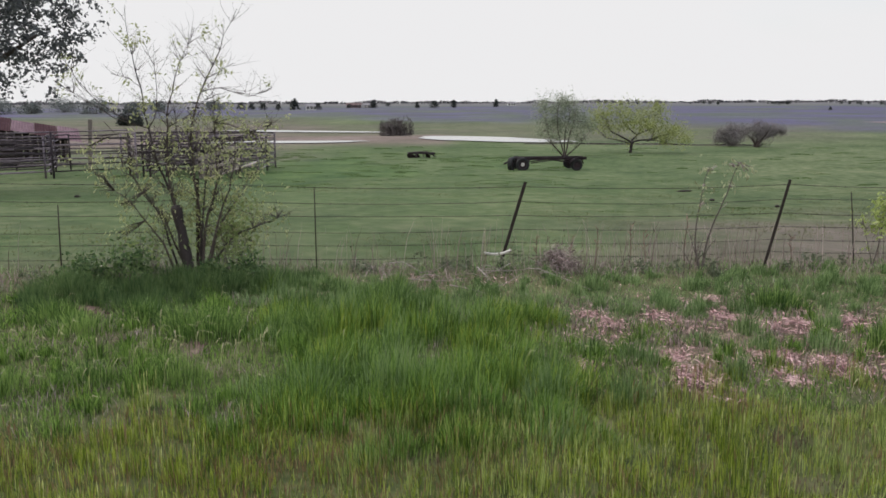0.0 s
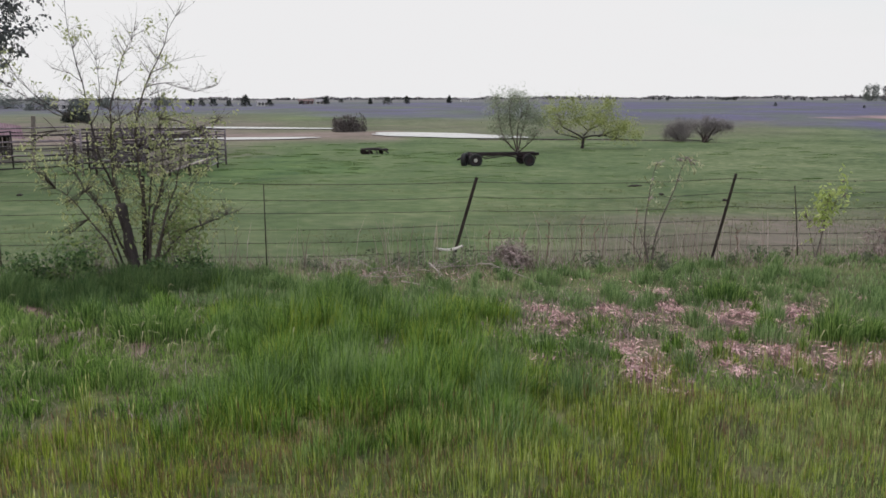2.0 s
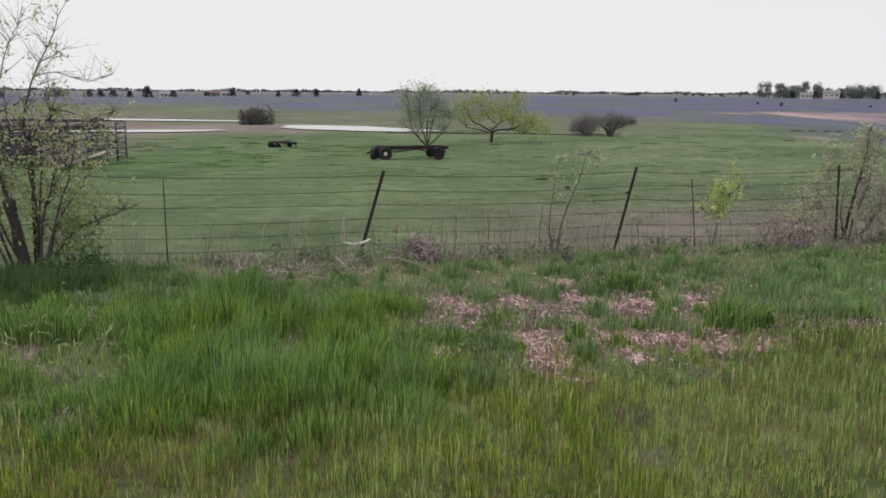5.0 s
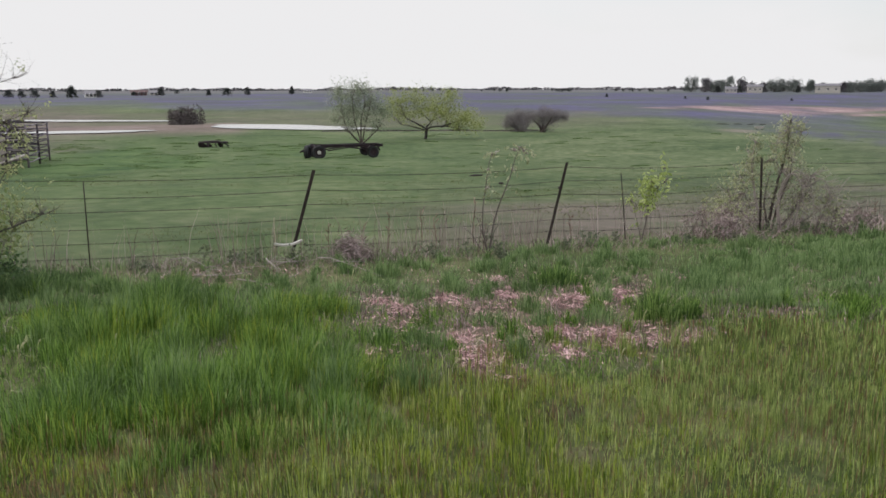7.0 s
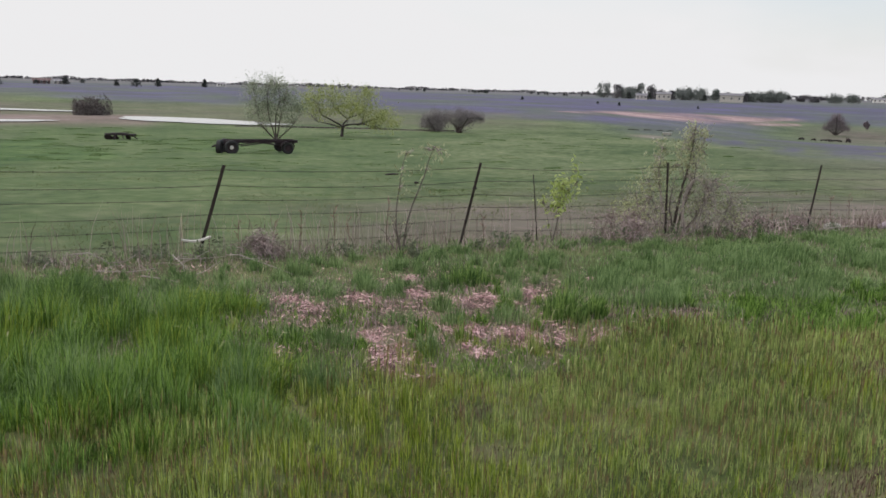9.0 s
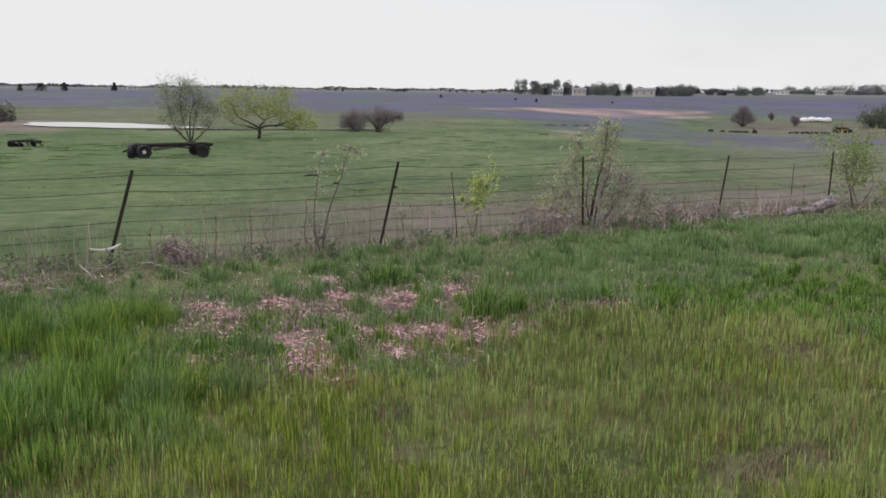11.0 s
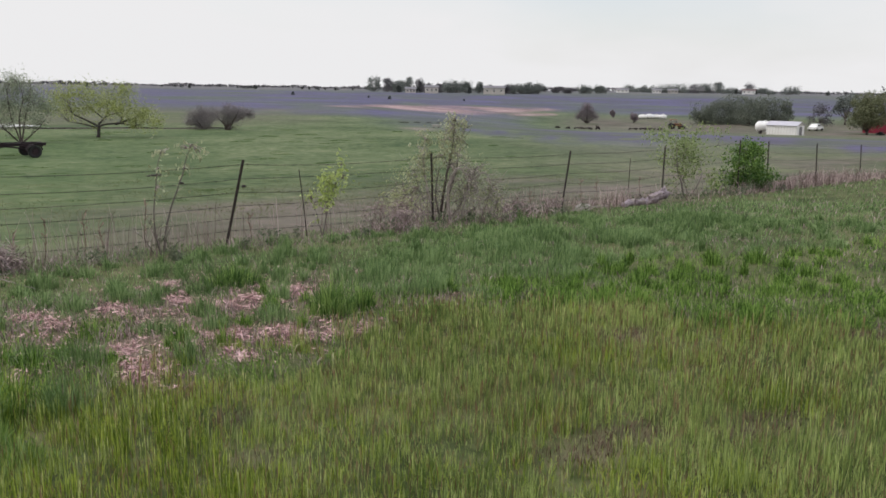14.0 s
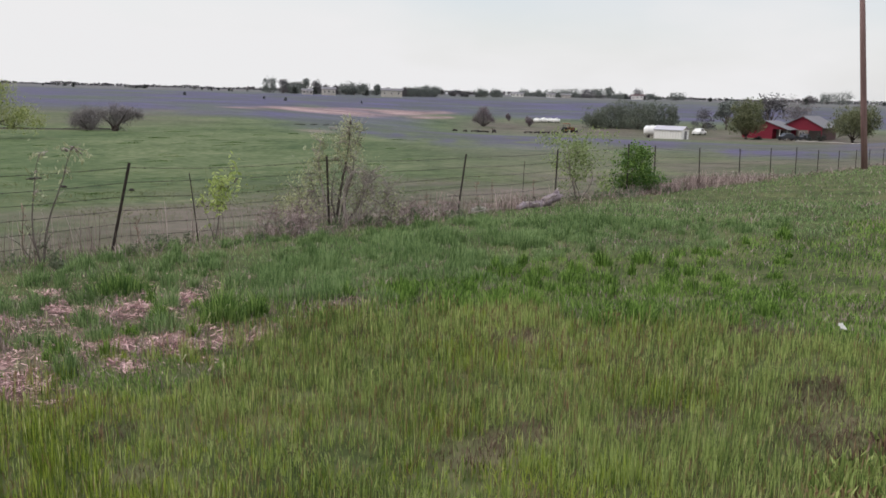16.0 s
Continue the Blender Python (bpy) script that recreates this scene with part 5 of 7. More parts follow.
def build_chips():
    x, y = scatter(130000, -10, 44, 4.6, 9.9, 1.6)
    b = bareness(x, y)
    k = GR.rand(len(x)) < np.maximum(b * 0.9, 0.14 * sparse(x, y) + 0.06 * (across(x, y) > 5.6) * value_noise(x, y, 0.6, 23))
    x, y = x[k], y[k]
    n = len(x)
    a, L, W = GR.uniform(0, 2 * np.pi, n), GR.uniform(0.02, 0.085, n), GR.uniform(0.004, 0.012, n)
    p = np.stack([x, y, height(x, y) + GR.uniform(0.003, 0.032, n)], -1)
    d = np.stack([np.cos(a), np.sin(a), GR.uniform(-0.35, 0.35, n)], -1) * L[:, None] / 2
    s = np.stack([-np.sin(a), np.cos(a), GR.uniform(-0.4, 0.4, n)], -1) * W[:, None] / 2
    co = np.stack([p - d, p + s, p + d, p - s], 1).reshape(-1, 3)
    ob = sheet_mesh("wood_chips", co, np.arange(n)[:, None] * 4 + np.arange(4), np.zeros((0, 3), int), M["chip"])
    tagged(ob, "pinkish dry leaf litter and chips on bare soil", "litter", kind="stuff")


build_chips()


# ---------------- the pipe corral and the rusted shed ----------------
def corral_panel(length, high, rails, seed):
    """One panel of a pipe corral: a post and its rails, running along x."""
    rng = random.Random(seed)
    top = tagged(new("corral_panel"), "rusted steel pipe corral panel", "fence panel", "corral panels")
    tubes("post", [([(0, 0, -0.3), (0, 0, high + 0.03)], [0.05, 0.05])], M["pipe"], top, sides=8)
    for k in range(rails):
        z = 0.30 + (high - 0.30) * k / (rails - 1)
        s = rng.uniform(-0.06, 0.06)
        tubes("rail", [([(0, 0, z), (length / 2, 0, z - 0.02 + s), (length, 0, z + s)], [0.033, 0.033, 0.033])], M["pipe"], top, sides=6)
    return top


def build_corral():
    kinds = {}
    runs = [((-34, 45.0), (-20.6, 45.2), 2.2), ((-20.6, 45.2), (-20.2, 41.5), 2.1), ((-20.2, 41.5), (-12.6, 43.0), 2.1), ((-12.6, 43.0), (-11.4, 49.5), 2.0), ((-11.4, 49.5), (-21, 53.5), 2.0), ((-21, 53.5), (-33, 54.0), 2.0), ((-18.4, 42.0), (-17.4, 52.0), 2.0), ((-15.6, 42.3), (-14.6, 51.0), 2.0), ((-18.2, 45.5), (-12.2, 46.5), 2.0), ((-25.5, 45.3), (-24.6, 53.6), 2.0), ((-20.5, 48.5), (-15.0, 48.8), 1.9), ((-14.0, 42.8), (-13.2, 48.0), 1.9), ((-32.0, 49.5), (-25.0, 49.5), 2.0), ((-19.8, 43.4), (-13.0, 44.6), 1.95), ((-19.5, 50.6), (-12.0, 51.0), 2.0), ((-16.9, 42.2), (-16.2, 51.4), 1.95), ((-19.4, 42.0), (-18.6, 46.0), 1.9), ((-33.5, 46.8), (-26.0, 46.6), 1.7)]
    for (a0, r0), (a1, r1), high in runs:
        p, q = Vector(polar(a0, r0)), Vector(polar(a1, r1))
        n = max(1, round((q - p).length / 3.2))
        ln = round((q - p).length / n, 2)
        key = (ln, high)
        turn = math.degrees(math.atan2(q.y - p.y, q.x - p.x))
        for i in range(n):
            c = p + (q - p) * (i / n)
            z = min(gz(c.x, c.y), gz(*(p + (q - p) * ((i + 1) / n)))) + 0.03
            m = pose(c.x, c.y, z, 0, 0, turn)
            if key in kinds:
                copy_thing(kinds[key], m)
            else:
                kinds[key] = corral_panel(ln, high, 7, len(kinds))
                kinds[key].matrix_basis = m
    # the loading chute: planked sides and a sloping ramp
    x, y = polar(-14.6, 39.6)
    ch = thing("loading_chute", x, y, None, 16, "grey planked cattle loading chute with a sloping ramp", "loading chute", "")
    for side in (-0.4, 0.4):
        for k in range(4):
            bm = bmesh.new()
            box(bm, -1.3, side - 0.02, -0.06, 0.6, side + 0.02, 0.08, 0.008)
            bmesh.ops.transform(bm, matrix=pose(0, 0, 0.45 + 0.27 * k, 0, -16), verts=bm.verts)
            part("plank", bm, M["pale_bark"] if k % 2 else M["timber"], ch)
        for px in (-1.2, -0.3, 0.55):
            bm = bmesh.new()
            box(bm, px - 0.05, side + 0.02, -0.3, px + 0.05, side + 0.1, 1.1 + 0.28 * px + 0.35, 0.01)
            part("post", bm, M["dark_wood"], ch)
    bm = bmesh.new()
    box(bm, -1.3, -0.38, -0.05, 1.3, 0.38, 0.0, 0.01)
    bmesh.ops.transform(bm, matrix=pose(0.1, 0, 0.35, 0, -17), verts=bm.verts)
    part("ramp", bm, M["pale_bark"], ch, "pale worn ramp boards")


build_corral()


def build_old_shed():
    x, y = polar(-27.2, 60.0)
    shed = thing("shed", x, y, None, 27, "low open shed with a rusted sheet-metal roof", "shed", scale=0.9)
    for px in (-3.6, -1.2, 1.2, 3.6):
        for py in (-1.6, 1.9):
            bm = bmesh.new()
            box(bm, px - 0.07, py - 0.07, -0.4, px + 0.07, py + 0.07, 2.75 - 0.19 * (px + 3.6) + 0.13 * py, 0.01)
            part("post", bm, M["timber"], shed)
    for k in range(6):
        bm = bmesh.new()
        x0 = -4.4 + k * 1.5
        ridge = []
        for j in range(33):
            px, pz = x0 + j * 1.49 / 32, (0.0, 0.022, 0.03, 0.022)[j % 4]
            ridge.append([bm.verts.new((px, py, pz + dz)) for py, dz in ((-2.3, 0), (2.4, 0), (2.4, 0.006), (-2.3, 0.006))])
        for p, q in zip(ridge, ridge[1:]):
            for j in range(4):
                bm.faces.new((p[j], p[(j + 1) % 4], q[(j + 1) % 4], q[j]))
        bm.faces.new(ridge[0][::-1])
        bm.faces.new(ridge[-1])
        bmesh.ops.transform(bm, matrix=Matrix.Translation((0, 0, 2.85)) @ Euler((radians(8 + (k % 3)), radians(10.5), 0)).to_matrix().to_4x4(), verts=bm.verts)
        part("roof_sheet", bm, M["roof_mauve" if k % 2 else "roof_red"], shed)
    for k in range(16):
        bm = bmesh.new()
        box(bm, -4.2 + k * 0.5, 1.95, 0.1, -4.2 + k * 0.5 + 0.46, 2.0, 3.15 - k * 0.092, 0.01)
        part("wall_board", bm, M["dark_wood"], shed)
    # round hay bales in its shade
    for px, py in ((-3.0, 0.0), (-1.6, 0.3), (-0.1, -0.2)):
        bm = bmesh.new()
        bmesh.ops.create_cone(bm, cap_ends=True, segments=20, radius1=0.72, radius2=0.72, depth=1.25)
        bmesh.ops.bevel(bm, geom=[e for e in bm.edges if abs(e.verts[0].co.z - e.verts[1].co.z) < 0.01], offset=0.08, segments=2, affect="EDGES")
        ob = part("hay_bale", bm, M["dark_wood"], None)
        ob.matrix_basis = shed.matrix_basis @ pose(px, py, 0.7, 90, 0, 8)
        tagged(ob, "dark weathered round hay bale under the shed roof", "hay bale", "hay bales")
    bm = bmesh.new()
    box(bm, -0.12, -0.05, -0.3, 0.12, 0.05, 2.9, 0.015)
    ob = part("gate_post", bm, M["timber"], None)
    ob.matrix_basis = pose(*polar(-22.9, 55), gz(*polar(-22.9, 55)), 0, 4, 20)
    tagged(ob, "weathered grey wooden gate post by the corral", "post")


build_old_shed()


# ---------------- the abandoned trailer chassis and scrap ----------------
def wheel(parent, x, y, r, w, hub, tilt=0):
    bm = bmesh.new()
    prof = [(r * 0.6, -w * 0.42), (r * 0.72, -w * 0.5), (r * 0.94, -w * 0.46), (r, -w * 0.3), (r, w * 0.3), (r * 0.94, w * 0.46), (r * 0.72, w * 0.5), (r * 0.6, w * 0.42)]
    rings = []
    for k in range(24):
        a = 2 * math.pi * k / 24
        rings.append([bm.verts.new((q * math.cos(a), t, q * math.sin(a))) for q, t in prof])
    for k in range(24):
        A, B = rings[k], rings[(k + 1) % 24]
        for i in range(len(prof)):
            j = (i + 1) % len(prof)
            bm.faces.new((A[i], A[j], B[j], B[i]))
    tyre = part("wheel", bm, M["rubber"], parent, "worn black tyre")
    tyre.matrix_basis = pose(x, y, r - 0.04, 0, 0, tilt)
    bm = bmesh.new()
    bmesh.ops.create_cone(bm, cap_ends=True, segments=20, radius1=r * 0.6, radius2=r * 0.6, depth=w * 0.4, matrix=Euler((radians(90), 0, 0)).to_matrix().to_4x4())
    part("rim", bm, M["rust"], tyre, "rusted steel rim")
    bm = bmesh.new()
    bmesh.ops.create_cone(bm, cap_ends=True, segments=14, radius1=r * 0.34, radius2=r * 0.26, depth=w * 0.75, matrix=Euler((radians(90), 0, 0)).to_matrix().to_4x4())
    part("hub", bm, hub, tyre, "wheel hub")


def build_trailer():
    tr = thing("trailer_chassis", *polar(6.85, 46.0), None, 6, "rusted bare trailer chassis with old tyres in grass", "trailer")
    tr.matrix_basis = tr.matrix_basis @ Matrix.Translation((0, 0, 0.02))
    for y in (-0.42, 0.42):
        bm = bmesh.new()
        box(bm, -1.6, y - 0.06, 0.53, 2.15, y + 0.06, 0.555)
        box(bm, -1.6, y - 0.02, 0.555, 2.15, y + 0.02, 0.645)
        box(bm, -1.6, y - 0.06, 0.645, 2.15, y + 0.06, 0.67)
        part("frame_rail", bm, M["rust"], tr)
    for x in (-1.5, -0.7, 0.1, 1.1, 2.05):
        bm = bmesh.new()
        box(bm, x - 0.05, -0.40, 0.56, x + 0.05, 0.40, 0.64, 0.01)
        part("cross_member", bm, M["rust"], tr)
    for x in (-1.45, 1.5):
        tubes("axle", [([(x, -0.82, 0.34), (x, 0.82, 0.34)], [0.055, 0.055])], M["rust"], tr)
        for y in (-0.42, 0.42):
            tubes("leaf_spring", [([(x - 0.5, y, 0.52), (x, y, 0.38), (x + 0.5, y, 0.52)], [0.03, 0.045, 0.03])], M["rust"], tr)
    for x, y, hub in ((-1.45, -0.85, M["hub"]), (-1.45, 0.85, M["rust"]), (1.5, -0.85, M["rust"]), (1.5, 0.85, M["rust"])):
        wheel(tr, x, y, 0.36 if x < 0 else 0.31, 0.24, hub)
    wheel(tr, -2.0, -0.55, 0.37, 0.24, M["rust"], 62)
    for y in (-0.42, 0.42):
        tubes("brace", [([(-0.9, y, 0.36), (0.3, y, 0.52)], [0.03, 0.03]), ([(0.3, y, 0.52), (1.3, y, 0.36)], [0.03, 0.03])], M["rust"], tr)
    bm = bmesh.new()
    for i in range(9):
        a0, a1 = math.pi * (0.05 + 0.9 * i / 9), math.pi * (0.05 + 0.9 * (i + 1) / 9)
        q = [(1.5 + 0.37 * math.cos(a), 0.28 + 0.37 * math.sin(a)) for a in (a0, a1)]
        vs = [bm.verts.new((q[0][0], y, q[0][1])) for y in (-1.0, -0.7)] + [bm.verts.new((q[1][0], y, q[1][1])) for y in (-0.7, -1.0)]
        bm.faces.new(vs)
    bmesh.ops.solidify(bm, geom=bm.faces[:], thickness=0.012)
    part("fender", bm, M["rust"], tr)
    tubes("drawbar", [([(-1.6, -0.4, 0.6), (-2.3, 0, 0.30)], [0.045, 0.04]), ([(-1.6, 0.4, 0.6), (-2.3, 0, 0.30)], [0.045, 0.04])], M["rust"], tr)


build_trailer()


def build_scrap():
    x, y = polar(-1.55, 60.5)
    rng = random.Random(8)
    sc = thing("disc_harrow", x, y, gz(x, y) - 0.06, 12, "rusted old farm harrow lying in the pasture", "farm implement")
    for yy in (-0.35, 0.35):
        tubes("frame_bar", [([(-0.95, yy, 0.42), (0.95, yy, 0.36)], [0.05, 0.05])], M["rust"], sc)
    for k in range(4):
        xx = -0.9 + k * 0.6
        tubes("cross_bar", [([(xx, -0.4, 0.4), (xx, 0.4, 0.4)], [0.04, 0.04])], M["rust"], sc)
    for k in range(8):
        bm = bmesh.new()
        bmesh.ops.create_cone(bm, cap_ends=True, segments=16, radius1=0.24, radius2=0.2, depth=0.03, matrix=Euler((0, radians(90 + rng.uniform(-12, 12)), 0.3)).to_matrix().to_4x4())
        ob = part("disc", bm, M["rust"], sc)
        ob.matrix_basis = pose(-0.95 + k * 0.27 + rng.uniform(-0.1, 0.1), rng.uniform(-0.4, 0.4), 0.20 + rng.uniform(-0.05, 0.06), rng.uniform(-40, 40), rng.uniform(-55, 30), rng.uniform(-40, 40))
    for k in range(3):
        bm = bmesh.new()
        box(bm, -0.75 + 0.1 * k, -0.34 + k * 0.24, 0.46, 0.35 + 0.12 * k, -0.14 + k * 0.24, 0.50, 0.008)
        part("plank", bm, M["dark_wood"], sc, "dark weathered plank")
    tubes("lever", [([(0.3, 0, 0.4), (0.75, 0.1, 0.30), (1.1, 0.1, 0.1)], [0.04, 0.04, 0.03])], M["rust"], sc)


build_scrap()


# ---------------- shrubs, sticks and litter along the fence ----------------
def sapling(u, v, h, w, seed, label, leaf, n, size, stems=2, radius=0.012, levels=1, cluster=0.05, name="sapling", wander=0.14, fork=3, bark="bark_grey", **more):
    x, y = at_fence(u, v)
    return tree(name, x, y, label, name, seed, stems, h, w, levels, n, size, M[bark], M[leaf], cluster, radius, fork, wander, 0.12, **more)


x, y = at_fence(4.9, 10.0)
limbed("sapling", x, y, -25, "two thin pale saplings with few leaves by the fence", "sapling", 61,
       [[(0.1, 0.0), (0.03, 0.46), (0.1, 0.98), (0.17, 1.33)], [(0.12, 0.0), (0.18, 0.46), (0.35, 0.94), (0.47, 1.31), (0.54, 1.4)], [(0.11, 0.0), (-0.01, 0.31), (-0.06, 0.46)], [(0.12, 0.0), (0.2, 0.27), (0.27, 0.39)], [(0.1, 0.0), (0.08, 0.12), (0.14, 0.42)], [(0.05, 0.0), (-0.1, 0.2), (-0.2, 0.3)], [(0.15, 0.0), (0.3, 0.15), (0.42, 0.2)]],
       0.014, [(0.17, 1.31, 0.06), (0.4, 1.37, 0.06), (0.54, 1.39, 0.06), (0.12, 1.09, 0.05), (0.61, 1.3, 0.04), (0.42, 1.1, 0.04), (0.1, 0.85, 0.04)],
       130, 0.075, M["bark_grey"], M["twig_pale"], M["leaf_cream"], 0.12, 4.0, 0.16, 0.04, fine=0.0045)
x, y = at_fence(7.85, 10.0)
limbed("sapling", x, y, -25, "small sapling with bright yellow-green leaves", "sapling", 63,
       [[(-0.25, 0.0), (-0.19, 0.4), (-0.16, 0.79), (0.05, 1.13)], [(-0.25, 0.0), (-0.3, 0.23), (-0.41, 0.64)], [(-0.17, 0.53), (-0.05, 0.75), (0.1, 0.92)]],
       0.011, [(-0.12, 0.87, 0.14), (-0.18, 0.68, 0.1), (0.04, 1.12, 0.06), (0.1, 0.92, 0.07), (-0.41, 0.64, 0.06), (-0.19, 0.53, 0.09), (-0.05, 0.79, 0.1), (-0.33, 0.5, 0.06)],
       400, 0.078, M["bark_grey"], M["bark_grey"], M["leaf_lime"], 0.1, 5.0, 0.2, 0.1, fine=0.003)


def dead_stalk(u, v, h, seed):
    """A dead upright weed: one stalk with short side shoots and seed clusters."""
    rng = random.Random(seed)
    x, y = at_fence(u, v)
    top = thing("dead_weed", x, y, None, rng.uniform(0, 360), "red-brown dead weed stalk standing at the fence", "weed", "dead weed stalks")
    lean = rng.uniform(-0.1, 0.1)
    stalk = [Vector((lean * t * h, 0.02 * math.sin(5 * t), h * t - 0.04)) for t in (0, 0.3, 0.6, 0.85, 1.0)]
    tubes("stalk", [(stalk, [0.0055, 0.005, 0.0045, 0.004, 0.0025])], M["dock"], top)
    for _ in range(7):
        t = rng.uniform(0.35, 1.0)
        p, a = Vector((lean * t * h, 0, h * t - 0.04)), rng.uniform(0, 6.283)
        tubes("seed_spike", [([p, p + Vector((math.cos(a) * 0.05, math.sin(a) * 0.05, 0.06))], [0.003, 0.005])], M["dock"], top, sides=4)


for k, (u, v, h) in enumerate(((4.15, 10.3, 0.62), (4.35, 10.25, 0.5), (3.7, 10.35, 0.55), (5.05, 10.5, 0.7), (2.9, 10.35, 0.45), (3.3, 10.2, 0.42), (6.5, 10.3, 0.4), (14.4, 10.3, 0.6), (15.1, 10.4, 0.65), (12.6, 10.2, 0.55), (16.6, 10.3, 0.6), (9.0, 10.35, 0.5))):
    dead_stalk(u, v, h, 500 + k)

x, y = at_fence(10.5)
limbed("shrub", x, y, -42, "tangled half-bare shrub grown round a fence post", "shrub", 64,
       [[(-0.24, 0.04), (-0.14, 0.72), (-0.05, 1.23), (0.01, 1.84)], [(-0.30, 0.05), (-0.46, 0.66), (-0.52, 1.13), (-0.5, 1.5)], [(-0.05, 1.2), (0.16, 1.52), (0.2, 1.76)], [(-0.17, 0.05), (-0.08, 0.5), (0.05, 0.9), (0.08, 1.3)], [(-0.11, 0.9), (-0.19, 1.32), (-0.12, 1.65)], [(-0.2, 0.05), (-0.28, 0.5), (-0.22, 1.0)]],
       0.03, [(-0.01, 1.61, 0.16), (0.0, 1.80, 0.10), (-0.1, 1.4, 0.15), (0.2, 1.66, 0.12), (0.12, 1.42, 0.13), (-0.51, 1.42, 0.11), (-0.55, 1.18, 0.13), (-0.5, 0.9, 0.14), (0.06, 1.19, 0.15), (0.1, 0.95, 0.15), (-0.3, 1.1, 0.12)],
       2000, 0.056, (M["bark"], M["pale_bark"], M["bark_grey"]), M["twig_pale"], M["leaf_cream"], 0.25, 16.0, 0.26, 0.14, fine=0.0052)
limbed("shrub", x, y, -42, "thin-stemmed low shoots round the fence post shrub", "shrub", 65,
       [[(-0.12, 0.05), (0.3, 0.55), (0.42, 0.98)], [(-0.07, 0.07), (0.55, 0.38), (0.74, 0.72)], [(-0.26, 0.07), (-0.7, 0.36), (-0.84, 0.66)], [(-0.1, 0.05), (0.2, 0.4), (0.28, 0.85)], [(-0.3, 0.05), (-0.6, 0.5), (-0.7, 0.85)], [(0.2, 0.05), (0.35, 0.4), (0.4, 0.7)], [(0.45, 0.05), (0.6, 0.35), (0.62, 0.6)], [(-0.75, 0.05), (-0.8, 0.3), (-0.95, 0.5)], [(0.7, 0.05), (0.75, 0.3), (0.85, 0.5)]],
       0.011, [(0.44, 0.92, 0.17), (0.3, 0.63, 0.22), (-0.86, 0.5, 0.22), (-0.75, 0.75, 0.18), (0.64, 0.55, 0.22), (-0.95, 0.3, 0.2), (0.8, 0.35, 0.2), (0.2, 0.4, 0.25), (-0.5, 0.4, 0.2)],
       1500, 0.052, (M["bark_grey"], M["pale_bark"]), M["twig_pale"], M["leaf_cream"], 0.35, 17.0, 0.34, 0.06, fine=0.005)
x, y = at_fence(10.5, FENCE_AT - 0.3)
limbed("shrub", x, y, -42, "pale arching dead vine hung over the fence post", "shrub", 79,
       [[(-0.21, 0.05), (-0.29, 0.52), (-0.1, 1.0), (0.13, 0.85), (0.24, 0.39)], [(-0.25, 0.05), (-0.3, 0.6), (-0.12, 0.96), (0.06, 0.75), (0.1, 0.35)], [(-0.1, 0.05), (0.05, 0.6), (0.28, 0.88), (0.42, 0.72), (0.46, 0.4)], [(-0.16, 0.05), (-0.1, 0.3), (-0.12, 0.66)]],
       0.019, [(0.0, 0.85, 0.12)], 200, 0.09, M["pale_bark"], M["twig_pale"], M["twig_pale"], 0.3, 10.0, 0.3, 0.4, 0.06, fine=0.006)
sapling(11.9, 10.1, 0.36, 0.9, 75, "low tangle of dry brown brambles at the fence", "bramble", 700, 0.15, 6, 0.008, 2, 0.04, "shrub", 0.6, 3, narrow=0.06, tilt=1.0)
sapling(8.9, 9.95, 0.42, 1.2, 76, "low tangle of dry brown brambles at the fence", "bramble", 1300, 0.14, 8, 0.007, 2, 0.04, "shrub", 0.6, 3, narrow=0.06, tilt=1.2)
sapling(3.05, 9.9, 0.27, 0.6, 77, "low tangle of dry brown brambles at the fence", "bramble", 1000, 0.14, 8, 0.007, 2, 0.04, "shrub", 0.6, 3, narrow=0.06, tilt=1.2)
sapling(13.0, 10.0, 0.36, 0.6, 78, "low tangle of dry brown brambles at the fence", "bramble", 420, 0.14, 5, 0.007, 2, 0.04, "shrub", 0.6, 3, narrow=0.06, tilt=1.2)
sapling(9.4, 10.2, 0.95, 0.9, 68, "low bush with pale spring leaves by the fence", "leaf_spring", 700, 0.04, 4, 0.009, 2, 0.06, "shrub", 0.3)
sapling(18.7, 10.3, 1.75, 2.1, 66, "slender young tree with feathery pale green leaves", "leaf_fresh", 2300, 0.075, 4, 0.02, 2, 0.09, "tree", 0.5, 4, tilt=0.7, even=0.6)
x, y = at_fence(21.7, 10.3)
crown_tree("bush", x, y, "dense bright green bush growing through the fence", 67, 1.55, 1.3, 0.12, 4300, 0.066, M["leaf_bright"], M["bark"], "bush", lumps=22, low=0.1)
x, y = at_fence(21.9, 10.15)
crown_tree("bush", x, y, "dark leafy undergrowth below the green bush", 68, 1.7, 0.5, 0.03, 1500, 0.06, M["leaf_green"], M["bark"], "bush", lumps=12, low=0.0)

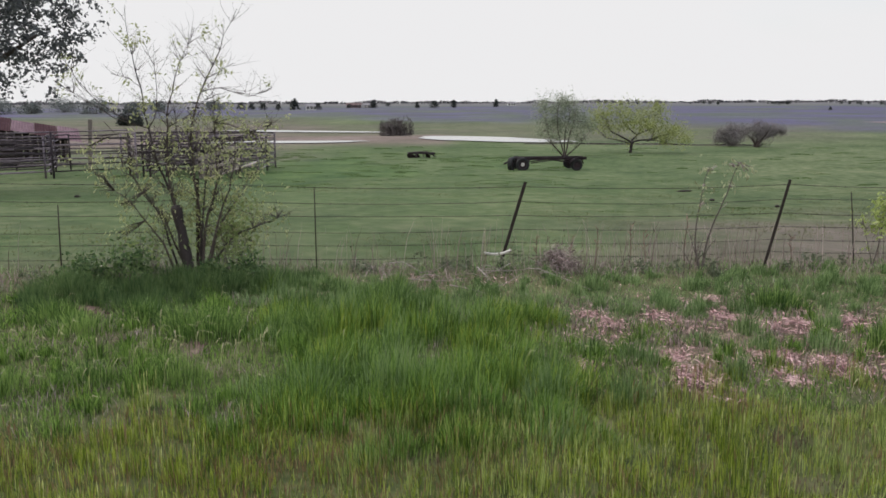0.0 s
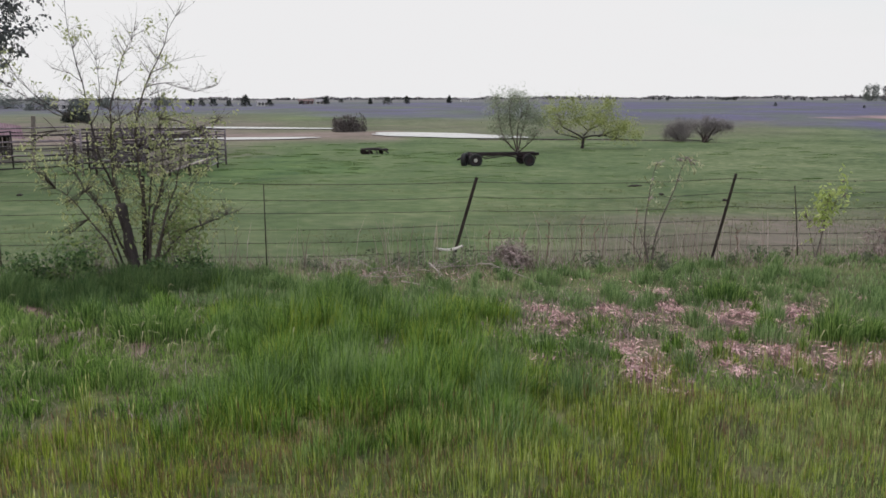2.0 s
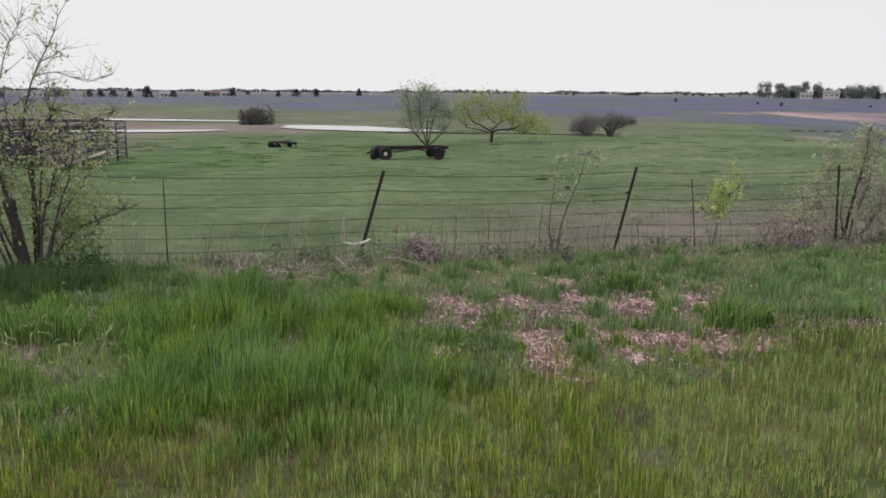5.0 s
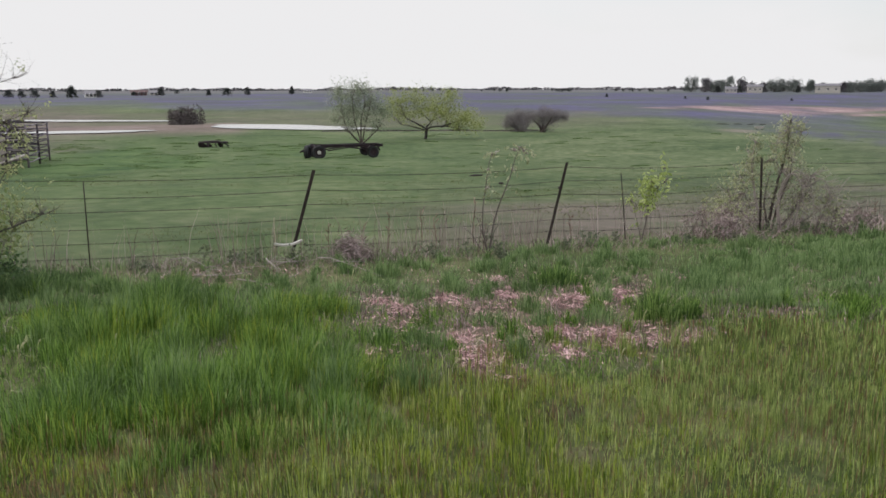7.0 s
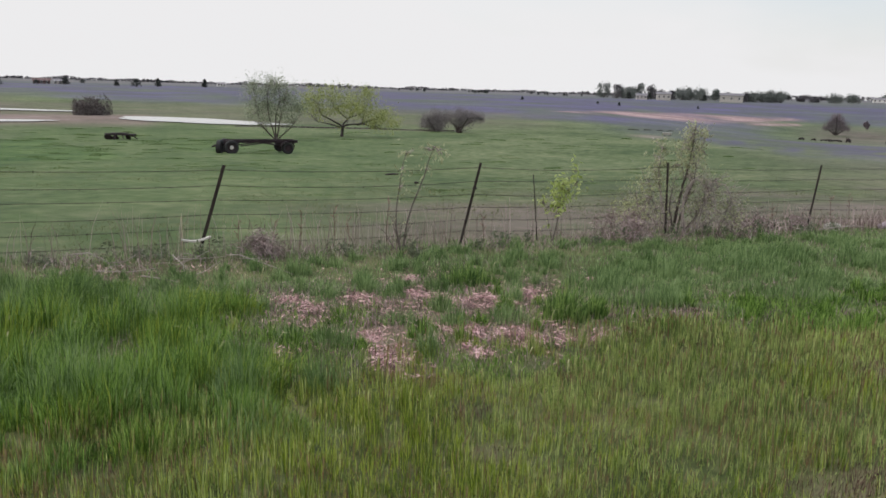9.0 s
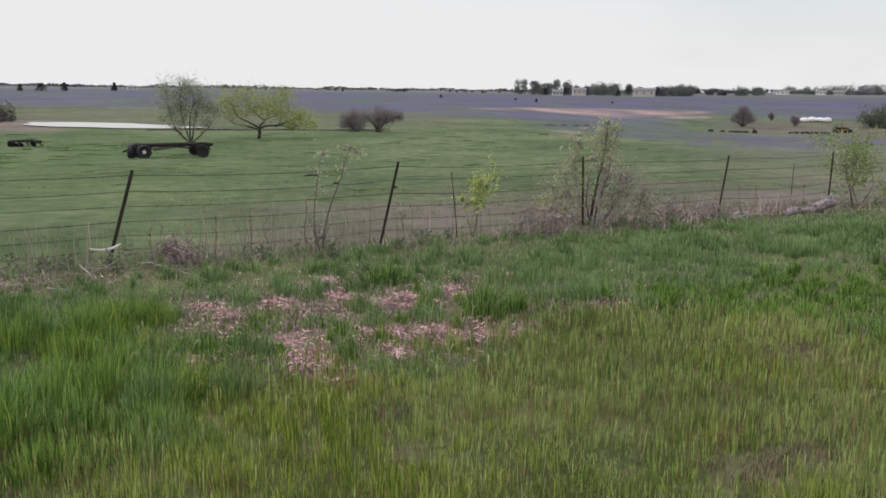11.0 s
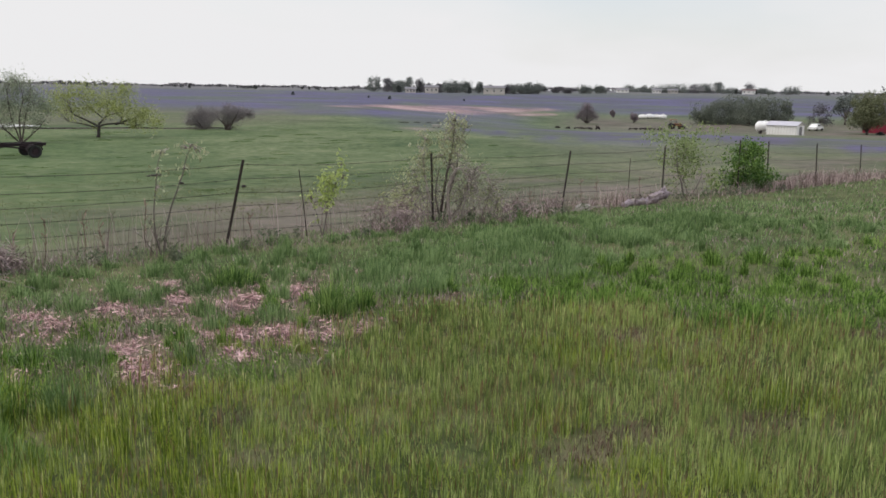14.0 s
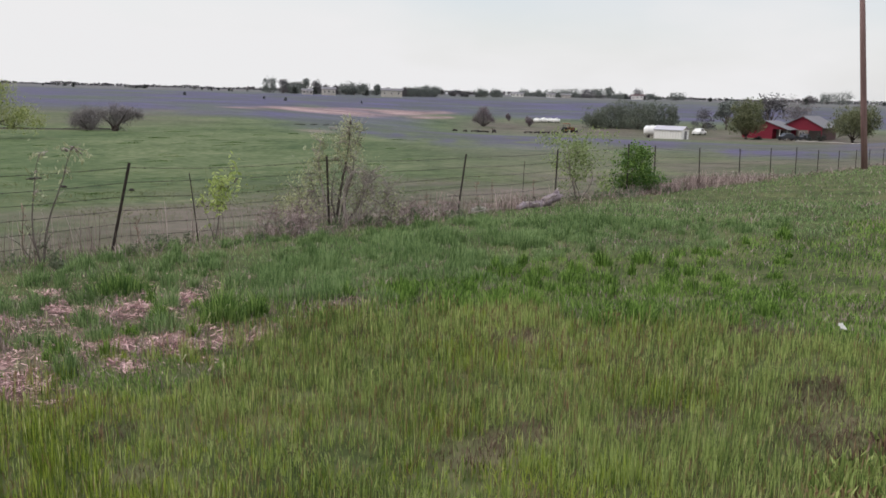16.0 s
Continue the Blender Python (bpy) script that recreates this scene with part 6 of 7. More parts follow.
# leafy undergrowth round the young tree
# weeds share the green that is darkened for the tree's shade
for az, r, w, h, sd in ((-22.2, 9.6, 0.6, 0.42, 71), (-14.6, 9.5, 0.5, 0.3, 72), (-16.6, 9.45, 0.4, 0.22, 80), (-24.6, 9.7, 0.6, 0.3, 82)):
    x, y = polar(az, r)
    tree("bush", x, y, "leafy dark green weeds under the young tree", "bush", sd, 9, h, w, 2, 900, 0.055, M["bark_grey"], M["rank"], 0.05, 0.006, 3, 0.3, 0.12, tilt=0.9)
for az, r, w, h, n, sd in ((-15.2, 9.85, 0.8, 0.9, 700, 73), (-20.6, 10.0, 0.7, 0.7, 160, 81)):
    x, y = polar(az, r)
    tree("bush", x, y, "yellow-green leafy shoots beside the young tree", "bush", sd, 7, h, w, 2, n, 0.062, M["bark_grey"], M["leaf_fresh"], 0.05, 0.009, 3, 0.28, 0.12, tilt=0.7)


def build_fence_weeds():
    rng, nrng = random.Random(91), np.random.RandomState(91)
    tips = []
    for k in range(90):
        u, v, r, h = rng.uniform(-7, 24), rng.gauss(9.75, 0.28), rng.uniform(0.06, 0.2), rng.uniform(0.08, 0.26)
        x, y = at_fence(u, v)
        for _ in range(40):
            t = rng.random()
            a, q = rng.uniform(0, 6.283), r * math.sqrt(rng.random()) * (1.1 - 0.5 * t)
            px, py = x + q * math.cos(a), y + q * math.sin(a)
            tips.append((Vector((px, py, gz(px, py) + 0.02 + h * t)), None))
    ob = leaves("fence_weeds", nrng, tips, 9000, 0.045, 0.012, M["weed"], None, 0.4)
    tagged(ob, "grey-green leafy weeds along the foot of the fence", "weeds", kind="stuff")


build_fence_weeds()


def stick(pts, r, material, label, name="branch"):
    base = Vector((pts[0][0], pts[0][1], gz(pts[0][0], pts[0][1])))
    ob = tubes(name, [([Vector((x, y, gz(x, y) + z)) - base for x, y, z in pts], [r * (1 - 0.6 * i / (len(pts) - 1)) for i in range(len(pts))])], material, sides=6)
    ob.location = base
    return tagged(ob, label, "branch")


DRY = "bleached fallen branch lying in the grass"
STICKS = random.Random(15)
for k in range(9):
    sx, sy, a = STICKS.uniform(-1.3, 0.5), STICKS.uniform(8.9, 9.9), STICKS.uniform(-0.7, 0.7)
    ln, bow = STICKS.uniform(0.25, 0.6), STICKS.uniform(-0.12, 0.12)
    stick([(sx, sy, 0.05), (sx + ln * 0.5 * math.cos(a) - bow * math.sin(a), sy + ln * 0.5 * math.sin(a) + bow * math.cos(a), STICKS.uniform(0.05, 0.16)), (sx + ln * math.cos(a), sy + ln * math.sin(a), STICKS.uniform(0.03, 0.2))], STICKS.uniform(0.004, 0.007), M["pale_bark"], "thin grey fallen twig in the verge grass")
stick([(0.82, 9.75, 0.10), (0.95, 9.55, 0.13), (1.2, 9.15, 0.08), (1.42, 8.75, 0.03)], 0.007, M["pale_bark"], DRY)
stick([(0.95, 9.55, 0.09), (1.35, 9.65, 0.06)], 0.006, M["pale_bark"], DRY)
stick([(-0.85, 10.05, 0.10), (-0.65, 9.85, 0.16), (-0.42, 9.6, 0.08)], 0.007, M["pale_bark"], DRY)
stick([(-0.55, 9.2, 0.06), (-0.2, 9.1, 0.07), (0.05, 9.15, 0.10)], 0.006, M["pale_bark"], DRY)
stick([(-0.1, 9.0, 0.05), (0.1, 8.75, 0.05), (0.3, 8.5, 0.03)], 0.007, M["pale_bark"], DRY)
stick([(0.22, 9.35, 0.20), (0.32, 9.1, 0.13), (0.32, 8.9, 0.02)], 0.007, M["pale_bark"], DRY)
stick([(11.1, 11.55, 0.07), (11.7, 11.5, 0.12), (12.2, 11.62, 0.09)], 0.014, M["pale_bark"], DRY)


def build_fence_litter():
    # the pale board on the wire by the leaning post
    x, y = at_fence(2.3, 10.05)
    bm = bmesh.new()
    n = 9
    rows = []
    for i in range(n):
        t = i / (n - 1) - 0.5
        rows.append([bm.verts.new((t * 0.34, dy, 0.14 * t * t + 0.03 * t + dz)) for dy, dz in ((-0.03, 0), (0.03, 0), (0.03, 0.02), (-0.03, 0.02))])
    for a, b in zip(rows, rows[1:]):
        for k in range(4):
            bm.faces.new((a[k], a[(k + 1) % 4], b[(k + 1) % 4], b[k]))
    bm.faces.new(rows[0][::-1])
    bm.faces.new(rows[-1])
    ob = part("board", bm, M["offwhite"], None)
    ob.matrix_basis = pose(x, y, gz(x, y) + 0.18, 0, 2, 10)
    tagged(ob, "curved pale board leaning against the fence post", "board")
    stalk = tubes("stalk", [([(0, 0, 0), (0.004, 0, 0.25), (0, 0, 0.5)], [0.007, 0.006, 0.004])], M["straw"])
    stalk.location = (x - 0.16, y, gz(x, y))
    tagged(stalk, "thin upright straw stalk beside the leaning post", "stalk")

    # the bleached log: a gnarled trunk, its broken root end raised
    rng = random.Random(12)
    a, b = Vector((12.9, 11.95, gz(12.9, 11.95) + 0.02)), Vector((14.5, 12.25, gz(14.5, 12.25) + 0.05))
    pts, rad = [], []
    for i in range(22):
        t = i / 21
        pts.append((b - a) * t + Vector((0, rng.uniform(-0.035, 0.035), 0.02 + 0.10 * t * t + 0.03 * math.sin(9 * t) + rng.uniform(-0.012, 0.012))))
        rad.append((0.058 + 0.045 * t) * rng.uniform(0.62, 1.3))
    log = new("log")
    log.location = a
    tagged(log, "bleached grey driftwood log lying by the fence", "log")
    tubes("trunk", [(pts, rad)], M["drift"], log, sides=11)
    for k in range(20):
        i = rng.randint(2, 17)
        side = Vector((0, rng.uniform(-1, 0.4), rng.uniform(0.1, 1))).normalized()
        tubes("splinter", [([pts[j] + side * rad[j] * rng.uniform(0.85, 1.15) for j in (i, i + 1, i + 2, i + 3)], [0.006, 0.016, 0.014, 0.004])], M["pale_bark"] if k % 2 else M["drift"], log, "split pale splinter")
    for k in range(12):
        end = k < 7
        p = pts[rng.randint(18, 21) if end else rng.randint(6, 17)]
        d = Vector((rng.uniform(-0.05, 0.22), rng.uniform(-0.22, 0.08), rng.uniform(-0.02, 0.22))) if end else Vector((rng.uniform(-0.2, 0.2), rng.uniform(-0.2, 0.05), rng.uniform(0.04, 0.14)))
        tubes("stub", [([p, p + d * 0.5 + Vector((0, 0, 0.03)), p + d], [0.046 if end else 0.03, 0.03, 0.008])], M["drift"], log)
    # the pale trough end and litter
    x, y = at_fence(13.5, 9.6)
    bm = bmesh.new()
    box(bm, -0.15, -0.11, 0, 0.15, 0.11, 0.012)
    for p, q in (((-0.15, -0.11), (0.15, -0.095)), ((-0.15, 0.095), (0.15, 0.11)), ((-0.15, -0.095), (-0.135, 0.095)), ((0.135, -0.095), (0.15, 0.06))):
        box(bm, *p, 0.012, *q, 0.12, 0.004)
    ob = part("broken_bucket", bm, M["offwhite"], None)
    ob.matrix_basis = pose(x, y, gz(x, y) + 0.03, 4, -6, 18) @ Matrix.Scale(0.85, 4)
    tagged(ob, "pale broken plastic trough lying in grass", "litter")
    bm = bmesh.new()
    crease = [[bm.verts.new((-0.05 + 0.02 * i, -0.02 + 0.04 * j + 0.006 * (i % 2), 0.006 * ((i + j) % 2) + 0.004 * i)) for j in (0, 1)] for i in range(6)]
    for p, q in zip(crease, crease[1:]):
        bm.faces.new((p[0], q[0], q[1], p[1]))
    bmesh.ops.solidify(bm, geom=bm.faces[:], thickness=0.003)
    ob = part("litter", bm, M["white"], None)
    x, y = 6.14, 2.40
    ob.matrix_basis = pose(x, y, gz(x, y) + 0.13, 2, 1, 40)
    tagged(ob, "crumpled white scrap of paper caught in grass", "litter")


build_fence_litter()


def build_pasture_bits():
    rng = random.Random(31)
    for az, r, w in ((15.9, 28.5, 0.46), (17.6, 24.0, 0.12), (21.6, 22.5, 0.12), (-21.3, 21.0, 0.16), (-24.0, 25.0, 0.14), (32.0, 114, 1.5), (32.9, 117, 1.1), (33.7, 119, 1.4), (34.35, 121, 1.0)):
        x, y = polar(az, r)
        bm = bmesh.new()
        box(bm, -w / 2, -0.06, 0.0, w / 2, 0.06, 0.04, 0.01)
        box(bm, -w / 3, -0.04, 0.04, w / 4, 0.07, 0.055, 0.006)
        ob = part("rotten_board", bm, M["dark_wood"], None)
        ob.matrix_basis = pose(x, y, gz(x, y) + 0.01, 0, rng.uniform(-5, 5), rng.uniform(-20, 20)) @ Matrix.Diagonal((1, 1, 1 if r < 90 else 1.6, 1))
        tagged(ob, "dark rotten scrap of wood lying in the pasture", "board", "scraps in the pasture")


def build_trough():
    """A pale stock trough: tapered sides, a rim, and skids below."""
    x, y = polar(34.2, 101)
    t = thing("stock_trough", x, y, None, -30, "pale metal stock trough standing in the pasture", "trough")
    bm = bmesh.new()
    ring = [[bm.verts.new(p) for p in ((-a, -b, z), (a, -b, z), (a, b, z), (-a, b, z))] for a, b, z in ((0.42, 0.2, 0.1), (0.52, 0.28, 0.38), (0.48, 0.24, 0.38), (0.39, 0.17, 0.14))]
    for p, q in zip(ring, ring[1:]):
        for k in range(4):
            bm.faces.new((p[k], p[(k + 1) % 4], q[(k + 1) % 4], q[k]))
    bm.faces.new(ring[0][::-1])
    bm.faces.new(ring[-1])
    part("basin", bm, M["offwhite"], t)
    for px in (-0.3, 0.3):
        bm = bmesh.new()
        box(bm, px - 0.04, -0.24, -0.03, px + 0.04, 0.24, 0.11, 0.01)
        part("skid", bm, M["dark_wood"], t, "dark timber skid")


build_pasture_bits()
build_trough()


# ---------------- utility pole ----------------
def build_pole():
    x, y = at_fence(44.5, 9.2)
    pole = thing("utility_pole", x, y, None, 0, "tall reddish-brown wooden utility pole beside the fence", "utility pole")
    pole.matrix_basis = pose(x, y, gz(x, y), 0, -6.6, -67)
    tubes("shaft", [([(0, 0, -0.5), (0, 0, 3), (0, 0, 6), (0, 0, 9.5)], [0.145, 0.14, 0.13, 0.115])], M["pole"], pole, sides=14)
    bm = bmesh.new()
    box(bm, -1.2, -0.06, 8.7, 1.2, 0.06, 8.83, 0.01)
    part("crossarm", bm, M["pole"], pole)
    for px in (-1.1, -0.5, 0.5, 1.1):
        tubes("insulator", [([(px, 0, 8.83), (px, 0, 8.9), (px, 0, 8.97)], [0.03, 0.05, 0.03])], M["offwhite"], pole, sides=8)


build_pole()


# ---------------- the farmstead ----------------
def gable(bm, x0, x1, y0, y1, z0, zr, over=0.4, th=0.14):
    """A pair of roof slabs over a gable that runs along y."""
    xm = (x0 + x1) / 2
    for s, xe in ((-1, x0 - over), (1, x1 + over)):
        ze = z0 - (zr - z0) / (xm - x0) * over
        a = [(xe, y0 - over, ze), (xm, y0 - over, zr), (xm, y1 + over, zr), (xe, y1 + over, ze)]
        lo, hi = [bm.verts.new(v) for v in a], [bm.verts.new((v[0], v[1], v[2] + th)) for v in a]
        bm.faces.new(lo[::-1])
        bm.faces.new(hi)
        for k in range(4):
            bm.faces.new((lo[k], lo[(k + 1) % 4], hi[(k + 1) % 4], hi[k]))


def gable_wall(bm, x0, x1, y, z0, zr, th=0.2):
    xm = (x0 + x1) / 2
    sh = [(x0, 0), (x1, 0), (x1, z0), (xm, zr), (x0, z0)]
    f, b = [bm.verts.new((p, y, q - (0.6 if q == 0 else 0))) for p, q in sh], [bm.verts.new((p, y + th, q - (0.6 if q == 0 else 0))) for p, q in sh]
    bm.faces.new(f)
    bm.faces.new(b[::-1])
    for k in range(5):
        bm.faces.new((f[k], b[k], b[(k + 1) % 5], f[(k + 1) % 5]))


def window(parent, x, y, z, w, h, paint="white"):
    bm = bmesh.new()
    for a, b, c, d in ((-w / 2 - 0.08, -h / 2 - 0.08, w / 2 + 0.08, -h / 2), (-w / 2 - 0.08, h / 2, w / 2 + 0.08, h / 2 + 0.08), (-w / 2 - 0.08, -h / 2, -w / 2, h / 2), (w / 2, -h / 2, w / 2 + 0.08, h / 2), (-0.03, -h / 2, 0.03, h / 2)):
        box(bm, a, -0.05, b, c, 0.03, d)
    win = part("window", bm, M[paint], parent, "window frame")
    win.location = (x, y, z)
    bm = bmesh.new()
    box(bm, -w / 2, -0.01, -h / 2, w / 2, 0.015, h / 2)
    part("pane", bm, M["glass"], win)


def build_house():
    x, y = polar(62.1, 200)
    hs = thing("house", x, y, gz(x, y) + 0.1, -84, "red farmhouse with two gables and grey shingle roofs", "house", scale=0.80)

    def wall(x0, y0, z0, x1, y1, z1, material, label=""):
        bm = bmesh.new()
        box(bm, x0, y0, z0, x1, y1, z1)
        part("wall", bm, material, hs, label)

    # the front wing: a red end wall, a wide gable over it and a porch set back beside it
    bm = bmesh.new()
    xm, ridge = 1.05, 4.7
    sh = [(-5.2, 2.6), (7.3, 2.6), (xm, ridge)]
    f, k = [bm.verts.new((p, 0.0, q)) for p, q in sh], [bm.verts.new((p, 0.2, q)) for p, q in sh]
    bm.faces.new(f)
    bm.faces.new(k[::-1])
    for i in range(3):
        bm.faces.new((f[i], k[i], k[(i + 1) % 3], f[(i + 1) % 3]))
    part("gable", bm, M["red_wall"], hs, "red siding gable end")
    wall(-5.2, 0.0, -0.6, 3.3, 0.2, 2.598, M["red_wall"], "red siding end wall")
    wall(-5.2, 0.2, -0.6, -5.0, 9, 2.6, M["red_wall"])
    wall(3.1, 0.2, -0.6, 3.3, 2.8, 2.6, M["red_wall"])
    wall(3.1, 2.8, -0.6, 7.2, 3.0, 2.6, M["timber"], "pale porch wall")
    for px in (5.2, 7.1):
        bm = bmesh.new()
        box(bm, px - 0.07, 0.3, -0.6, px + 0.07, 0.44, 2.6, 0.01)
        part("porch_post", bm, M["white"], hs, "white porch post")
    bm = bmesh.new()
    box(bm, 4.2, 2.74, -0.1, 5.1, 2.79, 2.0, 0.01)
    part("door", bm, M["dark_wood"], hs, "dark porch door")
    window(hs, 6.2, 2.74, 1.3, 1.0, 1.1)
    bm = bmesh.new()
    gable(bm, -5.2, 7.3, 0, 9, 2.6, ridge)
    part("roof", bm, M["shingle"], hs, "grey shingle roof")
    # the taller wing behind, with a carport
    bm = bmesh.new()
    gable_wall(bm, 3.6, 14.2, 6.5, 3.5, 6.2)
    part("wall", bm, M["red_wall"], hs, "red siding gable wall")
    wall(14.0, 6.7, -0.6, 14.2, 18, 3.5, M["brick_red"])
    wall(3.6, 9.2, -0.6, 3.8, 18, 3.5, M["brick_red"])
    wall(3.8, 17.8, -0.6, 14.0, 18, 3.5, M["brick_red"])
    wall(7.4, 6.30, -0.6, 10.6, 6.48, 2.5, M["timber"], "tan brick lower wall")
    bm = bmesh.new()
    gable(bm, 3.6, 14.2, 6.5, 18, 3.5, 6.2, 0.6)
    part("roof", bm, M["shingle"], hs, "grey shingle roof")
    window(hs, 9.0, 6.24, 1.4, 1.2, 1.2)
    # a flat dark panel stands in for the carport's shaded inside
    bm = bmesh.new()
    box(bm, 10.8, 6.40, -0.2, 14.0, 6.49, 2.5)
    part("carport_opening", bm, M["dark_wood"], hs, "dark panel for the carport's shaded inside")


build_house()


def car(az, r, turn, paint, label):
    x, y = polar(az, r)
    c = thing("car", x, y, None, turn, label, "car")
    bm = bmesh.new()
    prof = [(-2.2, 0.35), (-2.2, 0.85), (-1.5, 0.95), (-1.0, 1.45), (0.5, 1.48), (1.1, 1.0), (2.1, 0.85), (2.2, 0.4)]
    f = [[bm.verts.new((px, s * (0.85 if pz < 1.2 else 0.7), pz)) for px, pz in prof] for s in (-1, 1)]
    bm.faces.new(f[0])
    bm.faces.new(f[1][::-1])
    for k in range(len(prof)):
        j = (k + 1) % len(prof)
        bm.faces.new((f[0][k], f[1][k], f[1][j], f[0][j]))
    bmesh.ops.recalc_face_normals(bm, faces=bm.faces[:])
    part("body", bm, paint, c)
    bm = bmesh.new()
    box(bm, -1.0, -0.83, 1.0, 0.6, 0.83, 1.38, 0.05)
    part("windows", bm, M["glass"], c, "dark car glass")
    for px in (-1.4, 1.4):
        for py in (-0.8, 0.8):
            wheel(c, px, py, 0.33, 0.2, M["hub"])


car(64.7, 196, 20, M["car_dark"], "dark blue car parked beside the red house")
car(63.75, 194, -30, M["car_dark"], "dark parked car by the red wall")
car(58.4, 204, 10, M["white"], "white car parked behind the shed")


def build_white_shed():
    x, y = polar(56.65, 160)
    sh = thing("shed", x, y, gz(x, y) + 0.05, -78, "white metal storage shed with a low gable roof", "shed", scale=0.92)
    bm = bmesh.new()
    box(bm, -2.9, -1.8, -0.4, 2.9, 1.8, 1.75, 0.02)
    part("wall", bm, M["white"], sh)
    bm = bmesh.new()
    for s in (-1, 1):
        a = [(-3.05, s * 2.0, 1.72), (3.05, s * 2.0, 1.72), (3.05, 0, 2.45), (-3.05, 0, 2.45)]
        lo, hi = [bm.verts.new(v) for v in a], [bm.verts.new((v[0], v[1], v[2] + 0.06)) for v in a]
        bm.faces.new(lo)
        bm.faces.new(hi[::-1])
        for k in range(4):
            bm.faces.new((lo[k], hi[k], hi[(k + 1) % 4], lo[(k + 1) % 4]))
    bmesh.ops.recalc_face_normals(bm, faces=bm.faces[:])
    part("roof", bm, M["roof_pale"], sh, "dull pale metal roof")
    for s in (-1, 1):
        bm = bmesh.new()
        xx = s * 2.88
        v = [bm.verts.new(p) for p in ((xx, -1.8, 1.72), (xx, 1.8, 1.72), (xx, 0, 2.44))]
        bm.faces.new(v)
        part("gable_end", bm, M["offwhite"], sh)
    bm = bmesh.new()
    box(bm, 2.91, -0.6, -0.2, 2.95, 0.6, 1.6, 0.01)
    part("door", bm, M["shingle"], sh, "grey shed door")
    for k in range(11):
        bm = bmesh.new()
        xx = -2.75 + k * 0.55
        box(bm, xx - 0.02, -1.83, -0.3, xx + 0.02, -1.8, 1.7)
        part("seam", bm, M["offwhite"], sh)


build_white_shed()


def tank(az, r, length, rad, turn, label, name="storage_tank", cat="tank", z=0.0):
    x, y = polar(az, r)
    t = thing(name, x, y, gz(x, y) + z, turn, label, cat)
    prof = [(-length / 2 - rad * 0.45, 0.02), (-length / 2 - rad * 0.33, rad * 0.6), (-length / 2, rad * 0.97), (-length / 4, rad), (length / 4, rad), (length / 2, rad * 0.97), (length / 2 + rad * 0.33, rad * 0.6), (length / 2 + rad * 0.45, 0.02)]
    tubes("shell", [([(px, 0, rad + 0.15) for px, _ in prof], [q for _, q in prof])], M["white"], t, sides=18)
    for px in (-length * 0.3, length * 0.3):
        bm = bmesh.new()
        box(bm, px - 0.12, -rad * 0.7, -0.3, px + 0.12, rad * 0.7, 0.4, 0.02)
        part("cradle", bm, M["rust"], t)
    tubes("dome", [([(0, 0, rad * 2 + 0.1), (0, 0, rad * 2 + 0.32)], [0.3, 0.28])], M["white"], t, sides=12)


tank(55.45, 168, 2.6, 0.95, -40, "white cylindrical tank behind the shed", z=0.25)
for az, r, long, rad, turn in ((47.85, 240, 1.7, 0.55, -70), (48.3, 241, 1.5, 0.62, -35), (48.75, 242, 1.8, 0.55, -60), (49.15, 241, 1.5, 0.6, -30)):
    tank(az, r, long, rad, turn, "white storage tank in a row on the field", z=-0.1)


def machine(az, r, w, seed, label, paint, name="farm_implement", tall=0.9):
    """A rusted implement: frame bars, wheels and tines."""
    rng = random.Random(seed)
    x, y = polar(az, r)
    t = thing(name, x, y, None, rng.uniform(-30, 10) - 45, label, "farm implement", "old machinery", scale=0.7)
    for k in range(5):
        z0 = rng.uniform(0.3, tall * 0.6)
        tubes("bar", [([(-w / 2 * rng.uniform(0.5, 1), rng.uniform(-0.6, 0.6), z0), (w / 2 * rng.uniform(0.5, 1), rng.uniform(-0.6, 0.6), z0 + rng.uniform(-0.1, 0.2))], [0.09, 0.09])], paint, t)
    for k in range(3):
        px = w * rng.uniform(-0.4, 0.4)
        tubes("tine", [([(px, 0, tall), (px + rng.uniform(-0.3, 0.3), 0.2, 0.0)], [0.08, 0.06])], paint, t)
    for px in (-w * 0.35, w * 0.35):
        wheel(t, px, rng.uniform(-0.5, 0.5), 0.22, 0.16, M["rust"], rng.uniform(-20, 20))
    return t


for k, (az, r, w) in enumerate(((42.35, 150, 0.9), (43.05, 152, 0.7), (43.75, 154, 2.0), (44.35, 156, 1.9), (45.0, 158, 0.9), (47.3, 174, 2.2), (47.95, 176, 1.8), (48.5, 177, 2.0), (49.1, 179, 1.8))):
    machine(az, r, w * 1.35, 80 + k, "rusted farm implement parked in a row on bare ground", M["rust"], tall=(0.5, 0.4, 0.5, 0.55, 1.2, 0.55, 0.75, 0.6, 0.7)[k])


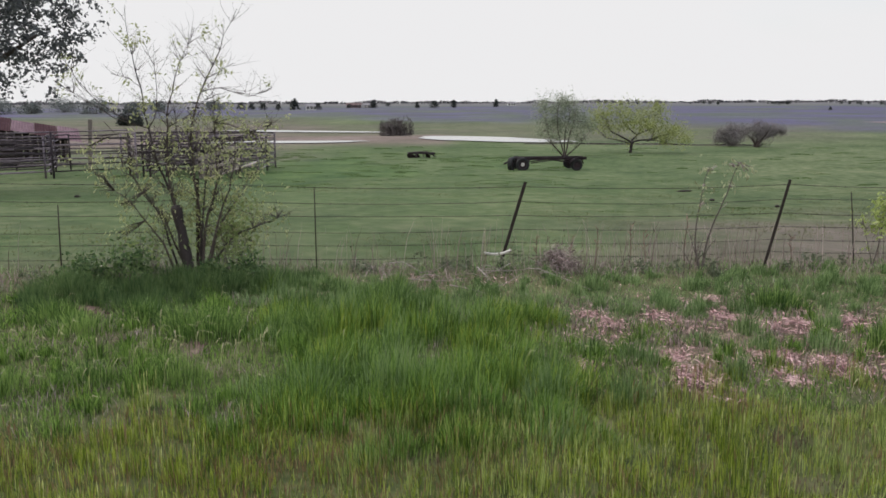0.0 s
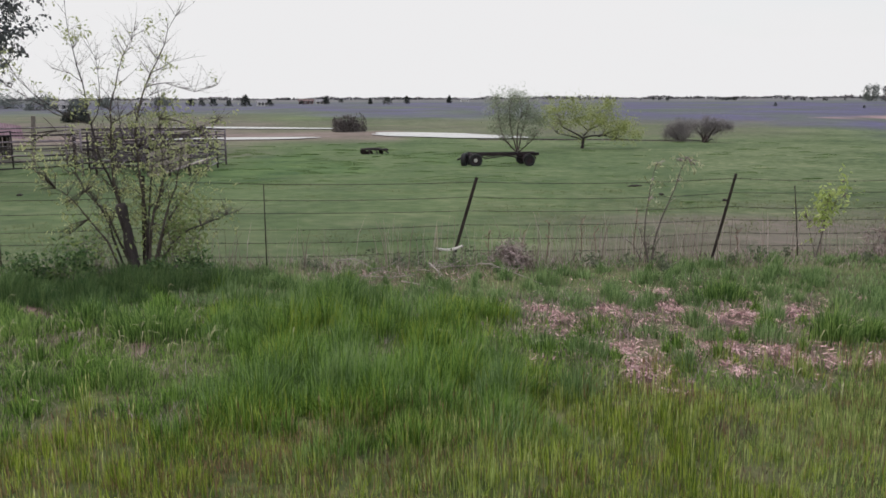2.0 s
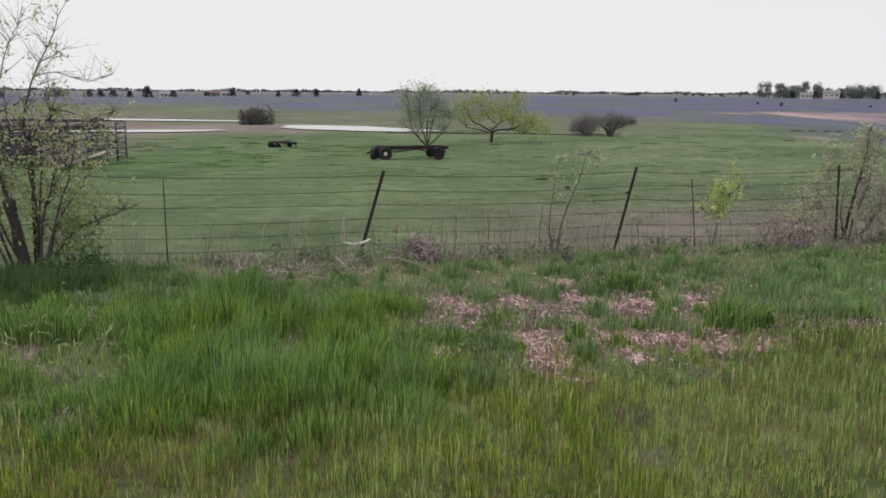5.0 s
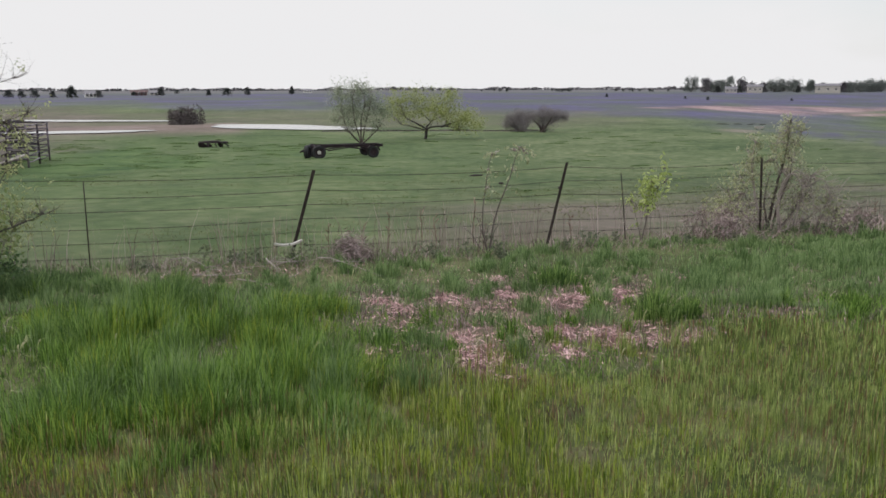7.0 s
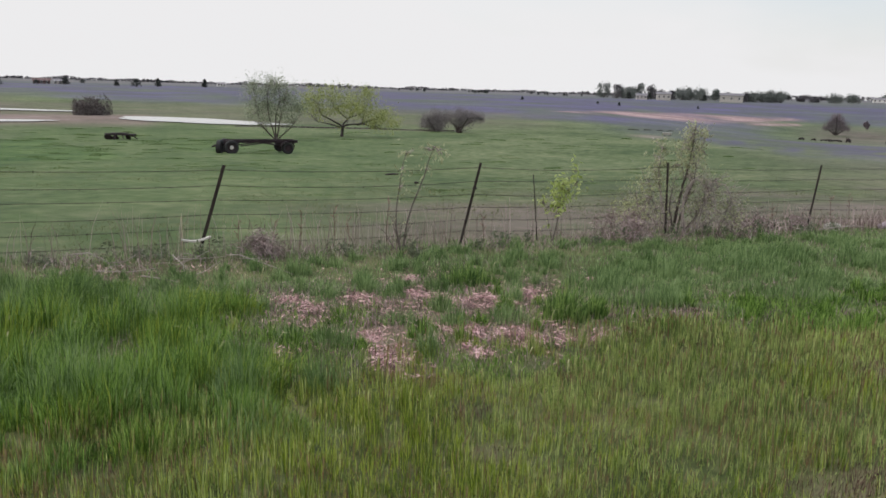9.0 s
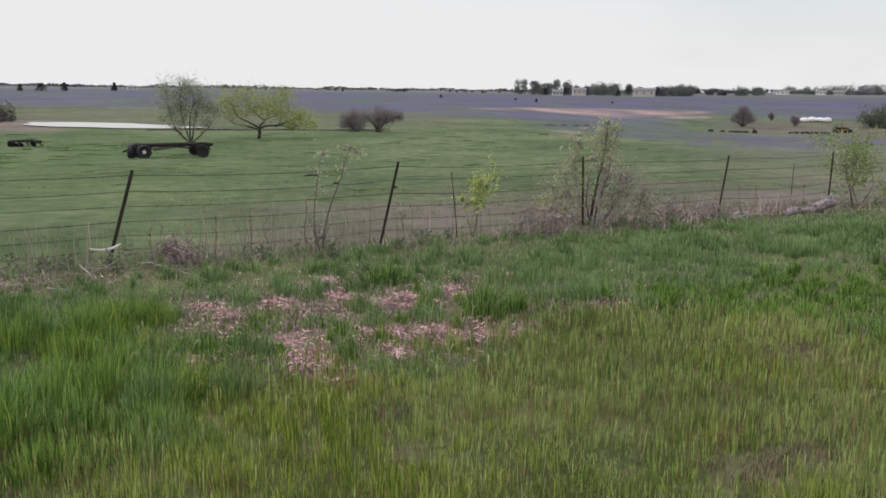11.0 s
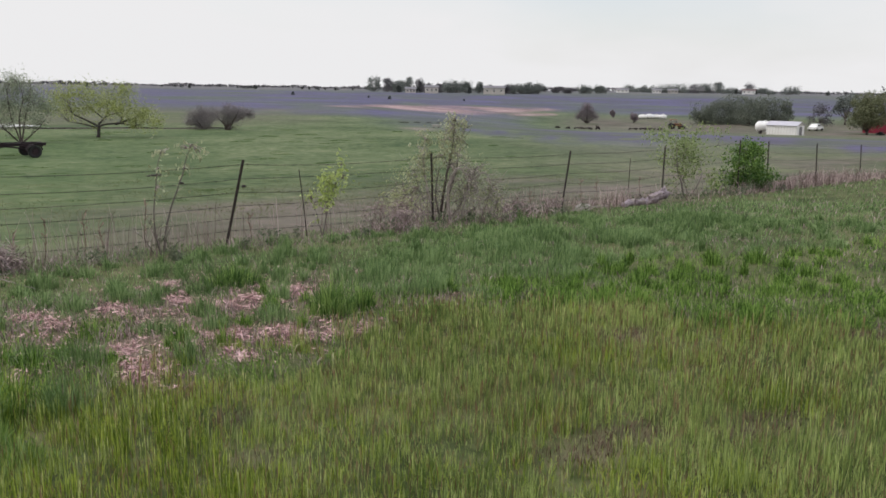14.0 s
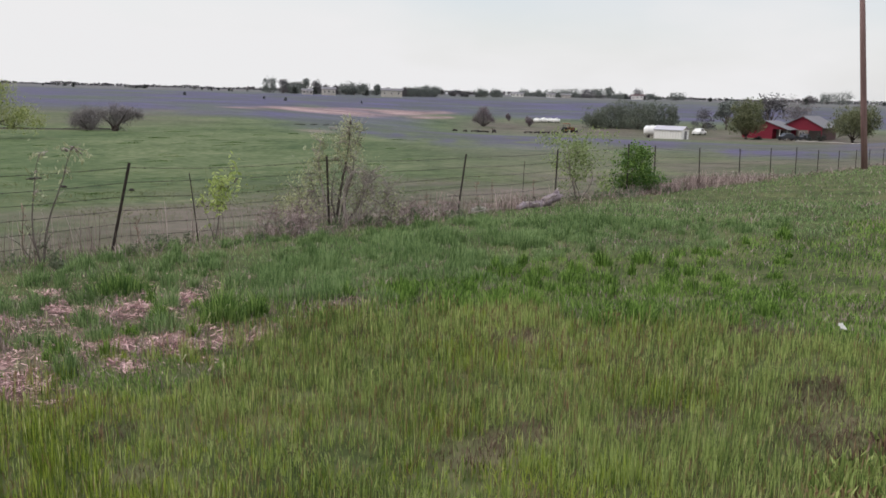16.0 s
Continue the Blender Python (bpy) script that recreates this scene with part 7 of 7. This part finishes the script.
def build_tractor():
    x, y = polar(49.95, 190)
    t = thing("tractor", x, y, None, -30, "faded orange tractor with a loader", "tractor", scale=0.85)
    bm = bmesh.new()
    box(bm, -0.3, -0.35, 0.7, 1.6, 0.35, 1.45, 0.08)
    part("hood", bm, M["orange"], t, "faded orange hood")
    bm = bmesh.new()
    box(bm, -1.3, -0.7, 2.3, 0.2, 0.7, 2.42, 0.03)
    part("canopy", bm, M["orange"], t, "orange canopy")
    for px in (-1.2, 0.1):
        for py in (-0.6, 0.6):
            tubes("roof_post", [([(px, py, 0.9), (px, py, 2.32)], [0.04, 0.04])], M["rust"], t)
    bm = bmesh.new()
    box(bm, -0.9, -0.25, 0.9, -0.4, 0.25, 1.05, 0.03)
    box(bm, -0.98, -0.25, 1.0, -0.88, 0.25, 1.5, 0.03)
    part("seat", bm, M["rubber"], t)
    for px, py, r in ((-0.9, -0.75, 0.72), (-0.9, 0.75, 0.72), (1.3, -0.6, 0.42), (1.3, 0.6, 0.42)):
        wheel(t, px, py, r, 0.34, M["orange"])
    for py in (-0.5, 0.5):
        tubes("loader_arm", [([(-0.2, py, 1.3), (1.5, py, 1.2), (2.4, py, 0.5)], [0.07, 0.07, 0.06])], M["rust"], t)
    bm = bmesh.new()
    box(bm, 2.3, -0.9, 0.15, 2.36, 0.9, 0.75)
    box(bm, 2.3, -0.9, 0.15, 2.9, 0.9, 0.2)
    part("bucket", bm, M["rust"], t)


build_tractor()

# trees about the farmstead
crown_tree("tree", *polar(61.25, 190), "full-crowned green tree in front of the red house", 101, 9.0, 7.8, 0.7, 14000, 0.30, M["leaf_olive"], M["bark"], lumps=34)
crown_tree("tree", *polar(67.4, 196), "dense green tree beside the red house", 102, 11.5, 7.8, 0.5, 14000, 0.30, M["leaf_olive"], M["bark"], lumps=32)
tree("tree", *polar(64.2, 236), "tall bare-branched tree behind the house", "tree", 103, 7, 8.6, 8.0, 2, 2600, 0.3, M["bark_grey"], M["twig_brown"], 0.4, 0.14, 4, 0.25, 0.12, trunk=1.6)
crown_tree("tree", *polar(62.6, 240), "grey-green tree rising behind the house roof", 104, 9, 8.8, 2.0, 2000, 0.5, M["far_grey"], M["bark_grey"], lumps=18)
crown_tree("tree", *polar(60.0, 235), "grey-green tree behind the farmyard", 105, 7, 7.2, 1.6, 1600, 0.5, M["far_green"], M["bark_grey"], lumps=16)
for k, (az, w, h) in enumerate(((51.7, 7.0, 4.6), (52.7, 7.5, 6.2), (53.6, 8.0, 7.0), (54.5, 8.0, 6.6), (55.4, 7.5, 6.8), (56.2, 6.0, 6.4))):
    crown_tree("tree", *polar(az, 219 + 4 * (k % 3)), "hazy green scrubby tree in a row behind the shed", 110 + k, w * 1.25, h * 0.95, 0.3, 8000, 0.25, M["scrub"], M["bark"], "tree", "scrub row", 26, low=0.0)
crown_tree("tree", *polar(58.6, 226), "leafless purple-grey tree behind the yard", 118, 6.5, 5.0, 0.8, 2600, 0.26, M["far_grey"], M["bark_grey"], "tree", "", 14, low=0.05)
limbed("bush", *polar(44.25, 209), -44, "pointed purple-brown leafless bush on a short trunk", "bush", 121,
       [[(0.0, 0.0), (0.05, 1.6), (0.0, 3.4), (0.05, 5.1)], [(0.0, 0.3), (-0.8, 1.6), (-1.2, 2.8)], [(0.0, 0.3), (0.8, 1.5), (1.2, 2.9)], [(0.0, 0.4), (-1.5, 1.1), (-2.3, 1.6)], [(0.0, 0.4), (1.5, 1.1), (2.3, 1.7)]],
       0.2, [(0.0, 4.1, 0.9), (-0.5, 3.6, 0.9), (0.5, 3.6, 0.8), (-1.1, 2.8, 0.9), (0.1, 2.8, 1.0), (1.1, 2.8, 0.9), (-1.7, 1.9, 0.9), (-0.5, 1.8, 0.9), (0.7, 1.8, 0.9), (1.7, 1.9, 0.9), (-2.2, 1.4, 0.6), (2.2, 1.4, 0.6)],
       8000, 0.3, M["bark_dark"], M["twig_red"], M["twig_red"], 1.5, 5.0, 0.9, 0.4, 0.18, fine=0.02)
for k, (az, r, w, h) in enumerate(((45.9, 244, 1.4, 2.5), (47.3, 217, 2.6, 2.9))):
    crown_tree("bush", *polar(az, r), "small reddish leafless bush", 122 + k, w, h, 0.2, 2200, 0.2, M["twig_red"], M["bark"], "bush", "red bushes", 12, low=0.05)
for k, (az, r, w, h) in enumerate(((65.6, 193, 3.0, 1.5), (62.0, 190, 1.8, 0.7), (64.9, 194, 2.2, 1.2))):
    crown_tree("bush", *polar(az, r), "dark green clipped shrub by the house", 125 + k, w, h, 0.05, 500, 0.22, M["leaf_dark"], M["bark"], "bush", "house shrubs", 10, low=0.05)


def build_drive():
    vs, fs = [], []
    n = 24
    for i in range(n):
        az = 64.2 + 6.5 * i / (n - 1)
        for r in (189.5, 192.5):
            x, y = polar(az, r - 0.5 * i / n)
            vs.append((x, y, gz(x, y) + 0.06))
    fs = [(2 * i, 2 * i + 1, 2 * i + 3, 2 * i + 2) for i in range(n - 1)]
    ob = link_mesh("driveway", vs, fs, M["gravel"])
    tagged(ob, "pale gravel drive in front of the house", "driveway", kind="structure")


build_drive()


# ---------------- the far plain ----------------
def cedar(name, az, r, h, w, seed, label, material, group=""):
    rng, nrng = random.Random(seed), np.random.RandomState(seed)
    x, y = polar(az, r)
    top = thing(name, x, y, None, 0, label, "tree", group)
    tubes("trunk", [([(0, 0, -0.2), (0, 0, h * 0.5)], [0.05 * h, 0.02 * h])], M["bark"], top)
    tips = []
    for _ in range(160):
        t = rng.random() ** 0.8
        a, q = rng.uniform(0, 6.283), math.sqrt(rng.random()) * w / 2 * (1 - 0.72 * t) * (1.15 if rng.random() < 0.2 else 1)
        tips.append((Vector((q * math.cos(a), q * math.sin(a), 0.08 * h + t * h * 0.9)), None))
    leaves("crown", nrng, tips, 900, h * 0.11, h * 0.05, material, top, 0.7)
    return top


protos = [cedar("tree", -9.85, 373, 4.6, 5.2, 201, "dark cedar on the far plain", M["leaf_dark"], "far cedars"), cedar("tree", -0.5, 427, 3.8, 5.6, 202, "dark cedar on the far plain", M["leaf_dark"], "far cedars"), cedar("tree", 3.65, 483, 4.2, 3.4, 203, "dark cedar on the far plain", M["leaf_dark"], "far cedars")]


def plant(proto, az, r, s):
    x, y = polar(az, r)
    ob = copy_thing(proto, pose(x, y, gz(x, y), 0, 0, (az * 97) % 360))
    ob.scale = (s, s, s)
    return ob


FAR = random.Random(6)
for az, r, s, k in ((-1.64, 430, 0.75, 2), (0.8, 455, 0.95, 2), (-4.6, 440, 0.85, 0), (-11.9, 380, 0.8, 1), (-12.6, 382, 0.7, 1), (-8.3, 375, 0.75, 1), (-10.9, 376, 0.6, 0), (-13.3, 384, 0.8, 1), (-6.2, 445, 0.55, 1), (-3.6, 560, 0.7, 1)):
    plant(protos[k], az, r, s)
for i in range(34):
    az = FAR.choice((13.2, 16.4, 17.5, 21.5, 22.4, 26.0, 27.8)) + FAR.gauss(0, 0.7)
    plant(protos[FAR.randint(0, 2)], az, FAR.uniform(620, 880), FAR.uniform(0.3, 0.7))
for i in range(8):
    plant(protos[FAR.randint(0, 2)], FAR.uniform(40, 70), FAR.uniform(640, 800), FAR.uniform(0.7, 1.1))
for az in (31.6, 32.3, 32.85, 33.6, 36.35, 37.9, 38.3):
    plant(protos[2 if az > 35 else 0], az, 540, FAR.uniform(0.8, 1.05))
for az, r, s in ((24.6, 330, 0.28), (29.6, 300, 0.2), (31.0, 290, 0.25), (36.0, 330, 0.2)):
    plant(protos[0], az, r, s)

RIDGE_GREEN = ((29.97, 577, 8.6, 9.4), (31.52, 567, 8.2, 7.5), (32.15, 575, 9.1, 9.6), (34.95, 567, 9.1, 6.3), (35.51, 570, 11.5, 7.9), (36.11, 564, 9.1, 7.3), (37.01, 555, 6.2, 7.2), (39.22, 562, 8.2, 5.6), (39.79, 565, 8.2, 6.5), (40.36, 568, 9.1, 7.0), (40.93, 571, 8.2, 6.8), (44.0, 620, 10.1, 5.3), (44.99, 639, 8.3, 5.2), (46.83, 805, 12.9, 5.9), (47.87, 806, 10.0, 6.3), (48.61, 810, 11.7, 7.7),
               (49.39, 805, 14.1, 6.4), (50.06, 804, 14.1, 7.7), (51.66, 808, 10.5, 8.8), (52.44, 803, 8.8, 10.2), (53.21, 798, 14.1, 4.1), (55.09, 808, 8.2, 4.9), (56.77, 794, 14.6, 5.5), (65.74, 799, 15.2, 8.8), (66.57, 795, 16.4, 9.8))
RIDGE_GREY = ((30.85, 568, 8.2, 8.9), (33.0, 575, 7.0, 9.1), (33.56, 555, 5.8, 5.9), (34.24, 577, 6.6, 5.3), (37.7, 577, 4.9, 5.1), (38.76, 555, 4.1, 5.8), (42.07, 642, 5.5, 3.5), (42.82, 623, 6.4, 3.7), (51.06, 791, 11.7, 7.5), (54.3, 812, 10.5, 9.4), (64.84, 798, 11.7, 5.8))
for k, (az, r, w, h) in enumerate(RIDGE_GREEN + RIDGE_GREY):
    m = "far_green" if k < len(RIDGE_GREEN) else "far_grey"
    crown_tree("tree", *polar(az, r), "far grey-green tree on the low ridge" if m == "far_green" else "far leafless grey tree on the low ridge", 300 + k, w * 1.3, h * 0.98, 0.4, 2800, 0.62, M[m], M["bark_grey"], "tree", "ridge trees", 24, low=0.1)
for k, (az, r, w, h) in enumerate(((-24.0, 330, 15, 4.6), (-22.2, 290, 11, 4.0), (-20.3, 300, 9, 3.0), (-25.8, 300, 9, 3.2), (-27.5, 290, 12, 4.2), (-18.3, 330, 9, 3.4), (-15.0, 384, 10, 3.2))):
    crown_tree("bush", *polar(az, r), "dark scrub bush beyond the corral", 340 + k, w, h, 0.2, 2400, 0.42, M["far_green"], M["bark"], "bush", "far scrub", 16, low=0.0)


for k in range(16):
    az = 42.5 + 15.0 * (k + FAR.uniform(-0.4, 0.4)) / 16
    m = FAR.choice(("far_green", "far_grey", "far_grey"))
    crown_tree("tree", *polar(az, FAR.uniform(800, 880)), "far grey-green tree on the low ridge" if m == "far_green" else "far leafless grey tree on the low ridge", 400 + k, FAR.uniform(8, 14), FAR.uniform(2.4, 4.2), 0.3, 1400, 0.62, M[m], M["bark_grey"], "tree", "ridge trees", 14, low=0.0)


def far_house(az, r, w, h, wall, roof, turn, label):
    x, y = polar(az, r)
    hs = thing("house", x, y, None, turn, label, "house", "far houses")
    bm = bmesh.new()
    box(bm, -w / 2, -3.5, -0.6, w / 2, 3.5, h, 0.02)
    part("wall", bm, wall, hs)
    bm = bmesh.new()
    a = [(-w / 2 - 0.5, -4, h - 0.1), (w / 2 + 0.5, -4, h - 0.1), (w / 2 + 0.5, 0, h + 1.2), (-w / 2 - 0.5, 0, h + 1.2), (-w / 2 - 0.5, 4, h - 0.1), (w / 2 + 0.5, 4, h - 0.1)]
    v = [bm.verts.new(p) for p in a]
    for f in ((0, 1, 2, 3), (3, 2, 5, 4), (0, 3, 4), (1, 5, 2), (0, 4, 5, 1)):
        bm.faces.new([v[i] for i in f])
    part("roof", bm, roof, hs)
    for k in range(3):
        window(hs, -w / 3 + k * w / 3, -3.55, h * 0.55, 1.0, 1.1)


for az, r, w, h, wl_, rf, turn, lab in ((-8.75, 385, 7, 2.4, "white", "shingle", 12, "small white far house with grey roof"), (-5.9, 460, 12, 2.6, "brick_red", "brick_red", 4, "long low red-brown far house"), (-4.9, 470, 9, 2.2, "offwhite", "shingle", 6, "pale low far house with grey roof"), (-16.3, 400, 10, 2.2, "white", "shingle", 15, "long white far building"), (-21.2, 300, 10, 2.6, "white", "shingle", 20, "pale far building among scrub"), (4.7, 640, 9, 2.4, "white", "shingle", 0, "small white far house with grey roof"), (33.8, 528, 13, 6.0, "offwhite", "shingle", -30, "white far house among trees"), (32.4, 528, 10, 4.0, "offwhite", "shingle", -30, "pale far outbuilding among trees"), (38.0, 530, 21, 6.6, "offwhite", "shingle", -38, "large pale far house among trees"), (46.45, 740, 16, 4.0, "white", "shingle", -45, "white far house on the ridge"), (48.65, 745, 12, 4.2, "white", "shingle", -48, "white far house on the ridge"), (54.3, 790, 18, 5.4, "white", "brick_red", -54, "far house with a red roof on the ridge"), (49.65, 750, 13, 4.0, "offwhite", "shingle", -50, "pale far house on the ridge")):
    far_house(az, r, w * 0.62, h * 0.62, M[wl_], M[rf], turn, lab)


def build_far_woods():
    rng = np.random.RandomState(77)
    P, S = [], []
    for az in np.arange(-45, 82, 0.16):
        n1 = float(value_noise(az * 10, 0, 9, 31)) * 0.7 + float(value_noise(az * 10, 5, 2.2, 32)) * 0.3
        r = 1250 + 500 * float(value_noise(az * 10, 40, 14, 33))
        h = 1.2 + 6.5 * max(0.0, n1 - 0.22)
        x, y = polar(az, r)
        k = 14
        P.append(np.stack([x + rng.normal(0, 2.5, k), y + rng.normal(0, 6, k), gz(x, y) + rng.rand(k) * h], -1))
    p = np.concatenate(P)
    n = len(p)
    d, s = rng.normal(0, 1, (n, 3)), rng.normal(0, 1, (n, 3))
    d /= np.linalg.norm(d, axis=1)[:, None]
    s = np.cross(d, s)
    s /= np.linalg.norm(s, axis=1)[:, None]
    L = rng.uniform(1.2, 2.8, n)[:, None]
    co = np.stack([p - d * L, p + s * L * 0.7, p + d * L, p - s * L * 0.7], 1).reshape(-1, 3)
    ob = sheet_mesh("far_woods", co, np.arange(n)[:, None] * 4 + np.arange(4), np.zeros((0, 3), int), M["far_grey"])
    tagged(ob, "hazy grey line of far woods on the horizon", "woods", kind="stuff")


build_far_woods()
